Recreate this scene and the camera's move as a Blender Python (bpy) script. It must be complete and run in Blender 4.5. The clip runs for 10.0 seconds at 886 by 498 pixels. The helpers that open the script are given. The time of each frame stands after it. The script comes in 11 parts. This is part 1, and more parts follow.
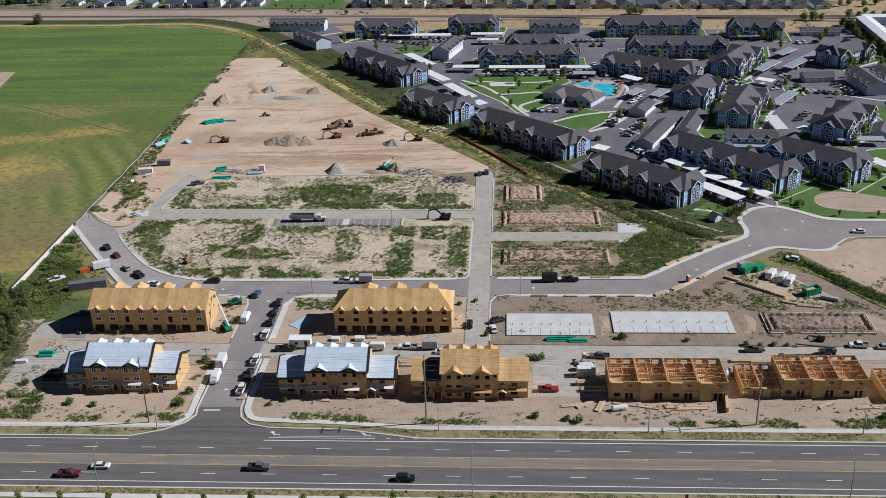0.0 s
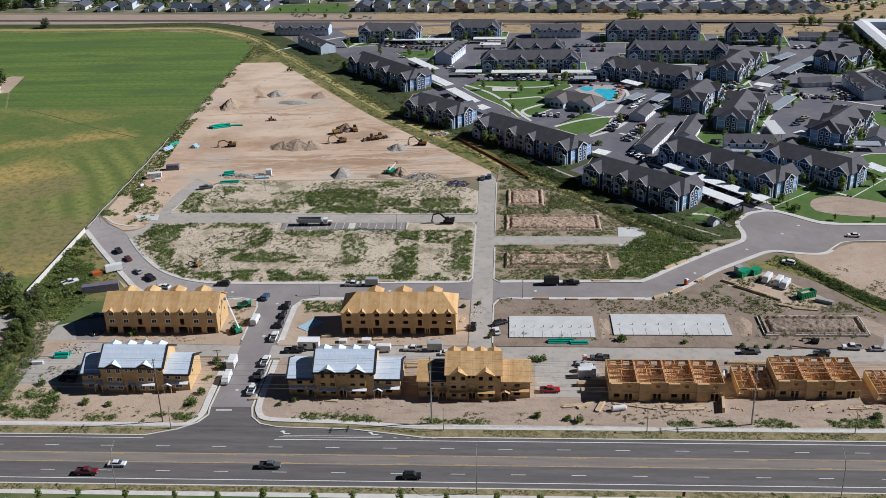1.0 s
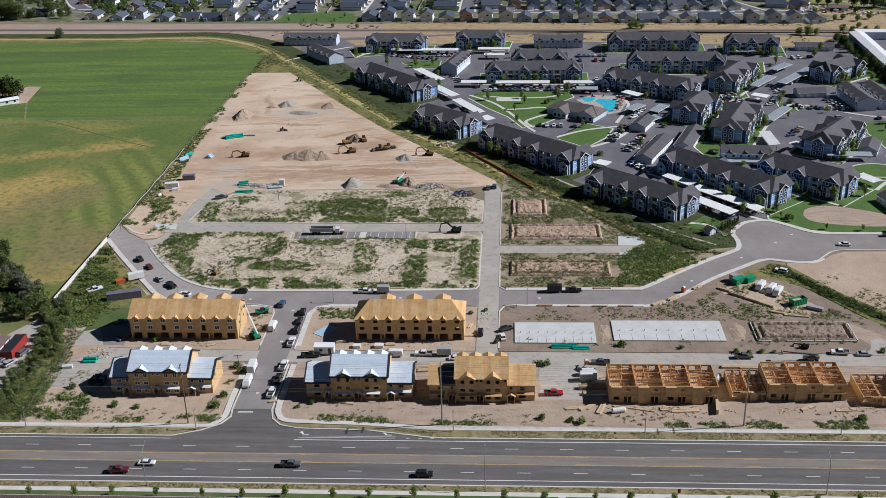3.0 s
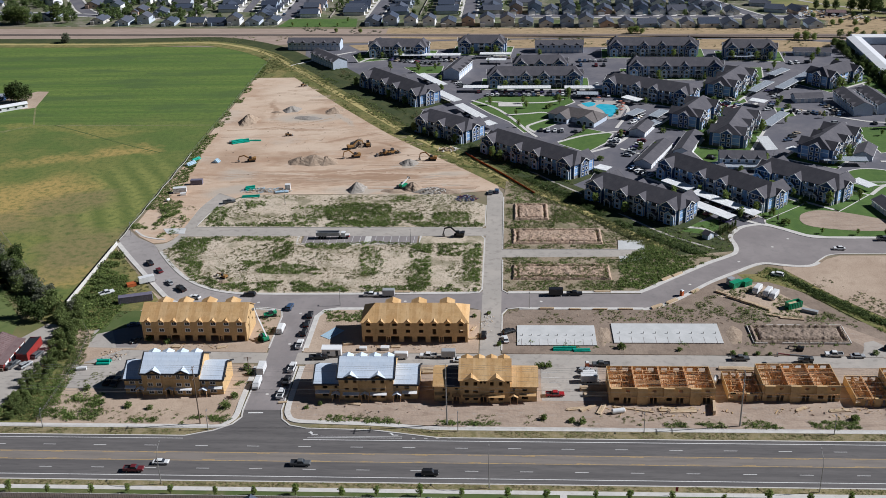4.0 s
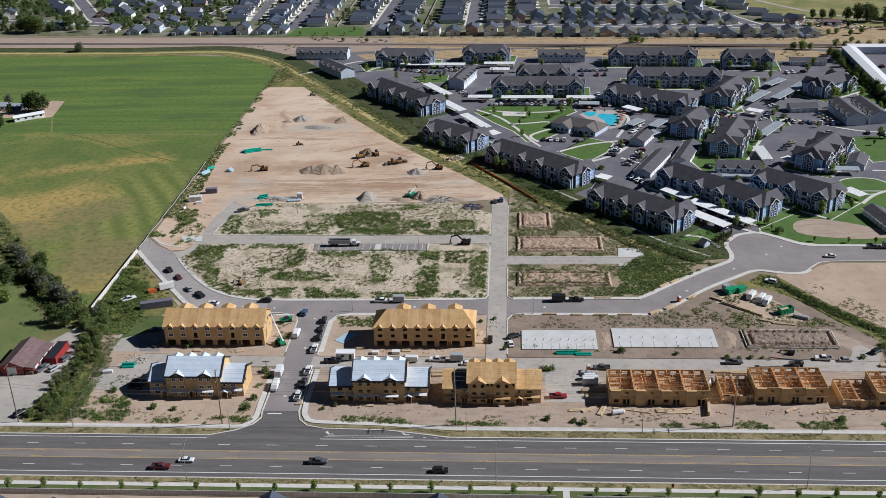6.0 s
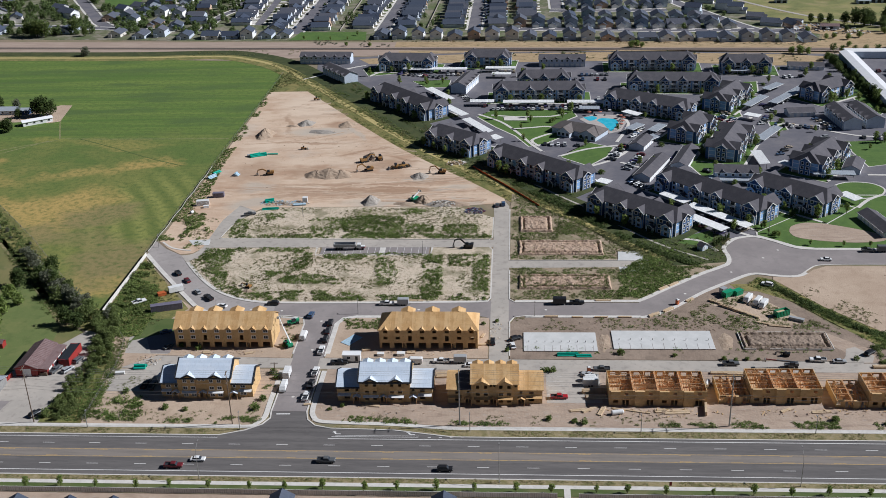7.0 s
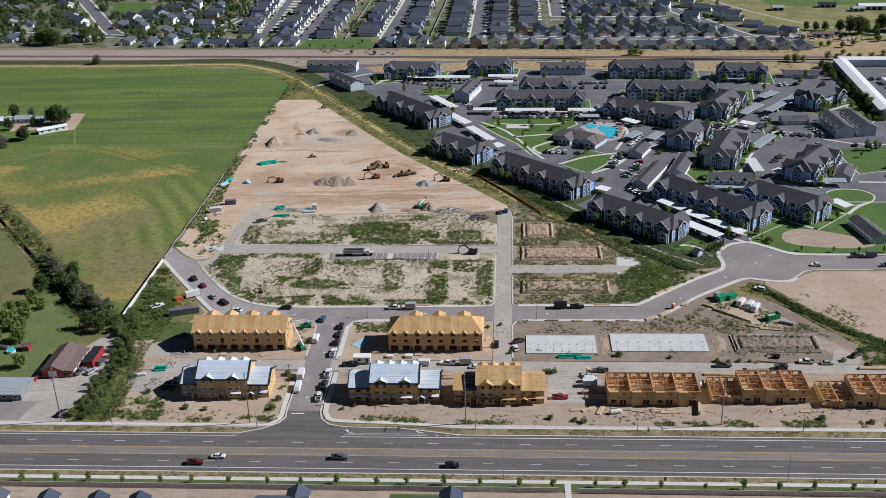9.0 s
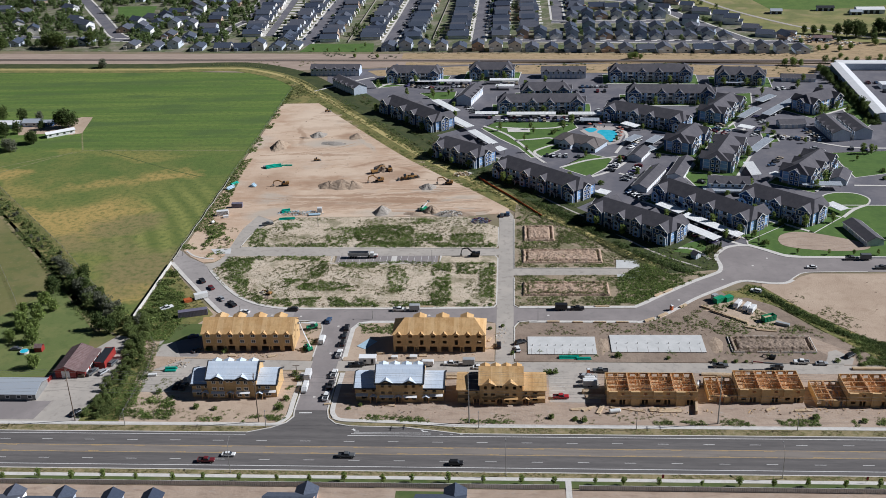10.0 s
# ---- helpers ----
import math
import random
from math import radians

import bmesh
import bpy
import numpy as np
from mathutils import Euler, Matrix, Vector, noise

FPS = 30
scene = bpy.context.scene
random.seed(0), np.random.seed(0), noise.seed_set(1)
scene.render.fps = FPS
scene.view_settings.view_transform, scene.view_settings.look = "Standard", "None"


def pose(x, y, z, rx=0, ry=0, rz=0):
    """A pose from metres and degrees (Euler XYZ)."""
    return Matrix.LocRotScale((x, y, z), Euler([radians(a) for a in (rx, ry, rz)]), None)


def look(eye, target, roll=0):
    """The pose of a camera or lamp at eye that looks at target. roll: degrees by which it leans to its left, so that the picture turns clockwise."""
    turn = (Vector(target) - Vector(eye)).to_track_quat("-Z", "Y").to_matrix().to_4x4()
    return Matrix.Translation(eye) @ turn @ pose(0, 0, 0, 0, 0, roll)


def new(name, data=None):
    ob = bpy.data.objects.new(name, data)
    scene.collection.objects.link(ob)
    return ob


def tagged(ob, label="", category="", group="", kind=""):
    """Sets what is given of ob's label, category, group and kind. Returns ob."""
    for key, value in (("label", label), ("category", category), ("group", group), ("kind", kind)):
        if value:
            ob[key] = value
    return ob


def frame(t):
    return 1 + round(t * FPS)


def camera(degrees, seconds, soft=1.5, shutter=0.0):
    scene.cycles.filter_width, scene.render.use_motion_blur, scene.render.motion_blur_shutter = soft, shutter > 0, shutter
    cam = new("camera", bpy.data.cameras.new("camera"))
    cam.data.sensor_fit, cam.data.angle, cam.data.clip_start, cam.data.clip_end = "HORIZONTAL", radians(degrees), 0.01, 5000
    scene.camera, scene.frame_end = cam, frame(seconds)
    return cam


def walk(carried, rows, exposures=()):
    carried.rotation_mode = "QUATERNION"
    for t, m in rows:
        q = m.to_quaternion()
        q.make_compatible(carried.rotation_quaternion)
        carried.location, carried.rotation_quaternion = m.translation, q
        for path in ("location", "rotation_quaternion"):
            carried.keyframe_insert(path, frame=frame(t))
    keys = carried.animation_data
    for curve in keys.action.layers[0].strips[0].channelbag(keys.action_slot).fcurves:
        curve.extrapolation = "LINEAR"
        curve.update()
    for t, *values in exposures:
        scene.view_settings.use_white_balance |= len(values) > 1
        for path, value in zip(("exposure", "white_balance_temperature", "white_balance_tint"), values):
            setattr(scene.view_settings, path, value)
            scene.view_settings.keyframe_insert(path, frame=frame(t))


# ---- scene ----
cam = camera(46.0, 10.0, soft=0.5)
PATH = [
    (0, (1.438, -220.111, 156.325), (-10.902, -38.417, 73.652), -1.721),
    (0.5, (1.226, -223.887, 158.847), (-11.220, -42.200, 76.173), -1.727),
    (1, (0.938, -227.508, 161.356), (-11.629, -45.864, 78.608), -1.732),
    (1.5, (0.644, -231.204, 163.998), (-12.013, -49.577, 81.226), -1.748),
    (2, (0.409, -234.759, 166.478), (-12.360, -53.140, 83.704), -1.765),
    (2.5, (0.122, -238.278, 168.888), (-12.745, -56.643, 86.165), -1.778),
    (4, (-0.894, -249.591, 176.523), (-13.926, -67.916, 93.913), -1.821),
    (4.5, (-1.211, -253.230, 179.058), (-14.313, -71.566, 96.437), -1.823),
    (5, (-1.536, -257.084, 181.594), (-14.703, -75.402, 99.021), -1.839),
    (5.5, (-1.796, -260.919, 184.042), (-15.062, -79.219, 101.526), -1.852),
    (7, (-2.600, -272.561, 191.812), (-16.067, -90.857, 109.335), -1.900),
    (7.5, (-2.826, -276.478, 194.269), (-16.344, -94.763, 111.825), -1.913),
    (8, (-2.900, -280.430, 196.735), (-16.507, -98.713, 114.312), -1.924),
    (8.5, (-3.064, -284.437, 199.303), (-16.698, -102.715, 116.894), -1.948),
    (9, (-3.273, -288.327, 201.828), (-16.950, -106.619, 119.395), -1.977),
    (9.5, (-3.500, -292.405, 204.425), (-17.226, -110.714, 121.962), -2.000),
    (10, (-3.747, -296.566, 207.094), (-17.542, -114.884, 124.625), -2.014),
]
walk(cam, [(t, look(eye, target, roll)) for t, eye, target, roll in PATH], [(0, 0.0, 6000, 11), (10, 0.02, 6000, 11)])

# world, sun and exposure
SUN_AZ, SUN_EL = radians(8.0), radians(36.0)      # azimuth from +x towards +y, height
world = bpy.data.worlds.new("sky")
scene.world = world
world.use_nodes = True
_n = world.node_tree.nodes
_sky = _n.new("ShaderNodeTexSky")
_sky.sky_type = 'NISHITA'
_sky.sun_disc = False
_sky.sun_elevation = SUN_EL
_sky.sun_rotation = math.pi / 2 - SUN_AZ
_sky.dust_density = 0.0
_sky.ozone_density = 7.0
_bg = _n["Background"]
_bg.inputs[1].default_value = 0.019
world.node_tree.links.new(_sky.outputs[0], _bg.inputs[0])
_sun = bpy.data.lights.new("sun", 'SUN')
_sun.energy, _sun.angle, _sun.color = 5.5, radians(0.55), (0.985, 0.965, 0.935)
sun = new("sun", _sun)
sun.matrix_basis = look((0, 0, 0), (-math.cos(SUN_AZ) * math.cos(SUN_EL), -math.sin(SUN_AZ) * math.cos(SUN_EL), -math.sin(SUN_EL)))

# ---- building helpers ----
RNG = random.Random(7)


class Mesh:
    """Collects corners and faces of one mesh, with material slots."""

    def __init__(self):
        self.v, self.f, self.m = [], [], []

    def face(self, pts, mat=0):
        k = len(self.v)
        self.v += [tuple(p) for p in pts]
        self.f.append(tuple(range(k, k + len(pts))))
        self.m.append(mat)

    def solid(self, bottom, top, mat=0, side=None, floor=True):
        """A closed body between two rings of equal length."""
        k, n = len(self.v), len(bottom)
        self.v += [tuple(p) for p in bottom] + [tuple(p) for p in top]
        side = mat if side is None else side
        for i in range(n):
            j = (i + 1) % n
            self.f.append((k + i, k + j, k + n + j, k + n + i))
            self.m.append(side)
        self.f.append(tuple(range(k + n, k + 2 * n)))
        self.m.append(mat)
        if floor:
            self.f.append(tuple(range(k + n - 1, k - 1, -1)))
            self.m.append(side)

    def box(self, x0, x1, y0, y1, z0, z1, mat=0):
        r = [(x0, y0), (x1, y0), (x1, y1), (x0, y1)]
        self.solid([(x, y, z0) for x, y in r], [(x, y, z1) for x, y in r], mat)

    def prism(self, ring, z0, z1, mat=0, side=None):
        a = sum(p[0] * q[1] - q[0] * p[1] for p, q in zip(ring, ring[1:] + ring[:1]))
        ring = ring if a > 0 else ring[::-1]
        self.solid([(x, y, z0) for x, y in ring], [(x, y, z1) for x, y in ring], mat, side)

    def bar(self, a, b, w, h=None, mat=0):
        """A square bar from a to b."""
        a, b = Vector(a), Vector(b)
        d = (b - a).normalized()
        s = d.cross(Vector((0, 0, 1)))
        s = s.normalized() if s.length > 1e-4 else Vector((1, 0, 0))
        u = s.cross(d)
        s, u = s * w / 2, u * (h or w) / 2
        self.solid([a + s - u, a - s - u, a - s + u, a + s + u][::-1], [b + s - u, b - s - u, b - s + u, b + s + u][::-1], mat)

    def tube(self, a, b, r0, r1=None, n=8, mat=0):
        a, b = Vector(a), Vector(b)
        r1 = r0 if r1 is None else r1
        d = (b - a).normalized()
        s = d.cross(Vector((0, 0, 1)) if abs(d.z) < 0.95 else Vector((1, 0, 0))).normalized()
        u = s.cross(d)
        c = [(math.cos(2 * math.pi * i / n), -math.sin(2 * math.pi * i / n)) for i in range(n)]
        self.solid([a + (s * x + u * y) * r0 for x, y in c], [b + (s * x + u * y) * r1 for x, y in c], mat)

    def data(self, name, mats):
        me = bpy.data.meshes.new(name)
        me.from_pydata(self.v, [], self.f)
        for m in mats if isinstance(mats, (list, tuple)) else [mats]:
            me.materials.append(m)
        if any(self.m):
            me.polygons.foreach_set("material_index", self.m)
        me.update()
        return me


def part(name, mesh, material, parent=None, label=""):
    """One mesh object under a thing or under a part."""
    ob = new(name, mesh.data(name, material) if isinstance(mesh, Mesh) else mesh)
    if parent:
        ob.parent = parent
    return tagged(ob, label)


def thing(name, label, category, group="", at=None):
    ob = tagged(new(name), label, category, group)
    if at is not None:
        ob.matrix_basis = at
    return ob


def setting(name, mesh, material, label, category):
    return tagged(part(name, mesh, material), label, category, "", "structure")


def offset_line(pts, d):
    """The line shifted by d to its left."""
    out = []
    for i, p in enumerate(pts):
        a = Vector(pts[max(i - 1, 0)])
        b = Vector(pts[min(i + 1, len(pts) - 1)])
        t = (b - a).normalized()
        out.append((p[0] - t.y * d, p[1] + t.x * d))
    return out


def strip(mesh, pts, w0, w1, z0, z1, mat=0):
    """A band along a line, from w0 to w1 on its left."""
    a, b = offset_line(pts, w0), offset_line(pts, w1)
    for i in range(len(pts) - 1):
        mesh.prism([a[i], a[i + 1], b[i + 1], b[i]], z0, z1, mat)


def smooth_line(pts, n=6):
    """A rounded line through the points."""
    out = []
    for i in range(len(pts) - 1):
        p0, p1, p2, p3 = (Vector(pts[max(0, min(len(pts) - 1, k))]) for k in (i - 1, i, i + 1, i + 2))
        for j in range(n):
            t = j / n
            q = 0.5 * (2 * p1 + (p2 - p0) * t + (2 * p0 - 5 * p1 + 4 * p2 - p3) * t * t + (3 * p1 - p0 - 3 * p2 + p3) * t ** 3)
            out.append((q.x, q.y))
    return out + [tuple(pts[-1])]


def inside(p, ring):
    x, y, c = p[0], p[1], False
    for (x0, y0), (x1, y1) in zip(ring, ring[1:] + ring[:1]):
        if (y0 > y) != (y1 > y) and x < (x1 - x0) * (y - y0) / (y1 - y0) + x0:
            c = not c
    return c

# ---- materials ----
def node_mat(name):
    m = bpy.data.materials.new(name)
    m.use_nodes = True
    nt = m.node_tree
    return m, nt, nt.nodes["Principled BSDF"]


def noise_fac(nt, co, scale, detail=4.0, lo=0.35, hi=0.65, stretch=None, rough=0.6):
    if stretch:
        mp = nt.nodes.new("ShaderNodeMapping")
        mp.inputs["Scale"].default_value = stretch
        nt.links.new(co, mp.inputs[0])
        co = mp.outputs[0]
    t = nt.nodes.new("ShaderNodeTexNoise")
    t.inputs["Scale"].default_value, t.inputs["Detail"].default_value = scale, detail
    t.inputs["Roughness"].default_value = rough
    nt.links.new(co, t.inputs["Vector"])
    r = nt.nodes.new("ShaderNodeMapRange")
    r.inputs[1].default_value, r.inputs[2].default_value = lo, hi
    nt.links.new(t.outputs[0], r.inputs[0])
    return r.outputs[0]


def mix_col(nt, fac, a, b):
    m = nt.nodes.new("ShaderNodeMix")
    m.data_type = 'RGBA'
    for sock, val in ((m.inputs[0], fac), (m.inputs[6], a), (m.inputs[7], b)):
        if isinstance(val, (int, float)):
            sock.default_value = val
        elif isinstance(val, (tuple, list)):
            sock.default_value = (*val[:3], 1)
        else:
            nt.links.new(val, sock)
    return m.outputs[2]


def scaled(c, k):
    return tuple(min(1.0, v * k) for v in c)


def surface(name, base, layers=(), rough=0.85, bump=0.0, bump_scale=4.0, metal=0.0, rand=0.0, coords="Object", spec=0.3):
    """A grainy surface: layers of (colour, noise scale, low, high, amount, stretch) over a base colour."""
    m, nt, bs = node_mat(name)
    co = nt.nodes.new("ShaderNodeTexCoord").outputs[coords]
    col = base
    for layer in layers:
        c, sc, lo, hi, amt = layer[:5]
        f = noise_fac(nt, co, sc, 5.0, lo, hi, layer[5] if len(layer) > 5 else None)
        mul = nt.nodes.new("ShaderNodeMath")
        mul.operation = 'MULTIPLY'
        mul.inputs[1].default_value = amt
        nt.links.new(f, mul.inputs[0])
        col = mix_col(nt, mul.outputs[0], col, c)
    if rand:
        info = nt.nodes.new("ShaderNodeObjectInfo")
        mr = nt.nodes.new("ShaderNodeMapRange")
        mr.inputs[3].default_value, mr.inputs[4].default_value = 1 - rand, 1 + rand
        nt.links.new(info.outputs["Random"], mr.inputs[0])
        hs = nt.nodes.new("ShaderNodeHueSaturation")
        nt.links.new(mr.outputs[0], hs.inputs["Value"])
        if isinstance(col, tuple):
            hs.inputs["Color"].default_value = (*col, 1)
        else:
            nt.links.new(col, hs.inputs["Color"])
        col = hs.outputs[0]
    if isinstance(col, tuple):
        bs.inputs["Base Color"].default_value = (*col, 1)
    else:
        nt.links.new(col, bs.inputs["Base Color"])
    bs.inputs["Roughness"].default_value, bs.inputs["Metallic"].default_value = rough, metal
    bs.inputs["Specular IOR Level"].default_value = spec
    if bump:
        t = nt.nodes.new("ShaderNodeTexNoise")
        t.inputs["Scale"].default_value, t.inputs["Detail"].default_value = bump_scale, 5
        nt.links.new(co, t.inputs["Vector"])
        b = nt.nodes.new("ShaderNodeBump")
        b.inputs["Strength"].default_value, b.inputs["Distance"].default_value = 1.0, bump
        nt.links.new(t.outputs[0], b.inputs["Height"])
        nt.links.new(b.outputs[0], bs.inputs["Normal"])
    return m


def spot(nt, co, x, y, rx, ry, turn, amount):
    """A soft oval stain on the ground: 1 in its middle, 0 at its edge."""
    mp = nt.nodes.new("ShaderNodeMapping")
    mp.vector_type = 'TEXTURE'
    mp.inputs["Location"].default_value = (x, y, 0)
    mp.inputs["Rotation"].default_value = (0, 0, radians(turn))
    mp.inputs["Scale"].default_value = (rx, ry, 1000)
    nt.links.new(co, mp.inputs[0])
    g = nt.nodes.new("ShaderNodeTexGradient")
    g.gradient_type = 'SPHERICAL'
    nt.links.new(mp.outputs[0], g.inputs[0])
    r = nt.nodes.new("ShaderNodeMapRange")
    r.inputs[1].default_value, r.inputs[2].default_value, r.inputs[4].default_value = 0.0, 0.55, amount
    nt.links.new(g.outputs[1], r.inputs[0])
    return r.outputs[0]


def warped(nt, co, amount, scale):
    """Coordinates pushed about by slow noise, for ragged outlines."""
    t = nt.nodes.new("ShaderNodeTexNoise")
    t.inputs["Scale"].default_value, t.inputs["Detail"].default_value = scale, 5
    nt.links.new(co, t.inputs[0])
    warp = nt.nodes.new("ShaderNodeVectorMath")
    warp.operation = 'MULTIPLY_ADD'
    nt.links.new(t.outputs[1], warp.inputs[0])
    warp.inputs[1].default_value = (amount, amount, 0)
    nt.links.new(co, warp.inputs[2])
    off = nt.nodes.new("ShaderNodeVectorMath")
    off.operation = 'SUBTRACT'
    nt.links.new(warp.outputs[0], off.inputs[0])
    off.inputs[1].default_value = (amount / 2, amount / 2, 0)
    return off.outputs[0]


def stain(m, spots, amount=14, scale=0.09):
    """Lays soft ragged stains (x, y, rx, ry, turn, amount, colour) over a ground material."""
    nt = m.node_tree
    bs = nt.nodes["Principled BSDF"]
    co = warped(nt, nt.nodes.new("ShaderNodeTexCoord").outputs["Object"], amount, scale)
    col = bs.inputs["Base Color"].links[0].from_socket
    for x, y, rx, ry, turn, k, c in spots:
        col = mix_col(nt, spot(nt, co, x, y, rx, ry, turn, k), col, c)
    nt.links.new(col, bs.inputs["Base Color"])


def random_ramp(name, colours, rough=0.7, metal=0.0, spec=0.3, grain=0.08):
    """One of several colours for each object, by its random number."""
    m, nt, bs = node_mat(name)
    info = nt.nodes.new("ShaderNodeObjectInfo")
    r = nt.nodes.new("ShaderNodeValToRGB")
    r.color_ramp.interpolation = 'CONSTANT'
    el = r.color_ramp.elements
    while len(el) < len(colours):
        el.new(1.0)
    for i, c in enumerate(colours):
        el[i].position, el[i].color = i / len(colours), (*c, 1)
    nt.links.new(info.outputs["Random"], r.inputs[0])
    co = nt.nodes.new("ShaderNodeTexCoord").outputs["Object"]
    f = noise_fac(nt, co, 1.5, 5.0, 0.3, 0.7)
    hs = nt.nodes.new("ShaderNodeHueSaturation")
    mr = nt.nodes.new("ShaderNodeMapRange")
    mr.inputs[3].default_value, mr.inputs[4].default_value = 1 - grain, 1 + grain
    nt.links.new(f, mr.inputs[0])
    nt.links.new(mr.outputs[0], hs.inputs["Value"])
    nt.links.new(r.outputs[0], hs.inputs["Color"])
    nt.links.new(hs.outputs[0], bs.inputs["Base Color"])
    bs.inputs["Roughness"].default_value, bs.inputs["Metallic"].default_value = rough, metal
    bs.inputs["Specular IOR Level"].default_value = spec
    return m


M_BASE = surface("dry_ground", (0.24, 0.19, 0.135), [((0.16, 0.16, 0.075), 0.02, .4, .6, .7), ((0.30, 0.22, 0.15), 0.09, .45, .7, .7), ((0.12, 0.11, 0.06), 0.6, .55, .75, .5)], 0.95, 0.08, 1.2)
M_DIRT = surface("graded_dirt", (0.50, 0.355, 0.25), [((0.60, 0.46, 0.34), 0.018, .44, .58, .9), ((0.40, 0.255, 0.165), 0.03, .52, .64, .7, (1, 2.6, 1)), ((0.52, 0.43, 0.345), 0.026, .56, .66, .7), ((0.61, 0.485, 0.365), 0.09, .52, .66, .6, (1, 2.5, 1)), ((0.36, 0.245, 0.17), 0.14, .56, .68, .5, (1, 2, 1)), ((0.38, 0.265, 0.185), 0.8, .58, .72, .3), ((0.62, 0.50, 0.385), 1.8, .6, .72, .25)], 0.95, 0.10, 1.0)
M_SITE = surface("building_site_dirt", (0.415, 0.312, 0.23), [((0.49, 0.38, 0.285), 0.06, .42, .62, .8), ((0.33, 0.24, 0.17), 0.2, .52, .7, .6), ((0.29, 0.21, 0.155), 0.9, .55, .72, .45), ((0.50, 0.40, 0.315), 2.0, .58, .72, .35)], 0.95, 0.14, 1.6)
M_MUD = surface("dark_site_soil", (0.245, 0.185, 0.142), [((0.31, 0.24, 0.185), 0.08, .45, .62, .8), ((0.17, 0.13, 0.10), 0.25, .5, .68, .7), ((0.40, 0.33, 0.27), 1.1, .6, .76, .5)], 0.95, 0.16, 1.0)
M_SITE2 = surface("rutted_site_soil", (0.36, 0.272, 0.208), [((0.44, 0.34, 0.262), 0.06, .42, .62, .8), ((0.27, 0.20, 0.152), 0.16, .5, .66, .7, (1, 3, 1)), ((0.40, 0.35, 0.305), 0.3, .56, .7, .6, (1, 2.5, 1)), ((0.21, 0.16, 0.12), 1.0, .6, .78, .45)], 0.95, 0.14, 1.0)
M_LOT = surface("pale_lot_soil", (0.55, 0.455, 0.345), [((0.20, 0.185, 0.105), 0.09, .50, .62, .75), ((0.60, 0.51, 0.40), 0.05, .45, .62, .7), ((0.24, 0.20, 0.13), 0.7, .52, .66, .7), ((0.60, 0.52, 0.42), 2.2, .58, .7, .6)], 0.95, 0.14, 1.6)
M_PLOT = surface("dug_plot_soil", (0.375, 0.265, 0.19), [((0.47, 0.35, 0.265), 0.2, .45, .62, .7), ((0.17, 0.12, 0.088), 0.45, .5, .68, .6), ((0.42, 0.35, 0.29), 1.3, .62, .76, .5)], 0.95, 0.25, 0.8)
M_RAILDIRT = surface("rail_corridor_dirt", (0.335, 0.255, 0.205), [((0.40, 0.31, 0.25), 0.03, .45, .6, .7, (1, 5, 1)), ((0.25, 0.195, 0.155), 0.1, .55, .7, .6, (1, 3, 1))], 0.95, 0.08, 1)
M_DRYGRASS = surface("dry_grass", (0.37, 0.265, 0.15), [((0.46, 0.335, 0.20), 0.06, .45, .6, .7, (1, 3, 1)), ((0.24, 0.175, 0.095), 0.12, .5, .62, .8, (1, 4, 1)), ((0.13, 0.125, 0.055), 0.22, .56, .66, .7), ((0.42, 0.32, 0.20), 0.9, .5, .7, .5)], 0.95, 0.15, 1.5)
M_VERGE = surface("weedy_verge", (0.27, 0.22, 0.115), [((0.15, 0.14, 0.055), 0.35, .45, .6, .8), ((0.38, 0.31, 0.22), 0.8, .5, .7, .6), ((0.08, 0.085, 0.03), 1.6, .58, .72, .6)], 0.95, 0.15, 2)
M_LAWNB = surface("bright_lawn", (0.105, 0.165, 0.035), [((0.07, 0.125, 0.025), 0.12, .42, .6, .7), ((0.15, 0.19, 0.05), 0.4, .5, .7, .5), ((0.05, 0.09, 0.02), 2.0, .55, .75, .5)], 0.95, 0.05, 3)
M_LAWN = surface("mown_lawn", (0.085, 0.15, 0.032), [((0.06, 0.115, 0.026), 0.12, .42, .6, .7), ((0.125, 0.185, 0.046), 0.4, .5, .7, .5), ((0.045, 0.085, 0.02), 2.0, .55, .75, .5)], 0.95, 0.05, 3)
M_LAWN2 = surface("backyard_grass", (0.088, 0.118, 0.036), [((0.16, 0.15, 0.07), 0.04, .48, .6, .8), ((0.06, 0.095, 0.025), 0.15, .48, .62, .7), ((0.20, 0.16, 0.10), 0.6, .6, .75, .5)], 0.95, 0.05, 3)
M_DITCH = surface("ditch_grass", (0.145, 0.15, 0.048), [((0.26, 0.21, 0.08), 0.10, .45, .58, .8), ((0.085, 0.10, 0.032), 0.3, .5, .66, .7), ((0.24, 0.21, 0.07), 0.9, .5, .66, .6)], 0.95, 0.2, 1)
M_PASTURE = surface("dry_pasture", (0.15, 0.148, 0.052), [((0.225, 0.185, 0.085), 0.03, .45, .6, .75), ((0.10, 0.125, 0.04), 0.12, .48, .62, .7), ((0.26, 0.20, 0.115), 0.4, .58, .72, .5)], 0.95, 0.08, 2)
# rough grass; shade of buildings and fence is put into the dark colour
M_ROUGHSHADE = surface("rough_shade_grass", (0.045, 0.06, 0.02), [((0.08, 0.085, 0.03), 0.12, .45, .6, .7), ((0.035, 0.045, 0.016), 0.4, .5, .66, .7), ((0.15, 0.13, 0.06), 0.8, .6, .74, .5)], 0.95, 0.2, 1)
M_LOTE = surface("weedy_lot_soil", (0.32, 0.25, 0.175), [((0.16, 0.15, 0.075), 0.12, .46, .6, .8), ((0.42, 0.34, 0.255), 0.2, .5, .66, .6), ((0.12, 0.115, 0.05), 0.9, .55, .7, .6)], 0.95, 0.12, 1.2)
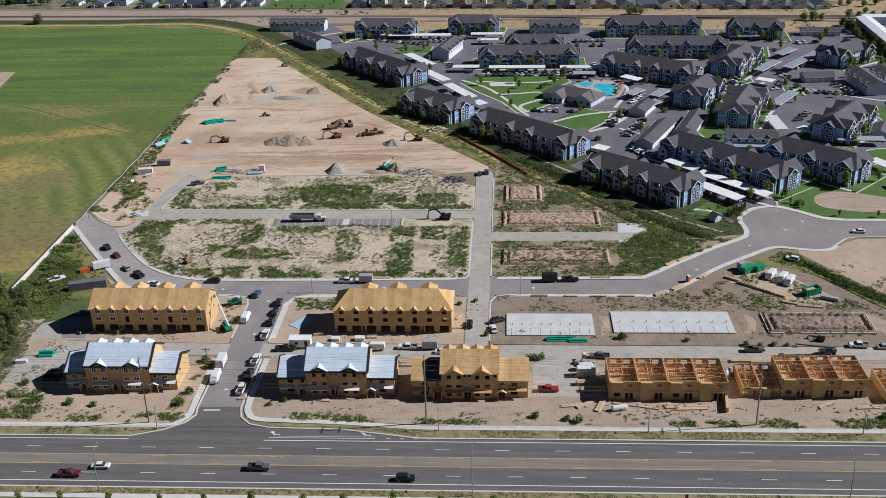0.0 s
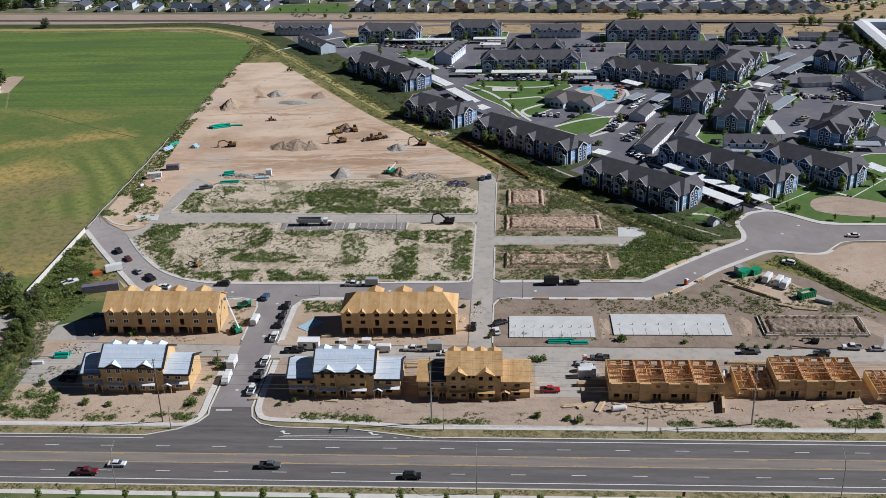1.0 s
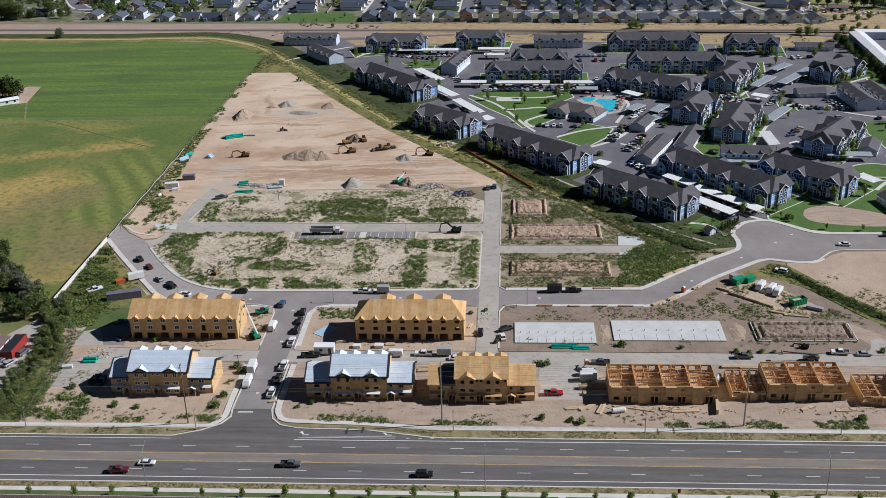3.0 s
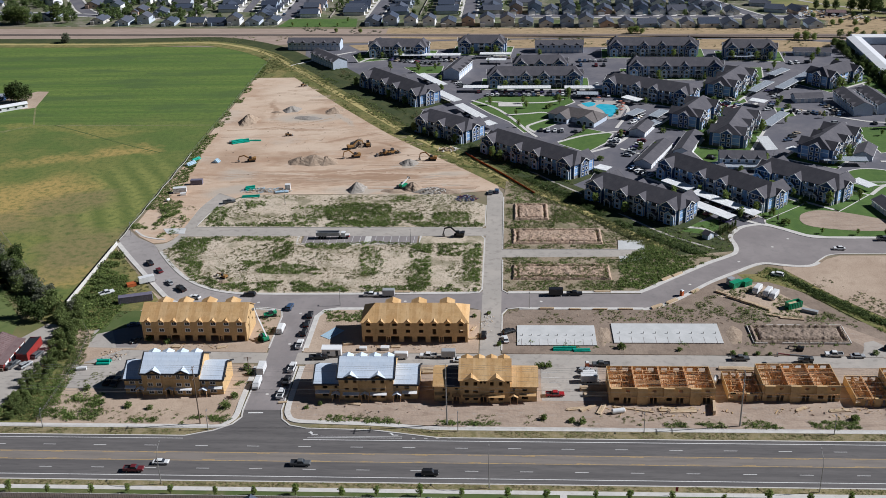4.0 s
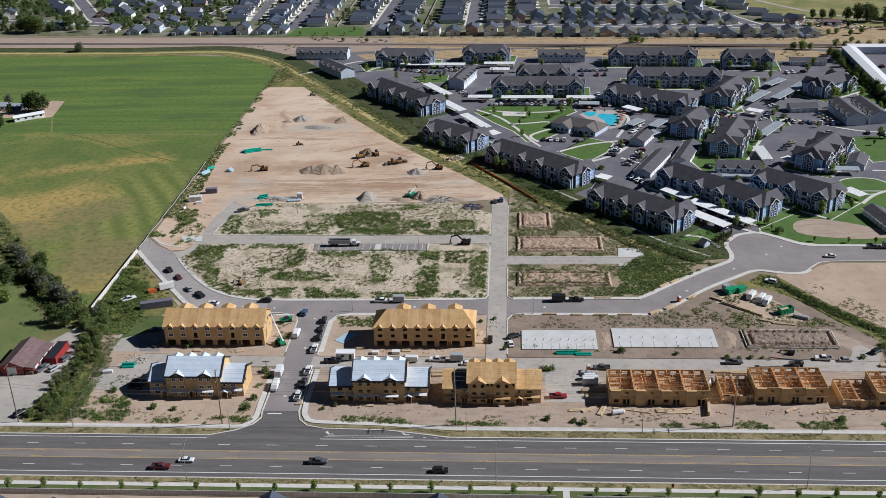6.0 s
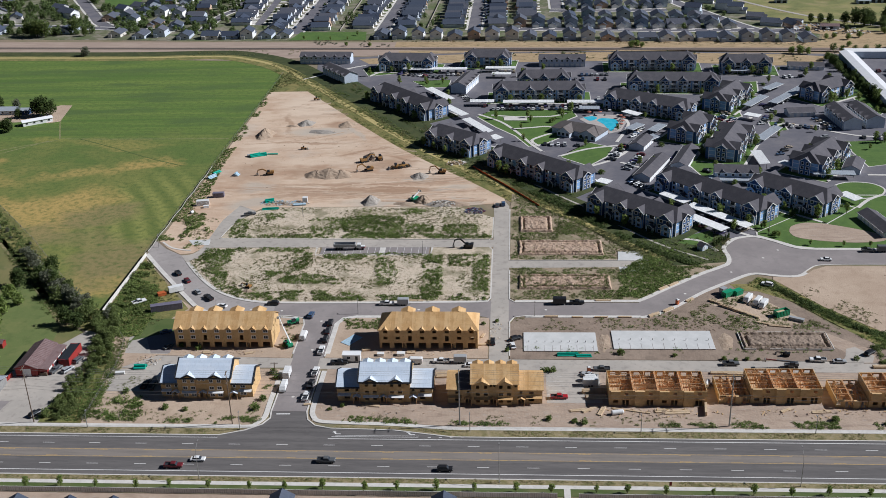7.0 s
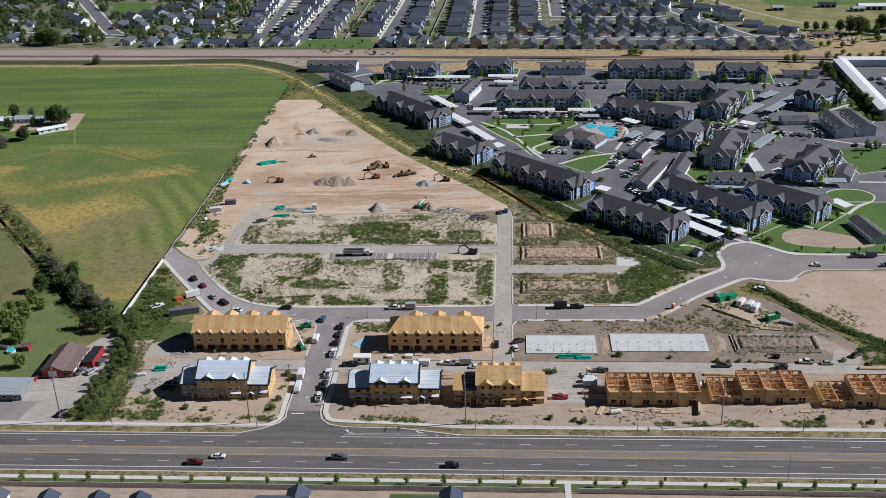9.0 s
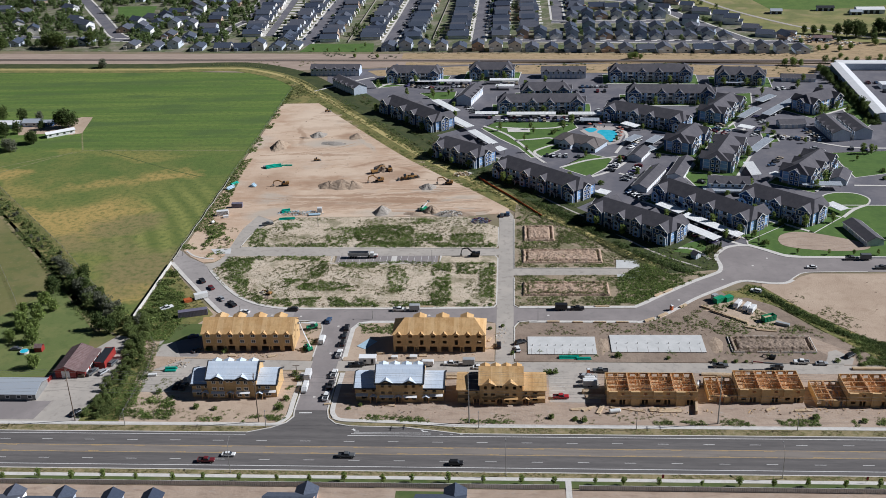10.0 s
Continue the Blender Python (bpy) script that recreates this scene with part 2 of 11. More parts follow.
M_TRACK = surface("mown_track", (0.44, 0.36, 0.15), [((0.33, 0.285, 0.105), 0.2, .45, .6, .7), ((0.30, 0.24, 0.11), 0.6, .5, .7, .6)], 0.95, 0.1, 2)
M_ASPH = surface("road_asphalt", (0.115, 0.106, 0.103), [((0.16, 0.147, 0.14), 0.03, .42, .6, .7, (1, 14, 1)), ((0.085, 0.08, 0.078), 0.25, .5, .68, .5, (1, 5, 1)), ((0.18, 0.165, 0.155), 1.7, .6, .8, .4)], 0.9, 0.006, 30)
M_TURN = surface("worn_turn_lane", (0.225, 0.196, 0.172), [((0.165, 0.146, 0.13), 0.05, .45, .62, .7, (1, 10, 1)), ((0.25, 0.215, 0.185), 0.6, .5, .7, .5, (1, 4, 1))], 0.92, 0.006, 30)
M_STREET = surface("street_asphalt", (0.238, 0.211, 0.204), [((0.295, 0.261, 0.25), 0.07, .42, .62, .8), ((0.205, 0.191, 0.182), 0.4, .52, .7, .6), ((0.34, 0.30, 0.265), 1.4, .62, .8, .5)], 0.92, 0.006, 30)
M_STREETL = surface("pale_street_asphalt", (0.305, 0.276, 0.262), [((0.372, 0.337, 0.318), 0.07, .42, .62, .8), ((0.215, 0.20, 0.187), 0.4, .52, .7, .6), ((0.38, 0.34, 0.30), 1.4, .62, .8, .5)], 0.92, 0.006, 30)
M_AISLE = surface("dusty_pavement", (0.38, 0.345, 0.305), [((0.445, 0.40, 0.35), 0.08, .42, .62, .8), ((0.235, 0.21, 0.19), 0.4, .52, .7, .6), ((0.42, 0.36, 0.30), 1.2, .6, .8, .5)], 0.92, 0.006, 30)
M_APARK = surface("parking_asphalt", (0.128, 0.124, 0.142), [((0.18, 0.168, 0.178), 0.06, .42, .6, .8), ((0.11, 0.107, 0.124), 0.3, .5, .7, .6)], 0.92, 0.006, 30)
M_CONC = surface("concrete", (0.56, 0.53, 0.49), [((0.64, 0.61, 0.565), 0.3, .42, .62, .8), ((0.40, 0.365, 0.325), 1.1, .55, .72, .6)], 0.9, 0.004, 20)
M_SLAB = surface("new_concrete_slab", (0.52, 0.52, 0.505), [((0.59, 0.585, 0.57), 0.2, .42, .6, .8), ((0.44, 0.435, 0.415), 0.6, .55, .72, .5)], 0.85, 0.004, 20)
M_PAINT = surface("road_paint", (0.72, 0.71, 0.68), [((0.42, 0.41, 0.39), 1.2, .5, .72, .7)], 0.8)
M_YELLOW = surface("yellow_road_paint", (0.52, 0.34, 0.12), [((0.27, 0.215, 0.155), 0.8, .42, .66, .9)], 0.8)
M_OSB = surface("osb_sheathing", (0.54, 0.36, 0.175), [((0.62, 0.43, 0.225), 0.35, .42, .62, .7), ((0.37, 0.225, 0.09), 1.1, .52, .7, .6), ((0.66, 0.45, 0.22), 6.0, .55, .75, .5)], 0.85, 0.003, 20)
M_OSBROOF = surface("osb_roof_deck", (0.56, 0.345, 0.15), [((0.66, 0.445, 0.225), 0.22, .42, .62, .7), ((0.43, 0.245, 0.095), 0.5, .52, .7, .7, (2.5, 1, 1)), ((0.44, 0.25, 0.10), 0.16, .505, .515, .38, (1, 0.01, 0.01)), ((0.70, 0.50, 0.28), 0.23, .53, .54, .35, (1, 0.01, 0.01)), ((0.70, 0.48, 0.26), 1.6, .58, .7, .6), ((0.36, 0.20, 0.08), 2.4, .62, .74, .6)], 0.85, 0.003, 20, rand=0.05)
M_STUD = surface("framing_lumber", (0.72, 0.43, 0.21), [((0.78, 0.54, 0.32), 0.8, .42, .62, .7), ((0.33, 0.13, 0.05), 2.0, .52, .7, .6)], 0.8)
M_FLOORDECK = surface("floor_deck", (0.55, 0.37, 0.21), [((0.64, 0.47, 0.30), 0.4, .42, .62, .7), ((0.22, 0.12, 0.06), 1.0, .5, .7, .7)], 0.85)
M_UNDER = surface("roof_underlay", (0.60, 0.68, 0.78), [((0.70, 0.76, 0.84), 0.25, .42, .62, .8), ((0.50, 0.57, 0.65), 0.7, .5, .7, .6, (4, 1, 1))], 0.55, 0.01, 2, rand=0.05)
M_DARKEDGE = surface("dark_fascia", (0.025, 0.028, 0.034), [((0.05, 0.05, 0.06), 2.0, .5, .7, .5)], 0.6)
M_WRAP = surface("white_trim", (0.80, 0.79, 0.77), [((0.6, 0.58, 0.54), 1.5, .5, .7, .5)], 0.6)
M_GLASS = surface("window_glass", (0.03, 0.036, 0.045), [((0.06, 0.07, 0.085), 0.7, .4, .7, .6)], 0.2, spec=0.25)
M_SHINGLE = surface("grey_shingles", (0.093, 0.088, 0.099), [((0.128, 0.119, 0.128), 0.3, .42, .62, .7), ((0.058, 0.058, 0.07), 1.2, .5, .7, .6), ((0.165, 0.152, 0.155), 5.0, .58, .75, .5)], 0.92, 0.01, 8, rand=0.06)
M_SIDING = surface("navy_siding", (0.042, 0.09, 0.215), [((0.056, 0.115, 0.25), 0.3, .42, .62, .6), ((0.06, 0.075, 0.105), 1.0, .52, .7, .5)], 0.8, rand=0.10)
M_SIDING2 = surface("pale_siding", (0.50, 0.56, 0.64), [((0.56, 0.62, 0.70), 0.3, .42, .62, .6), ((0.36, 0.38, 0.40), 1.0, .52, .7, .5)], 0.8)
M_SIDING3 = surface("pale_slate_siding", (0.24, 0.40, 0.66), [((0.31, 0.47, 0.72), 0.3, .42, .62, .6), ((0.23, 0.33, 0.48), 1.0, .52, .7, .5)], 0.8, rand=0.10)
M_STONE = surface("stone_base", (0.17, 0.165, 0.16), [((0.24, 0.23, 0.22), 1.2, .45, .6, .8), ((0.10, 0.09, 0.08), 2.5, .52, .66, .7)], 0.9, 0.02, 3)
M_CARPORT = surface("white_metal_roof", (0.84, 0.84, 0.83), [((0.64, 0.64, 0.62), 0.4, .45, .65, .6, (1, 6, 1))], 0.45, metal=0.1)
M_CARPORT2 = surface("grey_metal_roof", (0.44, 0.48, 0.53), [((0.44, 0.46, 0.48), 0.4, .45, .65, .7, (1, 6, 1))], 0.45, metal=0.2)
M_STEEL = surface("galvanised_steel", (0.30, 0.29, 0.28), [((0.40, 0.39, 0.37), 2.0, .4, .6, .6)], 0.5, metal=0.5)
M_POLE = surface("weathered_pole_wood", (0.13, 0.095, 0.07), [((0.20, 0.15, 0.11), 1.0, .45, .65, .7, (6, 6, 1))], 0.9)
M_BLACK = surface("black_rubber", (0.02, 0.02, 0.021), [((0.05, 0.048, 0.045), 3.0, .5, .7, .5)], 0.85)
M_WATER = surface("pool_water", (0.04, 0.47, 0.62), [((0.10, 0.56, 0.70), 0.3, .42, .6, .7)], 0.06, 0.02, 2, spec=0.5)
M_VINYL = surface("white_vinyl", (0.62, 0.60, 0.56), [((0.5, 0.48, 0.45), 0.6, .5, .7, .6)], 0.55)
M_RED = surface("red_painted_metal", (0.30, 0.035, 0.03), [((0.22, 0.03, 0.03), 0.6, .45, .65, .7)], 0.5)
M_REDROOF = surface("faded_red_metal_roof", (0.20, 0.135, 0.13), [((0.26, 0.19, 0.185), 0.3, .42, .62, .7, (8, 1, 1)), ((0.13, 0.065, 0.06), 0.8, .5, .7, .6)], 0.55, metal=0.15)
M_WHITEMETAL = surface("white_storage_roof", (0.80, 0.80, 0.80), [((0.68, 0.68, 0.68), 0.1, .45, .62, .6, (1, 8, 1))], 0.45)

# ---- ground, roads and kerbs ----
def patch(name, ring, z, material, label, category, base=-0.5):
    m = Mesh()
    m.prism(ring, base, z)
    return setting(name, m, material, label, category)


def field_material():
    """Hay field: mown bands far off, mowing stripes and scorched patches nearer."""
    m, nt, bs = node_mat("field_grass")
    co = nt.nodes.new("ShaderNodeTexCoord").outputs["Object"]
    wco = warped(nt, co, 44, 0.045)
    sep = nt.nodes.new("ShaderNodeSeparateXYZ")
    nt.links.new(wco, sep.inputs[0])
    far = nt.nodes.new("ShaderNodeMapRange")
    far.inputs[1].default_value, far.inputs[2].default_value = 285, 330
    nt.links.new(sep.outputs[1], far.inputs[0])
    bands = noise_fac(nt, co, 0.05, 3, .38, .62, (0.10, 2.4, 1))
    wave = nt.nodes.new("ShaderNodeTexWave")
    wave.wave_type, wave.rings_direction = 'RINGS', 'Z'
    mp = nt.nodes.new("ShaderNodeMapping")
    mp.inputs["Location"].default_value = (455, -64, 0)
    nt.links.new(co, mp.inputs[0])
    nt.links.new(mp.outputs[0], wave.inputs[0])
    wave.inputs["Scale"].default_value, wave.inputs["Distortion"].default_value = 0.027, 2.2
    wave.inputs["Detail Scale"].default_value = 0.3
    green = mix_col(nt, bands, (0.088, 0.15, 0.034), (0.145, 0.20, 0.046))
    damp = noise_fac(nt, co, 0.03, 4, .5, .64, (0.5, 1.6, 1))
    green = mix_col(nt, damp, green, (0.085, 0.132, 0.04))
    near = mix_col(nt, noise_fac(nt, co, 0.03, 5, .4, .6), (0.11, 0.155, 0.04), (0.175, 0.185, 0.054))
    near = mix_col(nt, spot(nt, wco, -212, 178, 92, 92, 30, 0.55), near, (0.20, 0.20, 0.058))
    stripes = mix_col(nt, wave.outputs[1], (0.125, 0.155, 0.04), (0.235, 0.245, 0.07))
    near = mix_col(nt, spot(nt, co, -182, 190, 44, 80, 0, 0.85), near, stripes)
    tan, scorched = (0.40, 0.285, 0.098), (0.235, 0.19, 0.085)
    for x, y, rx, ry, turn, amount, c in (
            (-243, 194, 36, 22, -8, 0.95, tan), (-226, 207, 26, 24, 30, 0.95, tan), (-230, 180, 22, 16, -30, 0.8, tan), (-178, 118, 14, 16, 0, 0.8, tan), (-262, 200, 24, 14, 0, 0.6, tan), (-203, 266, 20, 8, 0, 0.8, tan), (-241, 302, 40, 9, -4, 0.55, tan),
            (-306, 268, 14, 12, 0, 0.9, tan), (-236, 254, 36, 10, 20, 0.6, tan), (-284, 309, 14, 8, 0, 0.6, tan), (-205, 190, 26, 17, 30, 0.85, scorched), (-178, 136, 20, 26, 30, 0.9, scorched),
            (-228, 166, 26, 13, -30, 0.8, scorched), (-170, 128, 10, 34, 8, 0.6, scorched), (-196, 162, 16, 12, 0, 0.6, scorched), (-285, 245, 26, 12, -40, 0.5, tan)):
        near = mix_col(nt, spot(nt, wco, x, y, rx * 1.12, ry * 1.12, turn, amount), near, c)
    col = mix_col(nt, far.outputs[0], near, green)
    mott = noise_fac(nt, co, 0.35, 6, .45, .75)
    col = mix_col(nt, mott, col, (0.08, 0.118, 0.033))
    nt.links.new(col, bs.inputs["Base Color"])
    bs.inputs["Roughness"].default_value, bs.inputs["Specular IOR Level"].default_value = 0.95, 0.2
    b = nt.nodes.new("ShaderNodeBump")
    b.inputs["Distance"].default_value = 0.12
    t = nt.nodes.new("ShaderNodeTexNoise")
    t.inputs["Scale"].default_value = 1.2
    nt.links.new(co, t.inputs[0])
    nt.links.new(t.outputs[0], b.inputs["Height"])
    nt.links.new(b.outputs[0], bs.inputs["Normal"])
    return m


M_FIELD = field_material()
_grit, _brown, _pale = (0.45, 0.40, 0.335), (0.325, 0.205, 0.13), (0.64, 0.515, 0.395)
stain(M_DIRT, [(-117, 320, 26, 10, 0, 0.8, _grit), (-62, 206, 30, 6, 0, 0.75, _grit), (-52, 238, 10, 8, 0, 0.7, _grit), (-134, 206, 16, 9, 20, 0.7, _grit), (-28, 206, 14, 8, 0, 0.6, _grit), (-60, 300, 14, 10, 0, 0.5, _grit),
               (-75, 223, 78, 4, 0, 0.8, _brown), (-80, 232, 66, 3, 1, 0.65, _brown), (-95, 216, 54, 2.4, -1, 0.6, _brown), (-66, 326, 9, 26, 24, 0.75, _brown), (-142, 252, 16, 22, 0, 0.5, _brown), (-108, 334, 12, 8, 0, 0.6, _brown), (-150, 316, 12, 12, 0, 0.6, _brown), (-128, 352, 26, 5, 8, 0.4, _brown),
               (-130, 374, 30, 34, 0, 0.6, _pale), (-115, 296, 40, 14, 0, 0.6, _pale), (-46, 256, 18, 24, 30, 0.6, _pale), (-104, 268, 44, 9, 4, 0.5, _pale), (-150, 290, 12, 30, 0, 0.5, _pale),
               (-80, 219, 70, 1.6, 0.6, 0.8, _brown), (-60, 227, 48, 1.5, -1, 0.8, _brown), (-104, 227.6, 36, 1.3, 1.5, 0.7, _pale), (-88, 282, 22, 3, 32, 0.7, _brown), (-62, 270, 18, 2.4, -28, 0.7, _brown), (-122, 300, 30, 2.2, -8, 0.7, _brown), (-96, 318, 3, 22, 30, 0.6, _grit), (-140, 338, 3, 26, 12, 0.6, _brown),
               (-112, 252, 20, 9, 0, 0.6, _brown), (-70, 262, 16, 10, 0, 0.65, _brown), (-136, 228, 12, 10, 0, 0.6, _grit), (-112, 366, 10, 4, 20, 0.6, _grit), (-34, 226, 14, 6, 20, 0.6, _grit)])
_g = Mesh()
_g.face([(-2500, -1500, -0.08), (2500, -1500, -0.08), (2500, 3500, -0.08), (-2500, 3500, -0.08)])
setting("ground", _g, M_BASE, "dry bare ground with sparse weeds reaching the horizon", "ground")

ROAD_N, ROAD_S = 4.7, -16.5
patch("road_arterial", [(-900, ROAD_S), (900, ROAD_S), (900, ROAD_N), (-22, ROAD_N), (-42, 8.4), (-62, 9.0), (-67.5, 10.6), (-70.6, 14), (-71.8, 19),
      (-83.3, 19), (-82.8, 15), (-85, 11), (-90, 7.5), (-98, ROAD_N), (-900, ROAD_N)], 0.0, M_ASPH, "dark grey five lane asphalt arterial road", "road")
patch("turn_lane", [(-900, -7.45), (900, -7.45), (900, -2.95), (-900, -2.95)], 0.012, M_TURN, "worn brownish centre turn lane of the arterial road", "road")

LOOP_OUT = smooth_line([(-98, 87.3), (-106, 87.4), (-114, 87.9), (-121.5, 89.4), (-128.5, 93.8), (-136, 103.2), (-148.4, 120.2), (-157, 132.2), (-166.5, 146)], 4)
LOOP_IN = smooth_line([(-146.5, 136), (-137, 121.4), (-126.2, 108.4), (-115.5, 101), (-105.6, 97.8), (-97, 97.2), (-89.6, 97)], 4)
patch("road_side_street", [(-83.4, 18.9), (-71.8, 18.9), (-71.8, 80), (-69.3, 85.2), (-64, 86.9), (-16, 86.9), (-12.6, 85.5), (-11.2, 82), (-4.4, 82), (-2.6, 86), (2, 87.2), (46.9, 87.2),
      (46.9, 98.2), (-2, 98.2), (-4.2, 101), (-11.4, 101), (-13, 98.8), (-17, 98), (-60, 97.2), (-89.6, 96.9), (-98, 97), (-98, 87.4), (-91, 87), (-84.5, 85), (-83.4, 80)], 0.0, M_STREET, "grey asphalt residential street with dusty tyre marks", "road")
patch("road_loop", LOOP_OUT + [(-168, 149), (-167.5, 160), (-160.2, 151), (-151, 143.9)] + LOOP_IN + [(-89.6, 96.96), (-98, 96.96)], -0.004, M_STREETL, "curved grey asphalt loop street", "road")
NW_L = smooth_line([(-151, 143.8), (-146.4, 145.4), (-143.8, 152.6), (-143.2, 168), (-142.3, 185), (-138.6, 203)], 4)
NW_R = smooth_line([(-128.6, 196), (-132.3, 188.3), (-136, 181), (-138.1, 165), (-139, 161)], 4)
patch("road_north_leg", NW_L + NW_R + [(-139.2, 149.6), (-142.6, 140.7), (-146.4, 136.2)], 0.004, M_AISLE, "dusty pale pavement leading to the dirt site", "road")
patch("road_cross_street", [(-11.6, 53), (-4.5, 53), (-4.5, 200), (-6.4, 206), (-12.2, 204), (-11.6, 185)], 0.008, M_AISLE, "dusty pale concrete cross street", "road")
patch("road_parking_alley", [(-140.5, 152.2), (-11.6, 152), (-11.6, 160), (-140.2, 162)], 0.005, M_AISLE, "dusty narrow alley beside painted parking stalls", "road")
patch("parking_stalls", [(-88.5, 145), (-40, 144.8), (-40, 152.1), (-88.5, 152.3)], 0.010, M_STREET, "grey asphalt parking bay with painted white stalls", "road")
patch("road_east_alley", [(-4.6, 130.4), (55, 130.9), (55, 137.4), (-4.6, 137.7)], 0.002, M_AISLE, "narrow dusty alley between dug building plots", "road")
patch("concrete_pad_north", [(42.2, 137.3), (43, 146.6), (53.4, 146.6), (53, 137.3)], 0.13, M_SLAB, "pale concrete parking pad", "pavement")
patch("concrete_pad_south", [(42, 131), (42, 126), (50, 126.2), (53, 131)], 0.13, M_SLAB, "pale concrete parking pad", "pavement")
EAST_N = smooth_line([(46.9, 98.6), (52, 102.6), (58.1, 108.3), (65.5, 114.7), (75.7, 123.4), (85.9, 130.8), (89.4, 134.7), (90.6, 141), (90.1, 149.3), (92.9, 155.2), (97.3, 159.9), (105, 161.6), (112.1, 156.8), (119.6, 150.1), (128.5, 148), (153, 147.7)], 4)
EAST_S = smooth_line([(46.9, 86.8), (52.3, 89), (60.5, 95.6), (73.2, 108.3), (85.8, 118.2), (93, 123.6), (98.4, 125.2), (104.4, 123.6), (110.7, 122.5), (115.4, 123.6), (120, 128.6), (124.5, 132.4), (133.7, 133.4), (153, 133.4)], 4)
patch("road_east", EAST_N + [(420, 140), (420, 126)] + EAST_S[::-1], 0.0, M_STREET, "grey asphalt street widening into a turning circle", "road")
patch("aisle_east", [(-73, 46.4), (330, 45), (330, 52), (-73, 54.1)], 0.006, M_AISLE, "dusty pale drive aisle between townhouse rows", "road")
patch("aisle_west", [(-156, 46.5), (-83, 47.2), (-83, 53.9), (-134, 55.5), (-137, 66), (-143, 66), (-150, 55)], 0.006, M_AISLE, "dusty pale drive aisle between townhouse rows", "road")

# painted lines
_p = Mesh()
for k in range(-60, 60):
    _p.box(k * 15.24 - 1.85, k * 15.24 + 1.85, -0.09, 0.09, -0.1, 0.016)
    _p.box(k * 15.24 + 3.23 - 1.85, k * 15.24 + 3.23 + 1.85, -10.97, -10.79, -0.1, 0.016)
_p.box(-900, -98, 3.55, 3.75, -0.1, 0.016)
_p.box(-62, 900, 3.35, 3.60, -0.1, 0.016)
_p.box(-900, 900, -14.4, -14.15, -0.1, 0.016)
_p.box(-61, -33, 4.6, 4.75, -0.1, 0.016)
_p.box(-60, -33, 5.3, 5.42, -0.1, 0.016)
for x in (-30, -26.5, -23, -19.5):
    _p.box(x, x + 1, 4.6, 4.8, -0.1, 0.016)
_p.prism([(-81.6, 17.1), (-77, 17.2), (-77, 17.75), (-81.6, 17.65)], -0.1, 0.016)
for k in range(15):
    x = -87 + k * 3.25
    if not -62 < x < -58:
        _p.box(x, x + 0.14, 145.3, 151.8, -0.1, 0.024)
setting("lane_markings", _p, M_PAINT, "white painted lane lines, dashes and stall lines", "road marking")
_p = Mesh()
for y in (-3.25, -7.2):
    _p.box(-900, 900, y - 0.1, y + 0.1, -0.1, 0.022)
    s = 0.38 if y > -5 else -0.38
    for k in range(-60, 60):
        _p.box(k * 15.24 + 2, k * 15.24 + 5.7, y - s - 0.09, y - s + 0.09, -0.1, 0.022)
setting("yellow_lines", _p, M_YELLOW, "faded yellow centre lane lines", "road marking")


def turn_arrow(x, y):
    m = Mesh()
    m.box(x + 0.3, x + 1.7, y - 0.15, y + 0.15, -0.1, 0.016)
    m.box(x + 1.6, x + 2.0, y - 0.15, y + 0.1, -0.1, 0.017)
    m.prism([(x - 0.6, y + 0.9), (x + 0.1, y + 0.9), (x + 0.9, y - 0.15), (x + 0.3, y - 0.15)], -0.1, 0.018)
    m.prism([(x - 1.0, y + 0.9), (x - 0.25, y + 1.6), (x + 0.55, y + 0.9)], -0.1, 0.017)
    return setting("turn_arrow", m, M_PAINT, "white painted right turn arrow on the asphalt", "road marking")


turn_arrow(-60.2, 6.2)
turn_arrow(-36.2, 6.2)

# kerbs and pavements
_k = Mesh()
strip(_k, [(-900, ROAD_N), (-98, ROAD_N), (-90, 7.5), (-85, 11), (-82.9, 15), (-83.4, 19), (-83.4, 45)], 0.0, 0.45, -0.3, 0.14)
strip(_k, [(-71.8, 45), (-71.8, 19), (-70.6, 14), (-67.5, 10.6), (-62, 9.0), (-42, 8.4), (-22, ROAD_N), (900, ROAD_N)], 0.0, 0.45, -0.3, 0.14)
strip(_k, [(900, ROAD_S), (-900, ROAD_S)], 0.0, 0.45, -0.3, 0.14)
strip(_k, [(-83.4, 57), (-83.4, 80), (-84.6, 85), (-91, 87)] + LOOP_OUT, 0.0, 0.5, -0.3, 0.14)
strip(_k, [(-16, 86.9), (-64, 86.9), (-69.3, 85.2), (-71.8, 80), (-71.8, 55)], 0.0, 0.5, -0.3, 0.14)
strip(_k, LOOP_IN + [(-60, 97.2), (-17, 98), (-13, 98.8), (-11.6, 102), (-11.6, 149), (-13, 152)], 0.0, 0.5, -0.3, 0.14)
strip(_k, [(-4.5, 128), (-4.5, 101), (-2, 98.2)] + EAST_N[:-1], 0.0, 0.5, -0.3, 0.14)
strip(_k, EAST_S[::-1] + [(46, 87.2), (2, 87.2), (-2.6, 86), (-4.4, 82), (-4.4, 56)], 0.0, 0.5, -0.3, 0.14)
strip(_k, [(55, 137.5), (-4.5, 137.8), (-4.5, 196)], -0.5, 0.0, -0.3, 0.14)
strip(_k, [(-11.8, 186), (-11.8, 163), (-13.5, 160.2), (-138, 162), (-138.2, 166), (-136, 181)], -0.4, 0.0, -0.3, 0.14)
strip(_k, [(-90.4, 152), (-90.4, 144.2), (-39.2, 143.9), (-39.2, 151.8)], -0.9, 0.0, -0.3, 0.142)
_k.box(-62.2, -59.6, 144.6, 151.6, -0.3, 0.138)
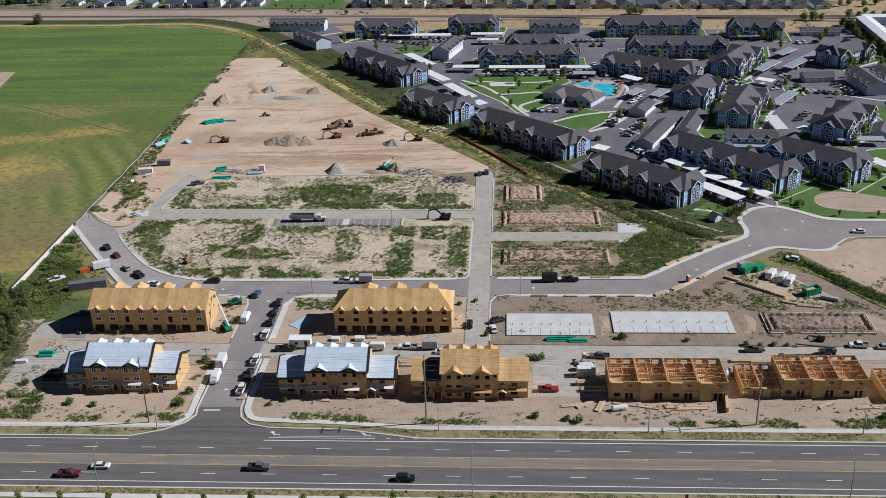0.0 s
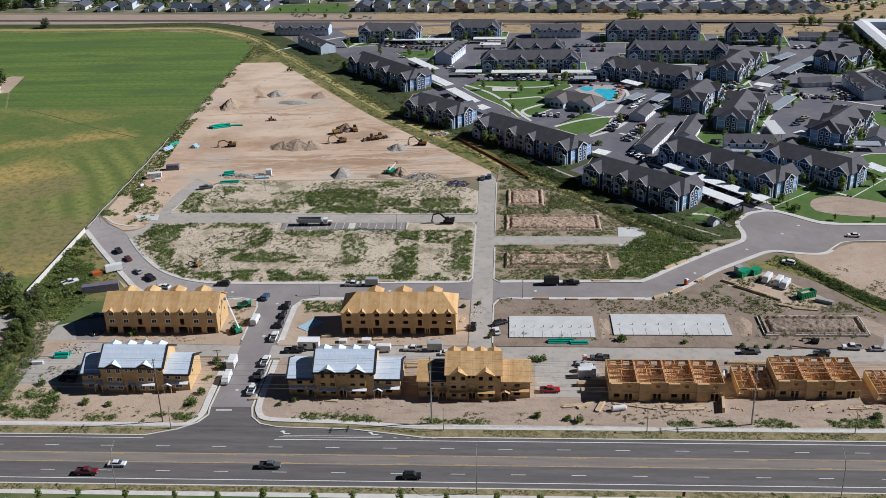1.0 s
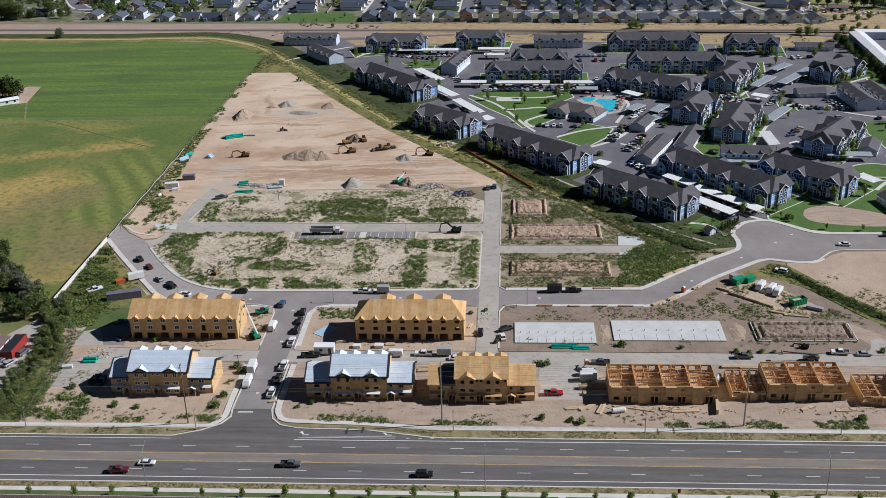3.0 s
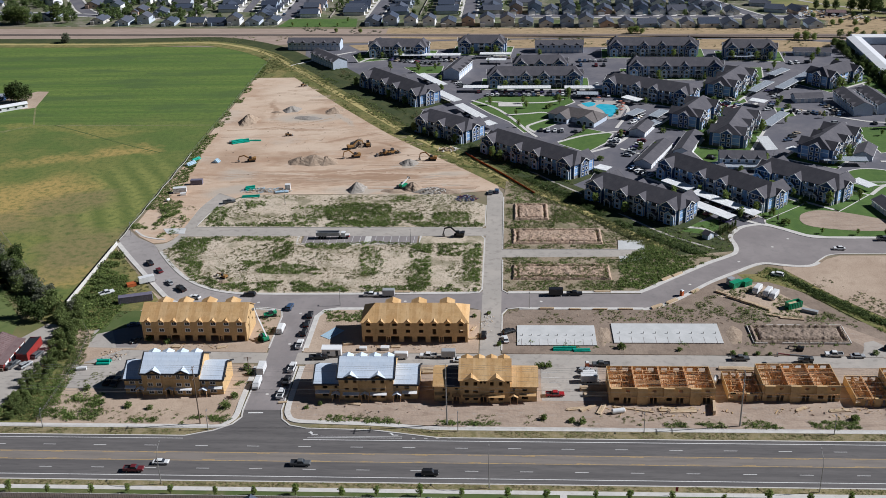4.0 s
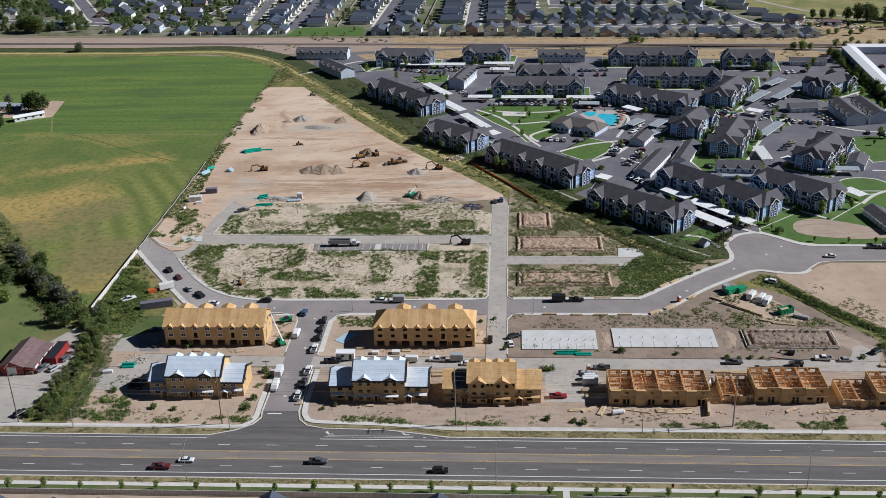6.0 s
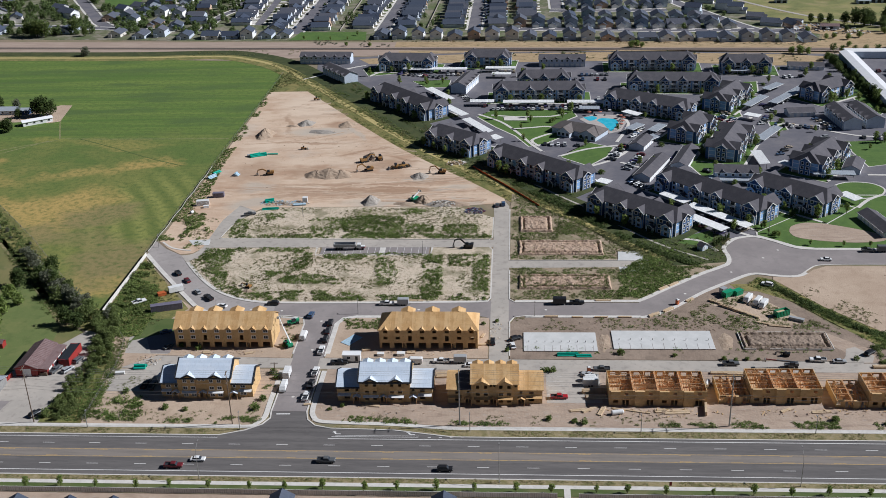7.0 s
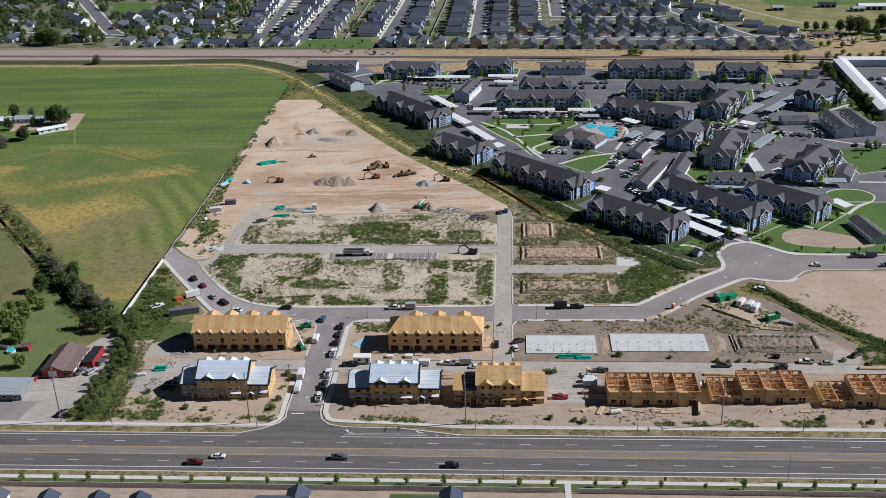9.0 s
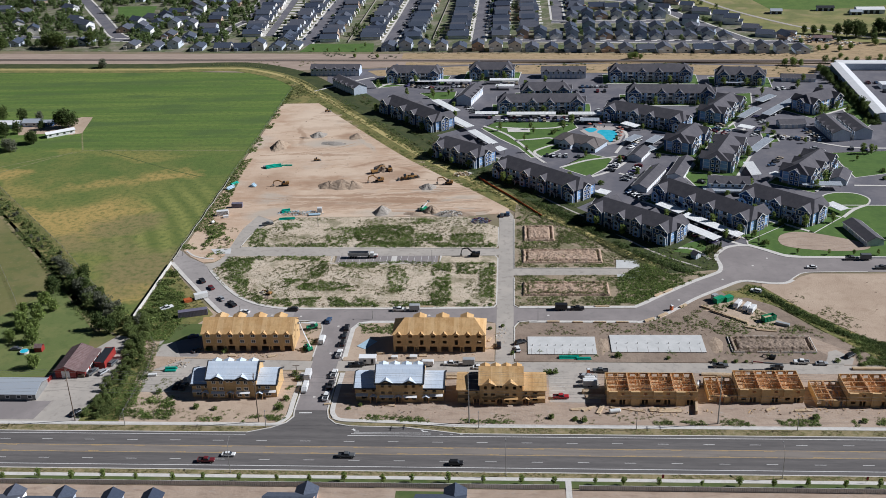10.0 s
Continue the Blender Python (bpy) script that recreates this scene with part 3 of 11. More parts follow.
setting("kerb", _k, M_CONC, "pale grey concrete kerbs along the streets", "kerb")
_k = Mesh()
strip(_k, [(-900, 8.8), (-92, 8.8)], 0.0, 2.0, -0.3, 0.15)
strip(_k, smooth_line([(-93, 8.8), (-88, 9.4), (-85.8, 12), (-84.2, 16), (-84.4, 26), (-84.4, 45)], 4), 0.0, 1.7, -0.3, 0.151)
strip(_k, smooth_line([(-70.8, 45), (-70.8, 22), (-69.6, 15.6), (-66.5, 12.4), (-58, 11.6), (-42, 10.8), (-25, 9.0), (-14, 8.8)], 4), 0.0, 1.8, -0.3, 0.15)
strip(_k, [(-14.2, 8.8), (900, 8.8)], 0.0, 2.0, -0.3, 0.149)
strip(_k, [(-900, -21.1), (900, -21.1)], 0.0, 1.7, -0.3, 0.15)
strip(_k, [(12.0, -21), (12.0, -60)], 0.0, 1.9, -0.3, 0.148)
strip(_k, LOOP_OUT, 0.5, 1.9, -0.3, 0.13)
strip(_k, [(-16, 86.9), (-64, 86.9), (-69.3, 85.2), (-71.8, 80), (-71.8, 57)], 0.5, 1.9, -0.3, 0.13)
strip(_k, LOOP_IN + [(-60, 97.2), (-17, 98), (-13, 98.8)], 0.5, 1.6, -0.3, 0.13)
strip(_k, [(-2, 98.2)] + EAST_N[:-1], 0.5, 1.9, -0.3, 0.13)
strip(_k, EAST_S[::-1][14:] + [(46, 87.2), (2, 87.2)], 0.5, 1.7, -0.3, 0.13)
setting("pavement", _k, M_CONC, "pale concrete pavements with dusty edges", "pavement")

# lots and open land
patch("verge_north", [(-900, 5.1), (-98, 5.1), (-91, 8.8), (-900, 8.8)], 0.1, M_VERGE, "dry weedy verge between kerb and pavement", "verge")
patch("verge_north_east", [(-22, 5.1), (900, 5.1), (900, 8.8), (-14, 8.8), (-25, 8.95), (-42, 10.7), (-60, 11.4), (-62, 9.4), (-42, 8.85)], 0.1, M_VERGE, "dry weedy verge between kerb and pavement", "verge")
patch("verge_south", [(-900, -19.4), (900, -19.4), (900, -16.95), (-900, -16.95)], 0.1, M_VERGE, "dry weedy verge beside the arterial road", "verge")
patch("lawn_strip", [(-900, -24.6), (12, -24.6), (12, -21.1), (-900, -21.1)], 0.1, M_LAWN2, "green mown lawn strip with young trees", "lawn")
patch("lawn_strip_east", [(13.9, -24.6), (900, -24.6), (900, -21.1), (13.9, -21.1)], 0.1, M_LAWN2, "green mown lawn strip with young trees", "lawn")
patch("site_west", [(-146, 10.8), (-86.2, 10.8), (-86.2, 46), (-150, 46)], 0.08, M_SITE, "bare tan building site soil", "ground")
patch("site_west_north", [(-146, 46), (-134, 55.6), (-83.9, 54), (-83.9, 80), (-85, 85.4), (-91, 85.4), (-106, 85.6), (-122, 88), (-130, 92), (-139, 101), (-165, 139), (-167, 88)], 0.06, M_SITE, "bare tan building site soil", "ground")
patch("site_middle_north", [(-71.3, 54.2), (-12, 54.2), (-12, 85.2), (-65, 85.2), (-69, 83.5), (-70, 79)], 0.08, M_SITE, "bare tan building site soil", "ground")
patch("site_middle_south", [(-69, 13.4), (-58, 13.4), (-42, 12.6), (-20, 10.8), (14, 10.8), (11, 20), (13, 45.9), (-69, 46.3)], 0.08, M_SITE2, "bare brown building site soil with ruts", "ground")
patch("site_east_south", [(14, 10.8), (330, 10.8), (330, 44.8), (13, 45.9), (11, 20)], 0.08, M_SITE2, "rutted brown building site soil", "ground")
patch("west_parking", [(-145, 33.4), (-127, 33.2), (-125.4, 45.8), (-148.6, 45.8)], 0.086, M_AISLE, "dusty grey paved parking beside the townhouse block", "road")
patch("west_drive", [(-147, 57), (-130.5, 56.5), (-130.5, 75), (-140, 78), (-149, 69)], 0.072, M_AISLE, "dusty grey paved drive beside the townhouses", "road")
patch("site_east_north", [(-4, 54), (330, 52.2), (330, 60), (150, 60), (118, 78), (105, 100), (94, 110), (86, 116), (73, 106), (60, 93.5), (52, 87), (46, 85.4), (2, 85.4), (-2.4, 84), (-3.9, 80)], 0.08, M_MUD, "dark brown churned building site soil", "ground")
patch("lot_west", LOOP_IN[:-1] + [(-60, 98.9), (-17, 99.6), (-12.1, 103), (-12.1, 151.6), (-39.4, 151.6), (-39.4, 144.4), (-89, 144.6), (-89.6, 151.8), (-139, 151.8), (-142, 141.5)], 0.10, M_LOT, "pale weedy vacant lot soil", "ground")
patch("lot_north", [(-137.6, 162.4), (-13.5, 160.6), (-12.2, 163), (-12.2, 186), (-30, 200), (-125, 200), (-132, 187), (-135.6, 181), (-137.6, 166)], 0.10, M_LOT, "pale weedy vacant lot soil", "ground")
patch("lot_east_south", [(-4, 102), (-1.6, 100.2), (46, 100.2), (57, 110), (85, 132.2), (87.6, 135.6), (60, 131), (-4, 130)], 0.10, M_LOTE, "weedy lot soil beside the street", "ground")
patch("lot_east_north", [(-4, 138.3), (42, 137.9), (42, 147.2), (54, 147.2), (54, 137.9), (66, 131), (22.7, 185), (-3, 218), (-4, 200)], 0.10, M_LOTE, "weedy lot soil beside dug plots", "ground")
patch("graded_site", [(-167, 409), (-132, 409), (-99.2, 352), (-67, 306), (-39, 270.6), (-8.6, 221), (-6.4, 206), (-12.2, 203.6), (-30, 200.5), (-125, 200.5), (-129, 196), (-138.4, 203), (-142.6, 185), (-143.6, 152),
      (-146.8, 146), (-152, 145), (-160, 152), (-166, 160), (-166.4, 250)], 0.04, M_DIRT, "large graded pinkish dirt building site with tyre tracks", "ground")
patch("field", [(-168, 88), (-168, 462), (-180, 478), (-212, 496), (-277, 503), (-420, 513), (-560, 523), (-430, 404), (-300, 247), (-258, 199), (-228, 162), (-204, 130), (-178, 96)],
      0.0, M_FIELD, "large green hay field with scorched yellow patches", "field")
patch("field_west", [(-900, 10.9), (-232, 10.9), (-232, 37), (-186, 41), (-169, 73), (-190, 91), (-234, 149), (-306, 239), (-430, 390), (-900, 380)], 0.0, M_PASTURE, "rough green pasture with worn tracks", "field")
patch("mown_paddock", [(-211, 119), (-180, 77), (-178, 66), (-184, 42), (-232, 38), (-240, 60), (-226, 92)], 0.02, surface("paddock_grass", (0.125, 0.158, 0.05), [((0.165, 0.18, 0.062), 0.06, .45, .6, .7), ((0.085, 0.12, 0.036), 0.2, .5, .66, .6), ((0.20, 0.185, 0.085), 0.7, .58, .72, .4)], 0.95, 0.06, 3), "mown green grass paddock behind the red barn", "lawn")
_p = Mesh()
strip(_p, smooth_line([(-330, 268), (-278.5, 203), (-245, 162), (-210, 118), (-179, 77)], 4), -0.3, 3.2, -0.2, 0.03)
setting("pasture_track", _p, surface("dry_track_grass", (0.25, 0.205, 0.105), [((0.14, 0.14, 0.055), 0.25, .42, .6, .9), ((0.33, 0.26, 0.16), 0.8, .5, .7, .6)], 0.95, 0.08, 2), "dry worn track beside the hedgerow", "ground")
patch("graded_plot_east", [(104, 121.6), (111, 120.6), (117, 122.4), (122, 128), (128, 131.4), (420, 131.4), (420, 62), (200, 59.4), (170, 63.4), (136, 71.4), (117, 95.4), (103.4, 119)], 0.08, M_SITE, "bare graded tan plot", "ground")
patch("hedge_ground", [(-161, 11.2), (-144.6, 11.2), (-144.6, 48), (-149.5, 66), (-164, 88), (-178, 98), (-228, 164), (-300, 250), (-306, 240), (-234, 150), (-190, 92), (-168, 74), (-160, 60)], 0.03, M_DITCH, "green grassy bank under the hedgerow", "ground")
patch("site_end_grass", [(-167.8, 409.2), (-132, 409.2), (-150, 440), (-168, 468)], 0.03, M_DITCH, "rough weedy grass at the far end of the dirt site", "ground")
patch("weedy_corner", [(-166, 140), (-133, 92.5), (-145, 70), (-152, 70), (-166, 89)], 0.07, M_DITCH, "green weedy ground beside the white fence", "ground")
patch("east_ditch", [(85, 114.6), (92.8, 114.6), (98, 121.4), (103.4, 118.6), (117, 95), (136, 71), (170, 63), (200, 59), (200, 52.4), (134, 56), (132.3, 59.4), (119, 78.8), (106.7, 99), (95, 108), (88, 108)], 0.09, M_DITCH, "weedy green drainage ditch", "ground")
_p = Mesh()
for _k, _l in enumerate(([(-274, 310), (-292, 299), (-315, 282)], [(-274, 312), (-240, 310.5), (-171, 309)], [(-301, 384), (-288, 345), (-275, 312)], [(-280, 308), (-296, 290), (-312, 271)])):
    strip(_p, smooth_line(_l, 5), -0.5, 0.5, -0.2, 0.012 + 0.004 * _k)
setting("field_tracks", _p, surface("worn_field_grass", (0.22, 0.21, 0.10), [((0.14, 0.165, 0.05), 0.4, .45, .6, .9)], 0.95, 0.05, 2), "thin worn wheel tracks in the hay field", "field")
_p = Mesh()
strip(_p, smooth_line([(-263, 312), (-238, 296), (-208, 275.5), (-185, 262)], 5), -0.45, 0.45, -0.2, 0.03)
setting("field_ditch_line", _p, surface("dark_wet_grass", (0.08, 0.11, 0.03), [((0.11, 0.14, 0.04), 0.3, .45, .6, .9)], 0.95, 0.1, 1), "dark damp grass line across the hay field", "field")
_p = Mesh()
for _i in range(6):
    _p.box(-143.6 + _i * 2.9, -143.48 + _i * 2.9, 34.4, 39.6, 0.05, 0.094)
for _i in range(6):
    _p.box(9.0, 14.4, 27.2 + _i * 2.9, 27.32 + _i * 2.9, 0.05, 0.118)
setting("stall_lines", _p, M_PAINT, "white painted stall lines on the dusty parking", "road marking")
# dark strip that paints the white fence's shadow onto the grass
patch("fence_shade_grass", [(-169.4, 91), (-166.8, 88.6), (-166.8, 143.4), (-168.6, 143)], 0.02, M_ROUGHSHADE, "grass strip along the white fence, darkened as its shadow", "grass")

# ---- houses and buildings: shared pieces ----
def moved(mesh, mx):
    mesh.v = [tuple(mx @ Vector(p)) for p in mesh.v]
    return mesh


def pierced(mesh, x0, x1, z0, z1, y0, y1, holes, mat=0):
    """A wall along x between y0 and y1 with real openings (hx0, hx1, hz0, hz1)."""
    xs = sorted({x0, x1, *[h[0] for h in holes], *[h[1] for h in holes]})
    zs = sorted({z0, z1, *[h[2] for h in holes], *[h[3] for h in holes]})
    xs, zs = [x for x in xs if x0 <= x <= x1], [z for z in zs if z0 <= z <= z1]
    full = set()
    for i, (a, b) in enumerate(zip(xs, xs[1:])):
        for j, (c, d) in enumerate(zip(zs, zs[1:])):
            if not any(h[0] < (a + b) / 2 < h[1] and h[2] < (c + d) / 2 < h[3] for h in holes):
                full.add((i, j))
    index = {}

    def corner(i, j, k):
        if (i, j, k) not in index:
            index[i, j, k] = len(mesh.v)
            mesh.v.append((xs[i], (y0, y1)[k], zs[j]))
        return index[i, j, k]

    def quad(*corners):
        mesh.f.append(tuple(corner(*c) for c in corners))
        mesh.m.append(mat)

    for i, j in sorted(full):
        quad((i, j, 0), (i + 1, j, 0), (i + 1, j + 1, 0), (i, j + 1, 0))
        quad((i, j, 1), (i, j + 1, 1), (i + 1, j + 1, 1), (i + 1, j, 1))
        if (i - 1, j) not in full:
            quad((i, j, 0), (i, j + 1, 0), (i, j + 1, 1), (i, j, 1))
        if (i + 1, j) not in full:
            quad((i + 1, j, 0), (i + 1, j, 1), (i + 1, j + 1, 1), (i + 1, j + 1, 0))
        if (i, j - 1) not in full:
            quad((i, j, 0), (i, j, 1), (i + 1, j, 1), (i + 1, j, 0))
        if (i, j + 1) not in full:
            quad((i, j + 1, 0), (i + 1, j + 1, 0), (i + 1, j + 1, 1), (i, j + 1, 1))


def slope(mesh, ring, t=0.18, mat=0):
    """A roof slab of thickness t below the ring of top corners."""
    mesh.solid([(x, y, z - t) for x, y, z in ring], ring, mat)


def sheeted(name, th, ring, nx, ny, material):
    """Roof boards or underlay courses laid on a slope, each a thin sheet of its own, low edge first."""
    a, b, c, d = (Vector(p) for p in ring)
    up = (b - a).cross(d - a).normalized()
    for j in range(ny):
        for i in range(nx):
            f0, f1 = i / nx, (i + 1) / nx
            g0, g1 = j / ny, (j + 1) / ny
            q = [(a + (b - a) * f) * (1 - g) + (d + (c - d) * f) * g for f, g in ((f0, g0), (f1, g0), (f1, g1), (f0, g1))]
            mid = (q[0] + q[1] + q[2] + q[3]) / 4
            lift = up * RNG.uniform(0.022, 0.034)
            q = [p + (mid - p) * 0.007 + lift for p in q]
            m = Mesh()
            m.solid([p - up * 0.02 for p in q], q)
            part(name, m, material, th)


def gable_x(mesh, x0, x1, y0, y1, ze, zr, over=0.4, t=0.2, mat=0, splits=1):
    """Two roof slabs with the ridge along x."""
    ym = (y0 + y1) / 2
    k = (zr - ze) / (ym - y0)
    z = ze - k * over
    for i in range(splits):
        a, b = x0 - over + (x1 - x0 + 2 * over) * i / splits, x0 - over + (x1 - x0 + 2 * over) * (i + 1) / splits
        slope(mesh, [(a, y0 - over, z), (b, y0 - over, z), (b, ym, zr), (a, ym, zr)], t, mat)
        slope(mesh, [(a, ym, zr), (b, ym, zr), (b, y1 + over, z), (a, y1 + over, z)], t, mat)


def gable_y(mesh, x0, x1, y0, y1, ze, zr, over=0.35, t=0.18, mat=0):
    """Two roof slabs with the ridge along y."""
    xm = (x0 + x1) / 2
    k = (zr - ze) / (xm - x0)
    z = ze - k * over
    slope(mesh, [(x0 - over, y0, z), (xm, y0, zr), (xm, y1, zr), (x0 - over, y1, z)], t, mat)
    slope(mesh, [(xm, y0, zr), (x1 + over, y0, z), (x1 + over, y1, z), (xm, y1, zr)], t, mat)


def hip_x(mesh, x0, x1, y0, y1, ze, zr, over=0.5, t=0.2, mat=0, run=None):
    x0, x1, y0, y1 = x0 - over, x1 + over, y0 - over, y1 + over
    ym = (y0 + y1) / 2
    r = run or (y1 - y0) / 2
    a, b = (x0 + r, ym, zr), (x1 - r, ym, zr)
    slope(mesh, [(x0, y0, ze), (x1, y0, ze), b, a], t, mat)
    slope(mesh, [a, b, (x1, y1, ze), (x0, y1, ze)], t, mat)
    slope(mesh, [(x0, y0, ze), a, (x0, y1, ze)], t, mat)
    slope(mesh, [(x1, y0, ze), (x1, y1, ze), b], t, mat)


def gable_end(mesh, x0, x1, y, ze, zr, t=0.2, mat=0):
    """A triangular wall piece facing -y."""
    xm = (x0 + x1) / 2
    mesh.solid([(x0, y, ze), (x1, y, ze), (xm, y, zr)][::1], [(x0, y + t, ze), (x1, y + t, ze), (xm, y + t, zr)], mat)


_wd = {}


def window_on(parent, x, z, w, h, y, frame_mat, mullion=True, turn=0.0, glass=None):
    """A window with a frame and a pane of glass; (x, y, z) is the middle of its sill line; it faces -y before the turn."""
    key = (round(w, 2), round(h, 2), frame_mat.name, mullion)
    if key not in _wd:
        f = Mesh()
        b = 0.17
        f.box(-w / 2 - b, -w / 2, -0.06, 0.06, -b, h + b)
        f.box(w / 2, w / 2 + b, -0.06, 0.06, -b, h + b)
        f.box(-w / 2, w / 2, -0.06, 0.06, h, h + b)
        f.box(-w / 2, w / 2, -0.07, 0.06, -b, 0)
        if mullion:
            f.box(-0.04, 0.04, -0.05, 0.05, 0, h)
        g = Mesh()
        g.box(-w / 2, w / 2, 0.01, 0.03, 0, h)
        _wd[key] = (f.data("window", frame_mat), g.data("pane", glass or M_GLASS))
    fm, gm = _wd[key]
    win = part("window", fm, None, parent)
    win.matrix_basis = pose(x, y, z, 0, 0, turn)
    part("pane", gm, None, win)
    return win


def townhouse_garages(x0, y0, L, label, glazed, hips):
    """Three storeys with eight garages, sheathed and not yet clad."""
    D, H, R = 13.0, 8.0, 11.9
    th = thing("townhouse_row", label, "townhouse", "townhouses under construction", pose(x0, y0, 0.05))
    n, p = 8, L / 8
    holes, wins = [], []
    for i in range(n):
        c = p * (i + 0.5)
        holes.append((c - 1.4, c + 1.4, 0.05, 2.35))
        for lev, z in ((0, 3.75), (1, 6.35)):
            if lev == 0 and i in (2, 5):
                holes.append((c - 0.65, c + 0.65, 3.1, 5.2))
            else:
                holes.append((c - 0.75, c + 0.75, z, z + 1.15))
                wins.append((c, z))
    for i in (1, 5):
        holes.append((p * (i + 1) - 0.45, p * (i + 1) + 0.45, 0.05, 2.1))
    m = Mesh()
    pierced(m, 0, L, 0, H, 0.0, 0.22, holes)
    strips = []
    for i in range(n + 1):
        x = min(max(p * i, 0.25), L - 0.25)
        strips.append(x)
    part("front_wall", m, M_OSB, th)
    for x in strips:
        m = Mesh()
        m.box(x - 0.16, x + 0.16, -0.16, 0.0, 2.6, H)
        part("wall_strip", m, M_OSB, th)
    m = Mesh()
    m.box(0, 0.22, 0.22, D, 0, H)
    if not hips:
        m.solid([(0, 0.2, H), (0, D, H), (0, D / 2, R - .25)][::-1], [(0.22, 0.2, H), (0.22, D, H), (0.22, D / 2, R - .25)][::-1])
    part("end_wall", m, M_OSB, th)
    m = Mesh()
    sh = [(3.2, 4.0, 3.9, 5.0), (8.6, 9.5, 3.9, 5.0), (4.0, 4.8, 6.5, 7.5)]
    pierced(m, 0.22, D, 0, H, 0.0, 0.22, sh)
    moved(m, Matrix.Translation((L, 0, 0)) @ Matrix.Rotation(math.pi / 2, 4, 'Z'))
    if not hips:
        m.solid([(L - .22, 0.2, H), (L - .22, D, H), (L - .22, D / 2, R - .25)][::-1], [(L, 0.2, H), (L, D, H), (L, D / 2, R - .25)][::-1])
    part("end_wall", m, M_OSB, th)
    m = Mesh()
    m.box(0.22, L - 0.22, D - 0.22, D, 0, H)
    part("back_wall", m, M_OSB, th)
    m = Mesh()
    for z in (2.75, 5.4, 7.9):
        m.box(0.23, L - 0.23, 0.23, D - 0.23, z, z + 0.25)
    m.box(0.23, L - 0.23, 6.0, 6.15, 0, 7.9)
    for i in range(1, n, 2):
        m.box(p * i + p - 0.1, p * i + p + 0.1, 0.24, D - 0.24, 0, 7.9) if i < n - 1 else None
    part("floor_deck", m, M_FLOORDECK, th, "rough timber floors and partition walls inside")
    ym, ov = D / 2, 0.45
    k = (R - H) / ym
    ze = H - k * ov
    for i in range(n):
        a, b = (-ov if i == 0 else p * i), (L + ov if i == n - 1 else p * (i + 1))
        ra, rb = a, b
        for back in (0, 1):
            m = Mesh()
            if hips and i == 0:
                ring = [(a, -ov, ze), (b, -ov, ze), (b, ym, R), (b - 0.2, ym, R)] if not back else [(b, ym, R), (b, D + ov, ze), (a, D + ov, ze), (b - 0.2, ym, R)]
            elif hips and i == n - 1:
                ring = [(a, -ov, ze), (b, -ov, ze), (a + 0.2, ym, R), (a, ym, R)] if not back else [(a, ym, R), (a + 0.2, ym, R), (b, D + ov, ze), (a, D + ov, ze)]
            else:
                ring = [(a, -ov, ze), (b, -ov, ze), (b, ym, R), (a, ym, R)] if not back else [(a, ym, R), (b, ym, R), (b, D + ov, ze), (a, D + ov, ze)]
            slope(m, ring, 0.16)
            part("roof_panel", m, M_OSBROOF, th)
            if not back:
                sheeted("roof_board", th, ring, 2, 6, M_OSBROOF)
    if hips:
        m = Mesh()
        slope(m, [(-ov, -ov, ze), (p - 0.2, ym, R), (-ov, D + ov, ze)], 0.16)
        part("roof_hip", m, M_OSBROOF, th)
        m = Mesh()
        slope(m, [(L + ov, -ov, ze), (L + ov, D + ov, ze), (L - p + 0.2, ym, R)], 0.16)
        part("roof_hip", m, M_OSBROOF, th)
    for i in range(n):
        c = p * (i + 0.5)
        m = Mesh()
        gable_y(m, c - 1.15, c + 1.15, -0.75, 1.9, H - 0.18, H + 0.75, 0.15, 0.12)
        gable_end(m, c - 1.1, c + 1.1, -0.5, H - 0.15, H + 0.62, 0.15)
        part("dormer_gable", m, M_OSBROOF, th)
    for c in (L * .17, L * .37, L * .6, L * .83) if not hips else (L * .28, L * .53, L * .80):
        m = Mesh()
        gable_y(m, c - 2.5, c + 2.5, ym + 0.1, ym + 4.2, R - 0.9, R + 0.2, 0.2, 0.14)
        gable_end(m, c - 2.4, c + 2.4, ym + 0.35, R - 0.85, R + 0.12, 0.12)
        part("rear_gable", m, M_OSBROOF, th)
    if glazed:
        for c, z in wins:
            window_on(th, c, z, 1.5, 1.15, 0.02, M_WRAP)
    return th


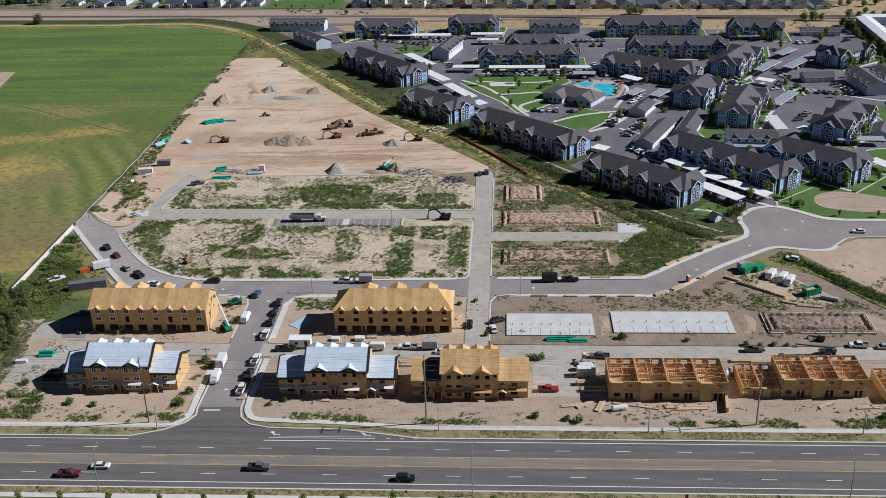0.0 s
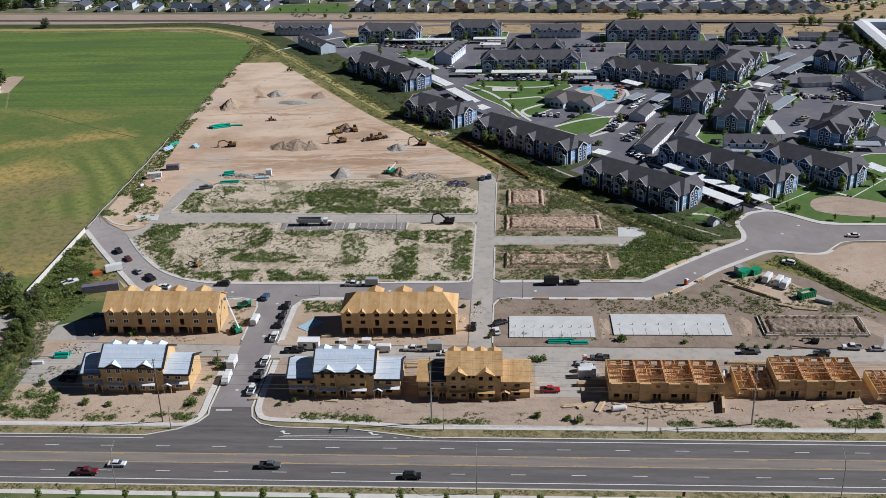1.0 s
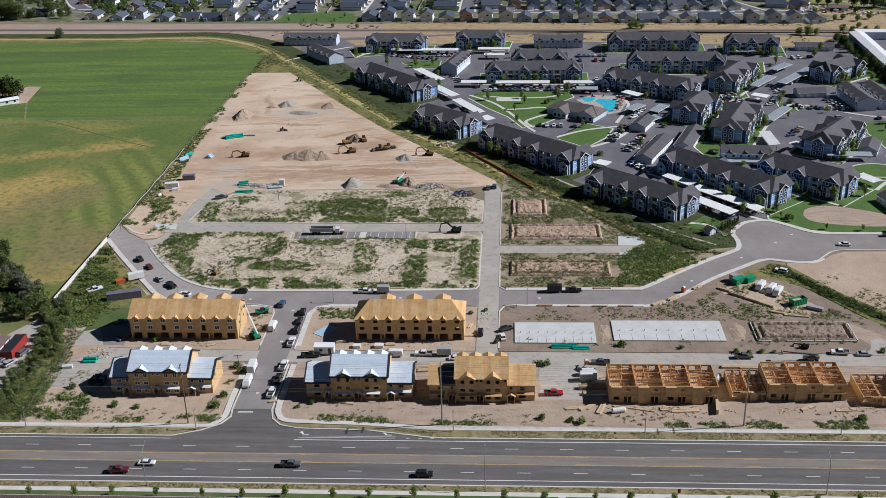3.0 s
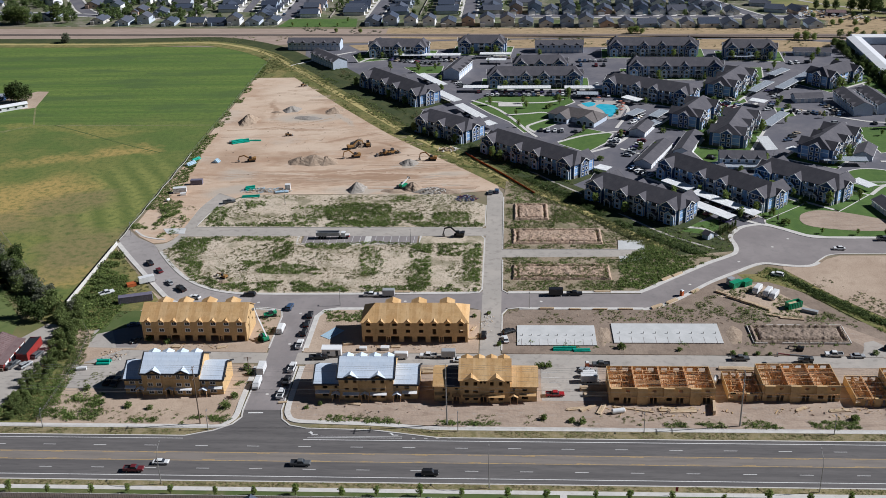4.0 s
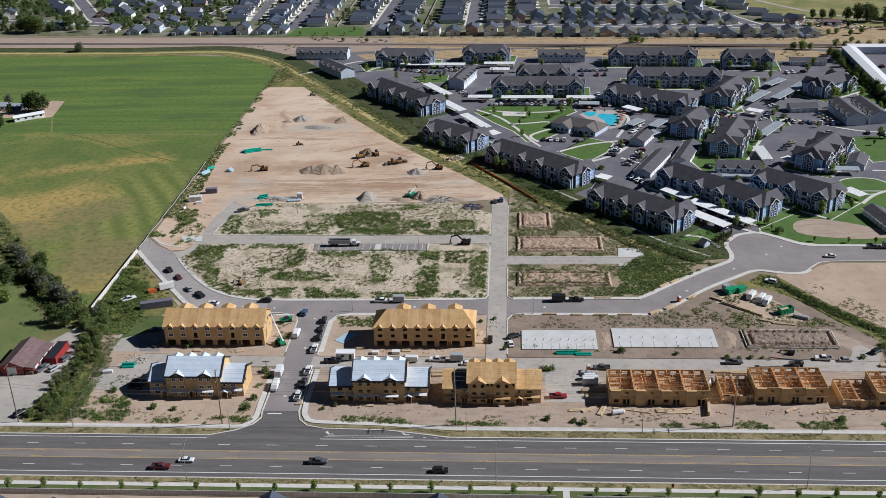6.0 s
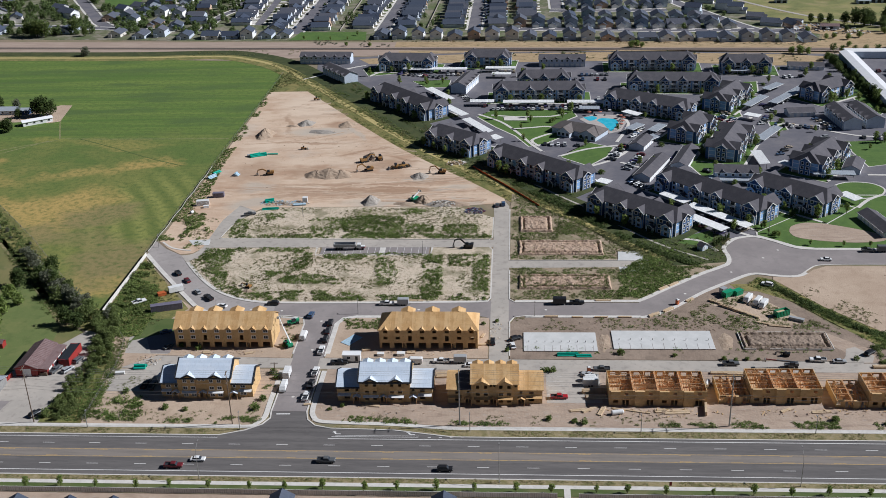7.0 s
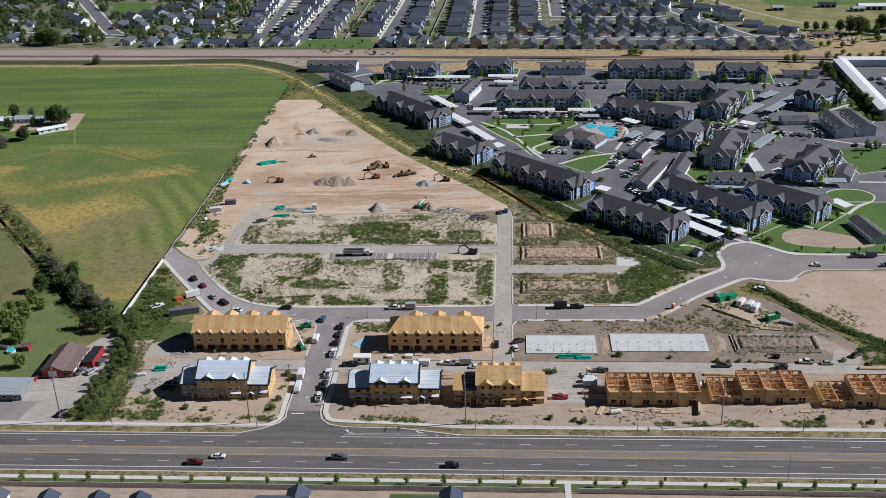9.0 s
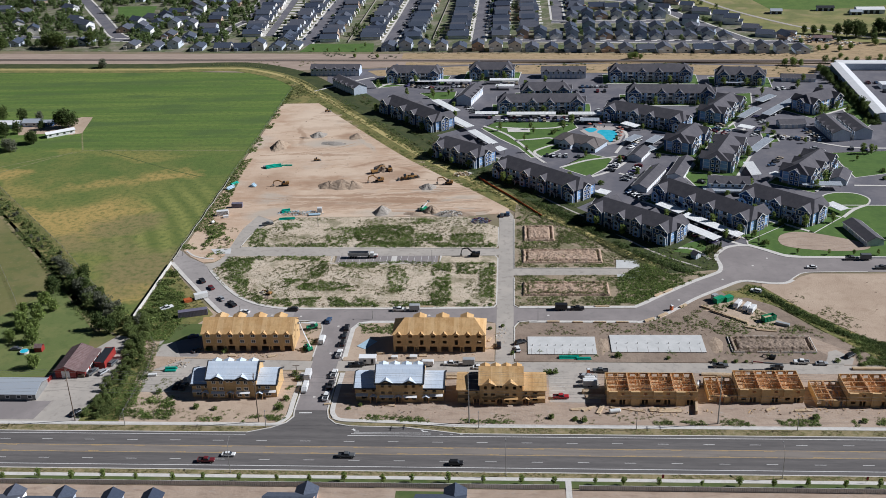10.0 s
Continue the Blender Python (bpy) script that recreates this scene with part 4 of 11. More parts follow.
def townhouse_street(x0, y0, main, left, right, label, roof_mat, edge_mat, glazed, wing_dark=None):
    """Three storey middle block with two front gables and lower wings, seen from its street side."""
    D, H, R, WH, WR = 12.6, 8.2, 12.0, 5.7, 8.7
    th = thing("townhouse_block", label, "townhouse", "townhouses under construction", pose(x0, y0, 0.05))
    spans = []
    if left:
        spans.append((0.0, left, WH, 0.6))
    spans.append((left, left + main, H, 0.0))
    spans.append((left + main, left + main + right, WH, 0.6))
    for k, (a, b, h, back) in enumerate(spans):
        w = b - a
        mid = h > 7
        holes, wins, ho, sl = [], [], [], []
        if mid:
            for f, o in ((0.205, -1.35), (0.205, 1.35), (0.705, -1.35), (0.705, 1.35)):
                c = a + w * f + 0.3 + o
                wins += [(c, 6.35, 1.1, 1.25), (c, 3.7, 1.4, 0.95), (c, 1.0, 1.4, 0.95)]
            for f in (0.42, 0.50, 0.955):
                wins.append((a + w * f, 6.75, 0.75, 0.85))
            for f in (0.43, 0.51):
                holes.append((a + w * f - 0.5, a + w * f + 0.5, 0.05, 2.15))
        else:
            c = a + w * (0.42 if k == 0 else 0.55)
            wins += [(c, 3.75, 1.5, 0.9), (c, 0.9, 1.9, 1.15)]
            c2 = a + w * (0.86 if k == 0 else 0.14)
            wins.append((c2, 3.9, 0.8, 0.85))
            holes.append((c2 - 0.95, c2 - 0.12, 0.05, 2.15))
            holes.append((c2 + 0.12, c2 + 0.9, 0.05, 2.15))
        m = Mesh()
        pierced(m, a, b, 0, h, back, back + 0.2, holes + [(c - q / 2, c + q / 2, z, z + t) for c, z, q, t in wins])
        part("front_wall", m, M_OSB, th)
        m = Mesh()
        m.box(a, a + 0.2, back + 0.2, D, 0, h)
        part("end_wall", m, M_OSB, th)
        m = Mesh()
        pierced(m, back + 0.2, D, 0, h, 0, 0.2, [(4.0, 4.9, 3.8, 4.9)] if not mid else [])
        moved(m, Matrix.Translation((b, 0, 0)) @ Matrix.Rotation(math.pi / 2, 4, 'Z'))
        part("end_wall", m, M_OSB, th)
        m = Mesh()
        m.box(a + 0.2, b - 0.2, D - 0.2, D, 0, h)
        part("back_wall", m, M_OSB, th)
        m = Mesh()
        for z in (2.7, 5.4, 7.9):
            if z < h:
                m.box(a + 0.21, b - 0.21, back + 0.21, D - 0.21, z, z + 0.22)
        m.box(a + 0.21, b - 0.21, 5.5, 5.65, 0, h - 0.4)
        part("floor_deck", m, M_FLOORDECK, th, "rough timber floors inside")
        if glazed:
            for c, z, q, t in wins:
                window_on(th, c, z, q, t, (-0.46 if mid and q > 0.9 else back + 0.03), M_WRAP, q > 0.9)
        ym, ov = (back + D) / 2, 0.45
        r = R if mid else WR
        kk = (r - h) / (ym - back)
        ze = h - kk * ov
        lo, hi = (a - ov, b + ov) if mid else ((a - ov, b) if k == 0 else (a, b + ov))
        n = 4 if mid else 2
        for i in range(n):
            p0, p1 = lo + (hi - lo) * i / n, lo + (hi - lo) * (i + 1) / n
            for ring in ([(p0, back - ov, ze), (p1, back - ov, ze), (p1, ym, r), (p0, ym, r)], [(p0, ym, r), (p1, ym, r), (p1, D + ov, ze), (p0, D + ov, ze)]):
                m = Mesh()
                slope(m, ring, 0.16)
                rm = roof_mat if not (wing_dark and k == 0 and i == 1) else wing_dark
                part("roof_panel", m, rm, th)
                if ring[0][1] < ym - 1 and rm is M_OSBROOF:
                    sheeted("roof_board", th, ring, 2, 6, rm)
        if roof_mat is M_UNDER:
            sheeted("underlay_course", th, [(lo, back - ov, ze), (hi, back - ov, ze), (hi, ym, r), (lo, ym, r)], 1, 8, M_UNDER)
        if edge_mat:
            m = Mesh()
            m.bar((lo, back - ov - 0.06, ze - 0.06), (hi, back - ov - 0.1, ze - 0.06), 0.3, 0.55)
            for x in ((lo, hi) if mid else ((lo,) if k == 0 else (hi,))):
                m.bar((x, back - ov, ze), (x, ym, r), 0.42, 0.44)
                m.bar((x, D + ov, ze), (x, ym, r), 0.42, 0.44)
            part("fascia", m, edge_mat, th, "dark roof edge trim")
        for x in ((lo + 0.2, hi - 0.2) if mid else ()):
            m = Mesh()
            m.solid([(x - .1, back, h), (x - .1, D, h), (x - .1, ym, r - .2)][::-1], [(x + .1, back, h), (x + .1, D, h), (x + .1, ym, r - .2)][::-1])
            part("gable_wall", m, M_OSB, th)
        if not mid:
            x = a + 0.12 if k == 0 else b - 0.12
            m = Mesh()
            m.solid([(x - .1, back, h), (x - .1, D, h), (x - .1, ym, r - .2)][::-1], [(x + .1, back, h), (x + .1, D, h), (x + .1, ym, r - .2)][::-1])
            part("gable_wall", m, M_OSB, th)
    a = left
    for f in (0.205, 0.705):
        c = a + main * f + 0.3
        g0, g1 = c - 2.3, c + 2.3
        m = Mesh()
        holes = []
        for dx in (-1.35, 1.35):
            holes += [(c + dx - .55, c + dx + .55, 6.35, 7.6), (c + dx - .7, c + dx + .7, 3.7, 4.65), (c + dx - .7, c + dx + .7, 1.0, 1.95)]
        pierced(m, g0, g1, 0, H, -0.5, 0.0, holes)
        gable_end(m, g0, g1, -0.5, H, H + 1.05, 0.3)
        part("front_bay", m, M_OSB, th)
        m = Mesh()
        gable_y(m, g0, g1, -0.95, 2.6, H, H + 1.25, 0.3, 0.14)
        part("bay_gable_roof", m, roof_mat, th)
        if edge_mat:
            m = Mesh()
            for s in (-1, 1):
                m.bar((c + s * 2.6, -1.0, H - 0.2), (c, -1.0, H + 1.2), 0.3, 0.5)
            part("bay_fascia", m, edge_mat, th, "dark roof edge trim")
        m = Mesh()
        slope(m, [(g0 - 0.3, -1.5, 2.65), (g1 + 0.3, -1.5, 2.65), (g1 + 0.3, -0.48, 3.05), (g0 - 0.3, -0.48, 3.05)], 0.12)
        part("porch_roof", m, M_WRAP if edge_mat else M_OSBROOF, th)
    for c in (a + main * (k + 0.5) / 4 for k in range(4)):
        m = Mesh()
        gable_y(m, c - 1.7, c + 1.7, D / 2 - 0.1, D / 2 + 2.6, R - 0.7, R + 0.1, 0.15, 0.14)
        gable_end(m, c - 1.6, c + 1.6, D / 2 + 0.25, R - 0.65, R + 0.08, 0.12)
        part("rear_gable", m, roof_mat, th)
    for c in (a + main * 0.47, *((left * 0.86,) if left else ()), left + main + right * 0.14):
        m = Mesh()
        gable_y(m, c - 1.25, c + 1.25, -1.3, 0.4, 2.5, 3.15, 0.1, 0.1)
        part("porch_gable", m, roof_mat if not edge_mat else M_UNDER, th)
        m = Mesh()
        m.box(c - 1.15, c - 1.0, -1.2, -1.05, 0, 2.5)
        part("porch_post", m, M_STUD, th)
        m = Mesh()
        m.box(c + 1.0, c + 1.15, -1.2, -1.05, 0, 2.5)
        part("porch_post", m, M_STUD, th)
    for lo, hi in ((0.2, left * 0.6), (left + main + right * 0.34, left + main + right - 0.2)):
        if hi - lo > 1:
            m = Mesh()
            slope(m, [(lo, -0.6, 2.7), (hi, -0.6, 2.7), (hi, 0.6, 3.1), (lo, 0.6, 3.1)], 0.12)
            part("porch_roof", m, M_WRAP if edge_mat else M_OSBROOF, th)
    return th


def framed_block(x0, y0, L, storeys, label, seed, left_wall=True, deck=None):
    """Open timber framing: sheathed front, studded party and room walls, no roof."""
    rg = random.Random(seed)
    D, S = 12.8, 2.85
    H = S * storeys
    th = thing("framed_townhouse", label, "townhouse", "townhouses under construction", pose(x0, y0, 0.05))
    n = max(2, round(L / 7.8))
    p = L / n
    holes = []
    for i in range(n):
        c = p * (i + 0.5)
        holes += [(c - 2.6, c - 1.0, 1.0, 2.1), (c + 0.4, c + 1.3, 0.05, 2.15), (c + 1.6, c + 2.5, 0.05, 2.15)]
        if storeys > 1:
            holes += [(c - 2.4, c - 1.2, S + 1.1, S + 2.1), (c + 1.0, c + 2.2, S + 1.1, S + 2.1)]
    m = Mesh()
    pierced(m, 0, L, 0, H, 0, 0.18, holes)
    part("front_wall", m, M_OSB, th)
    for i in range(n):
        m = Mesh()
        m.box(p * i + 0.4, p * i + p * 0.45, -0.7, 0.0, 0 if i % 2 else S, H)
        part("front_bay", m, M_OSB, th, "projecting sheathed bay")
        jr = random.Random(seed * 10 + i)
        m = Mesh()
        ya, yb = jr.choice(((0.5, 4.6), (4.4, 8.4), (8.2, 12.2), (5.0, 12.0)))
        y = ya
        while y < yb:
            m.box(p * i + 0.3 + jr.choice((0, 0, 1.8, 3.4)), p * (i + 1) - 0.3 - jr.choice((0, 0, 1.2, 2.6)), y, y + 0.07, H - 0.01, H + 0.2)
            y += jr.choice((0.6, 0.6, 0.9, 1.6))
        part("ceiling_joists", m, M_STUD, th, "row of ceiling joists laid over a room")
    m = Mesh()
    pierced(m, 0, L, 0, H, D - 0.18, D, [(p * (i + f) - 0.9, p * (i + f) + 0.9, H - 1.9, H - 0.55) for i in range(n) for f in (0.27, 0.75)])
    part("back_wall", m, M_OSB, th)
    for i in range(n + 1):
        x = min(max(p * i, 0.1), L - 0.1)
        m = Mesh()
        if i in (0, n):
            m.box(x - 0.09, x + 0.09, 0.18, D - 0.18, 0, H)
            part("end_wall", m, M_OSB, th)
        else:
            for s in (-0.17, 0.17):
                m.box(x + s - 0.06, x + s + 0.06, 0.2, D - 0.2, H - 0.14, H)
                m.box(x + s - 0.06, x + s + 0.06, 0.2, D - 0.2, H - S, H - S + 0.08)
                y = 0.3
                while y < D - 0.3:
                    m.box(x + s - 0.05, x + s + 0.05, y, y + 0.07, H - S, H)
                    y += 0.45
            m.box(x - 0.05, x + 0.05, 0.2, D - 0.2, 0, H - 0.4)
            part("party_wall", m, M_STUD, th, "double stud party wall")
    m = Mesh()
    for k in range(storeys):
        m.box(0.2, L - 0.2, 0.2, D - 0.2, max(0.04, k * S - 0.3), k * S + 0.07)
    part("floor_deck", m, deck or M_FLOORDECK, th, "timber floor deck")
    z0 = H - S + 0.07
    for i in range(n):
        a, b = p * i + 0.35, p * (i + 1) - 0.35
        ys = [D * rg.uniform(.25, .38), D * rg.uniform(.52, .62), D * rg.uniform(.74, .82)]
        walls = [((a, y), (b - rg.choice((0, 0, 1.6)), y)) for y in ys]
        walls += [((a + (b - a) * rg.uniform(.35, .6), ys[0]), (a + (b - a) * .5, ys[1])), ((a + (b - a) * rg.uniform(.3, .7), ys[1]), None), ((a + (b - a) * rg.uniform(.3, .6), ys[2]), None)]
        for (xa, ya), e in walls:
            if e is None:
                e = (xa, min(D - 0.3, ya + rg.uniform(2.2, 3.6)))
            elif abs(e[1] - ya) > 0.1:
                e = (xa, e[1])
            m = Mesh()
            top = H - rg.choice((0, 0, 0.05))
            m.bar((xa, ya, top - 0.07), (*e, top - 0.07), 0.12, 0.14)
            m.bar((xa, ya, z0 + 0.05), (*e, z0 + 0.05), 0.12, 0.1)
            d = Vector(e) - Vector((xa, ya))
            k = max(2, int(d.length / 0.5))
            for q in range(k + 1):
                c = Vector((xa, ya)) + d * (q / k)
                m.box(c.x - 0.045, c.x + 0.045, c.y - 0.045, c.y + 0.045, z0, top - 0.1)
            part("stud_wall", m, M_STUD, th)
        for q in range(5 if storeys > 1 and seed == 3 else 3):
            xa, ya = rg.uniform(a + .6, b - 2.2), rg.uniform(1.2, D - 1.5)
            m = Mesh()
            e = (xa + rg.uniform(1.4, 2.4), ya)
            m.bar((xa, ya, H - 0.07), (*e, H - 0.07), 0.12, 0.14)
            k = 5
            for j in range(k + 1):
                cx = xa + (e[0] - xa) * j / k
                m.box(cx - .045, cx + .045, ya - .045, ya + .045, z0, H - .1)
            part("stud_wall", m, M_STUD, th)
        for _ in range(5):
            xa, ya = rg.uniform(a, b), rg.uniform(1, D - 2)
            m = Mesh()
            m.bar((xa, ya, z0 + 0.15), (xa + rg.uniform(-1.6, 1.6), ya + rg.uniform(-1.6, 1.6), H - 0.3), 0.09, 0.14)
            part("brace", m, M_STUD, th)
    m = Mesh()
    for k in range(int(L / 0.45)):
        m.box(k * 0.45, k * 0.45 + 0.1, -0.5, 0.0, S - 0.32, S - 0.04)
    part("floor_joists", m, M_STUD, th, "row of protruding joist ends")
    return th


townhouse_garages(-128.6, 61.6, 36.6, "three storey townhouse row sheathed in tan boards with fitted white windows", True, False)
townhouse_garages(-51.9, 61.3, 36.2, "three storey tan sheathed townhouse row with dark empty window openings", False, True)
townhouse_street(-123.4, 27.0, 18.4, 6.1, 7.2, "townhouse block with pale blue roof underlay and white windows", M_UNDER, M_DARKEDGE, True)
townhouse_street(-62.1, 25.0, 17.0, 7.8, 7.4, "townhouse block with pale blue roof underlay and dark roof edges", M_UNDER, M_DARKEDGE, False)
townhouse_street(-24.7, 24.1, 15.4, 8.0, 8.2, "townhouse block with bare tan board roof and walls", M_OSBROOF, None, False, M_SHINGLE)
framed_block(28.9, 24.0, 31.8, 2, "two storey townhouse framing with open orange stud walls", 3)
framed_block(65.1, 26.0, 9.9, 1, "single storey timber framing with an open floor deck", 5)
framed_block(75.3, 25.9, 23.0, 2, "two storey townhouse framing with open room walls", 8)
framed_block(102.4, 23.7, 10.0, 1, "single storey timber framing with a grey floor deck", 11, True, M_SLAB)
framed_block(112.7, 23.7, 31.0, 2, "two storey townhouse framing with open room walls", 14)


def slab(x0, x1, y0, y1, label):
    m = Mesh()
    m.box(x0, x1, y0, y1, -0.3, 0.42)
    s = tagged(part("foundation_slab", m, M_SLAB), label, "foundation slab")
    for i in range(9):
        b = Mesh()
        x = x0 + (x1 - x0) * (i + 0.5) / 9
        b.box(x - 0.07, x + 0.07, y0 - 0.02, y0 + 4.2, 0.424, 0.44)
        part("slab_joint", b, M_STREET, s)
        b = Mesh()
        b.box(x + .3, x + .5, y0 + 6.4, y0 + 6.6, 0.424, 1.1)
        part("pipe_stub", b, M_STEEL, s)
    return s


slab(1.1, 27.9, 59.2, 73.1, "pale new concrete foundation slab on bare soil")
slab(33.8, 70.3, 61.0, 74.6, "long pale new concrete foundation slab on bare soil")


def dug_plot(x0, x1, y0, y1, concrete, label):
    """A rough soil platform ringed by a footing trench or form boards."""
    rg = random.Random(int(x0 * 7 + y0))
    th = thing("building_plot", label, "building plot")
    m = Mesh()
    nx, ny = 80, 34
    q = {}
    for i in range(nx + 1):
        for j in range(ny + 1):
            x, y = x0 + (x1 - x0) * i / nx, y0 + (y1 - y0) * j / ny
            rim = min(x - x0, x1 - x, y - y0, y1 - y)
            wob = noise.noise((x * .5, y * .5, x0))
            up = min(1.0, rim / 0.8) * (0.75 + 0.25 * wob)
            trench = 1.0 * math.exp(-((rim - 2.0 - 0.4 * wob) / 0.5) ** 2)
            q[i, j] = (x, y, 0.0 if rim < 0.01 else max(0.12, 0.12 + up - trench + 0.4 * abs(noise.noise((x * .4, y * .5, x0))) + 0.22 * noise.noise((x * 1.1, y * 1.1, 2)) + rg.uniform(0, .04)))
    for i in range(nx):
        for j in range(ny):
            m.face([q[i, j], q[i + 1, j], q[i + 1, j + 1], q[i, j + 1]])
    part("soil_bed", m, M_MUD if concrete else M_PLOT, th, "lumpy brown excavated soil")
    if concrete:
        ring = [(x0, y0), (x1, y0), (x1, y1), (x0, y1), (x0, y0)]
        for a, b in zip(ring, ring[1:]):
            a, b = Vector(a), Vector(b)
            n = max(2, int((b - a).length / 4.2))
            for k in range(n):
                if rg.random() < 0.1:
                    continue
                p, r = a + (b - a) * (k + rg.uniform(0, .05)) / n, a + (b - a) * (k + rg.uniform(.88, 1)) / n
                m = Mesh()
                m.bar((p.x, p.y, 0.25), (r.x, r.y, 0.25 + rg.uniform(-.1, .1)), 0.26, 0.7)
                part("footing", m, M_CONC, th, "pale concrete footing")
    return th


dug_plot(80.3, 112.2, 61.0, 73.6, True, "rough dug plot with pale concrete footings")
dug_plot(0.1, 15.5, 168.2, 186.6, False, "rough dug plot ringed by trenches")
dug_plot(-0.6, 36.8, 142.8, 158.2, False, "rough dug plot ringed by trenches")
dug_plot(-0.6, 37.4, 109.5, 123.0, False, "rough dug plot overgrown with weeds")

# ---- apartment complex ----
patch("complex_pavement", [(-144, 462), (-105, 397), (-69, 335), (-33, 273), (-11.5, 241), (13, 206), (35, 172), (48, 157), (70, 144.5), (86.6, 136), (91, 150), (98, 160.5), (105, 162.4), (112, 157.5), (120, 150.6), (128.5, 148.4), (420, 141.4), (420, 480), (235, 489), (198, 494), (80, 510), (-45, 509), (-150, 500)], -0.012, M_APARK,
      "grey asphalt drives and parking of the apartment complex", "road")


def frame_of(a, b):
    """A pose at the middle of a and b, x along them."""
    d = Vector(b) - Vector(a)
    if d.x < 0:
        d = -d
    c = (Vector(a) + Vector(b)) / 2
    return Matrix.Translation((c.x, c.y, 0)) @ Matrix.Rotation(math.atan2(d.y, d.x), 4, 'Z'), d.length


_aw = {}


def simple_window(parent, x, y, z, w, h, turn):
    key = (round(w, 2), round(h, 2))
    if key not in _aw:
        f = Mesh()
        b = 0.2
        f.box(-w / 2 - b, w / 2 + b, -0.05, 0.0, -b, 0)
        f.box(-w / 2 - b, w / 2 + b, -0.05, 0.0, h, h + b)
        f.box(-w / 2 - b, -w / 2, -0.05, 0.0, 0, h)
        f.box(w / 2, w / 2 + b, -0.05, 0.0, 0, h)
        f.box(-w / 2, w / 2, -0.02, 0.0, 0, h, 1)
        _aw[key] = f.data("window", [M_WRAP, M_GLASS])
    ob = part("window", _aw[key], None, parent)
    ob.matrix_basis = pose(x, y, z, 0, 0, turn)


def lawn_bed(mx, x0, x1, y0, y1, z=0.1, material=None, edge=True):
    ring = [tuple((mx @ Vector((x, y, 0)))[:2]) for x, y in ((x0, y0), (x1, y0), (x1, y1), (x0, y1))]
    if edge:
        k = Mesh()
        strip(k, ring + ring[:2], -1.1, 0.05, -0.3, z - 0.03)
        setting("bed_kerb", k, M_CONC, "pale concrete walk round an apartment lawn", "pavement")
    return patch("lawn_bed", ring, z, material or M_LAWN, "green lawn bed round an apartment building" if material is None else "rough grass round an apartment building, darkened for shade", "lawn")


_bed = [0]


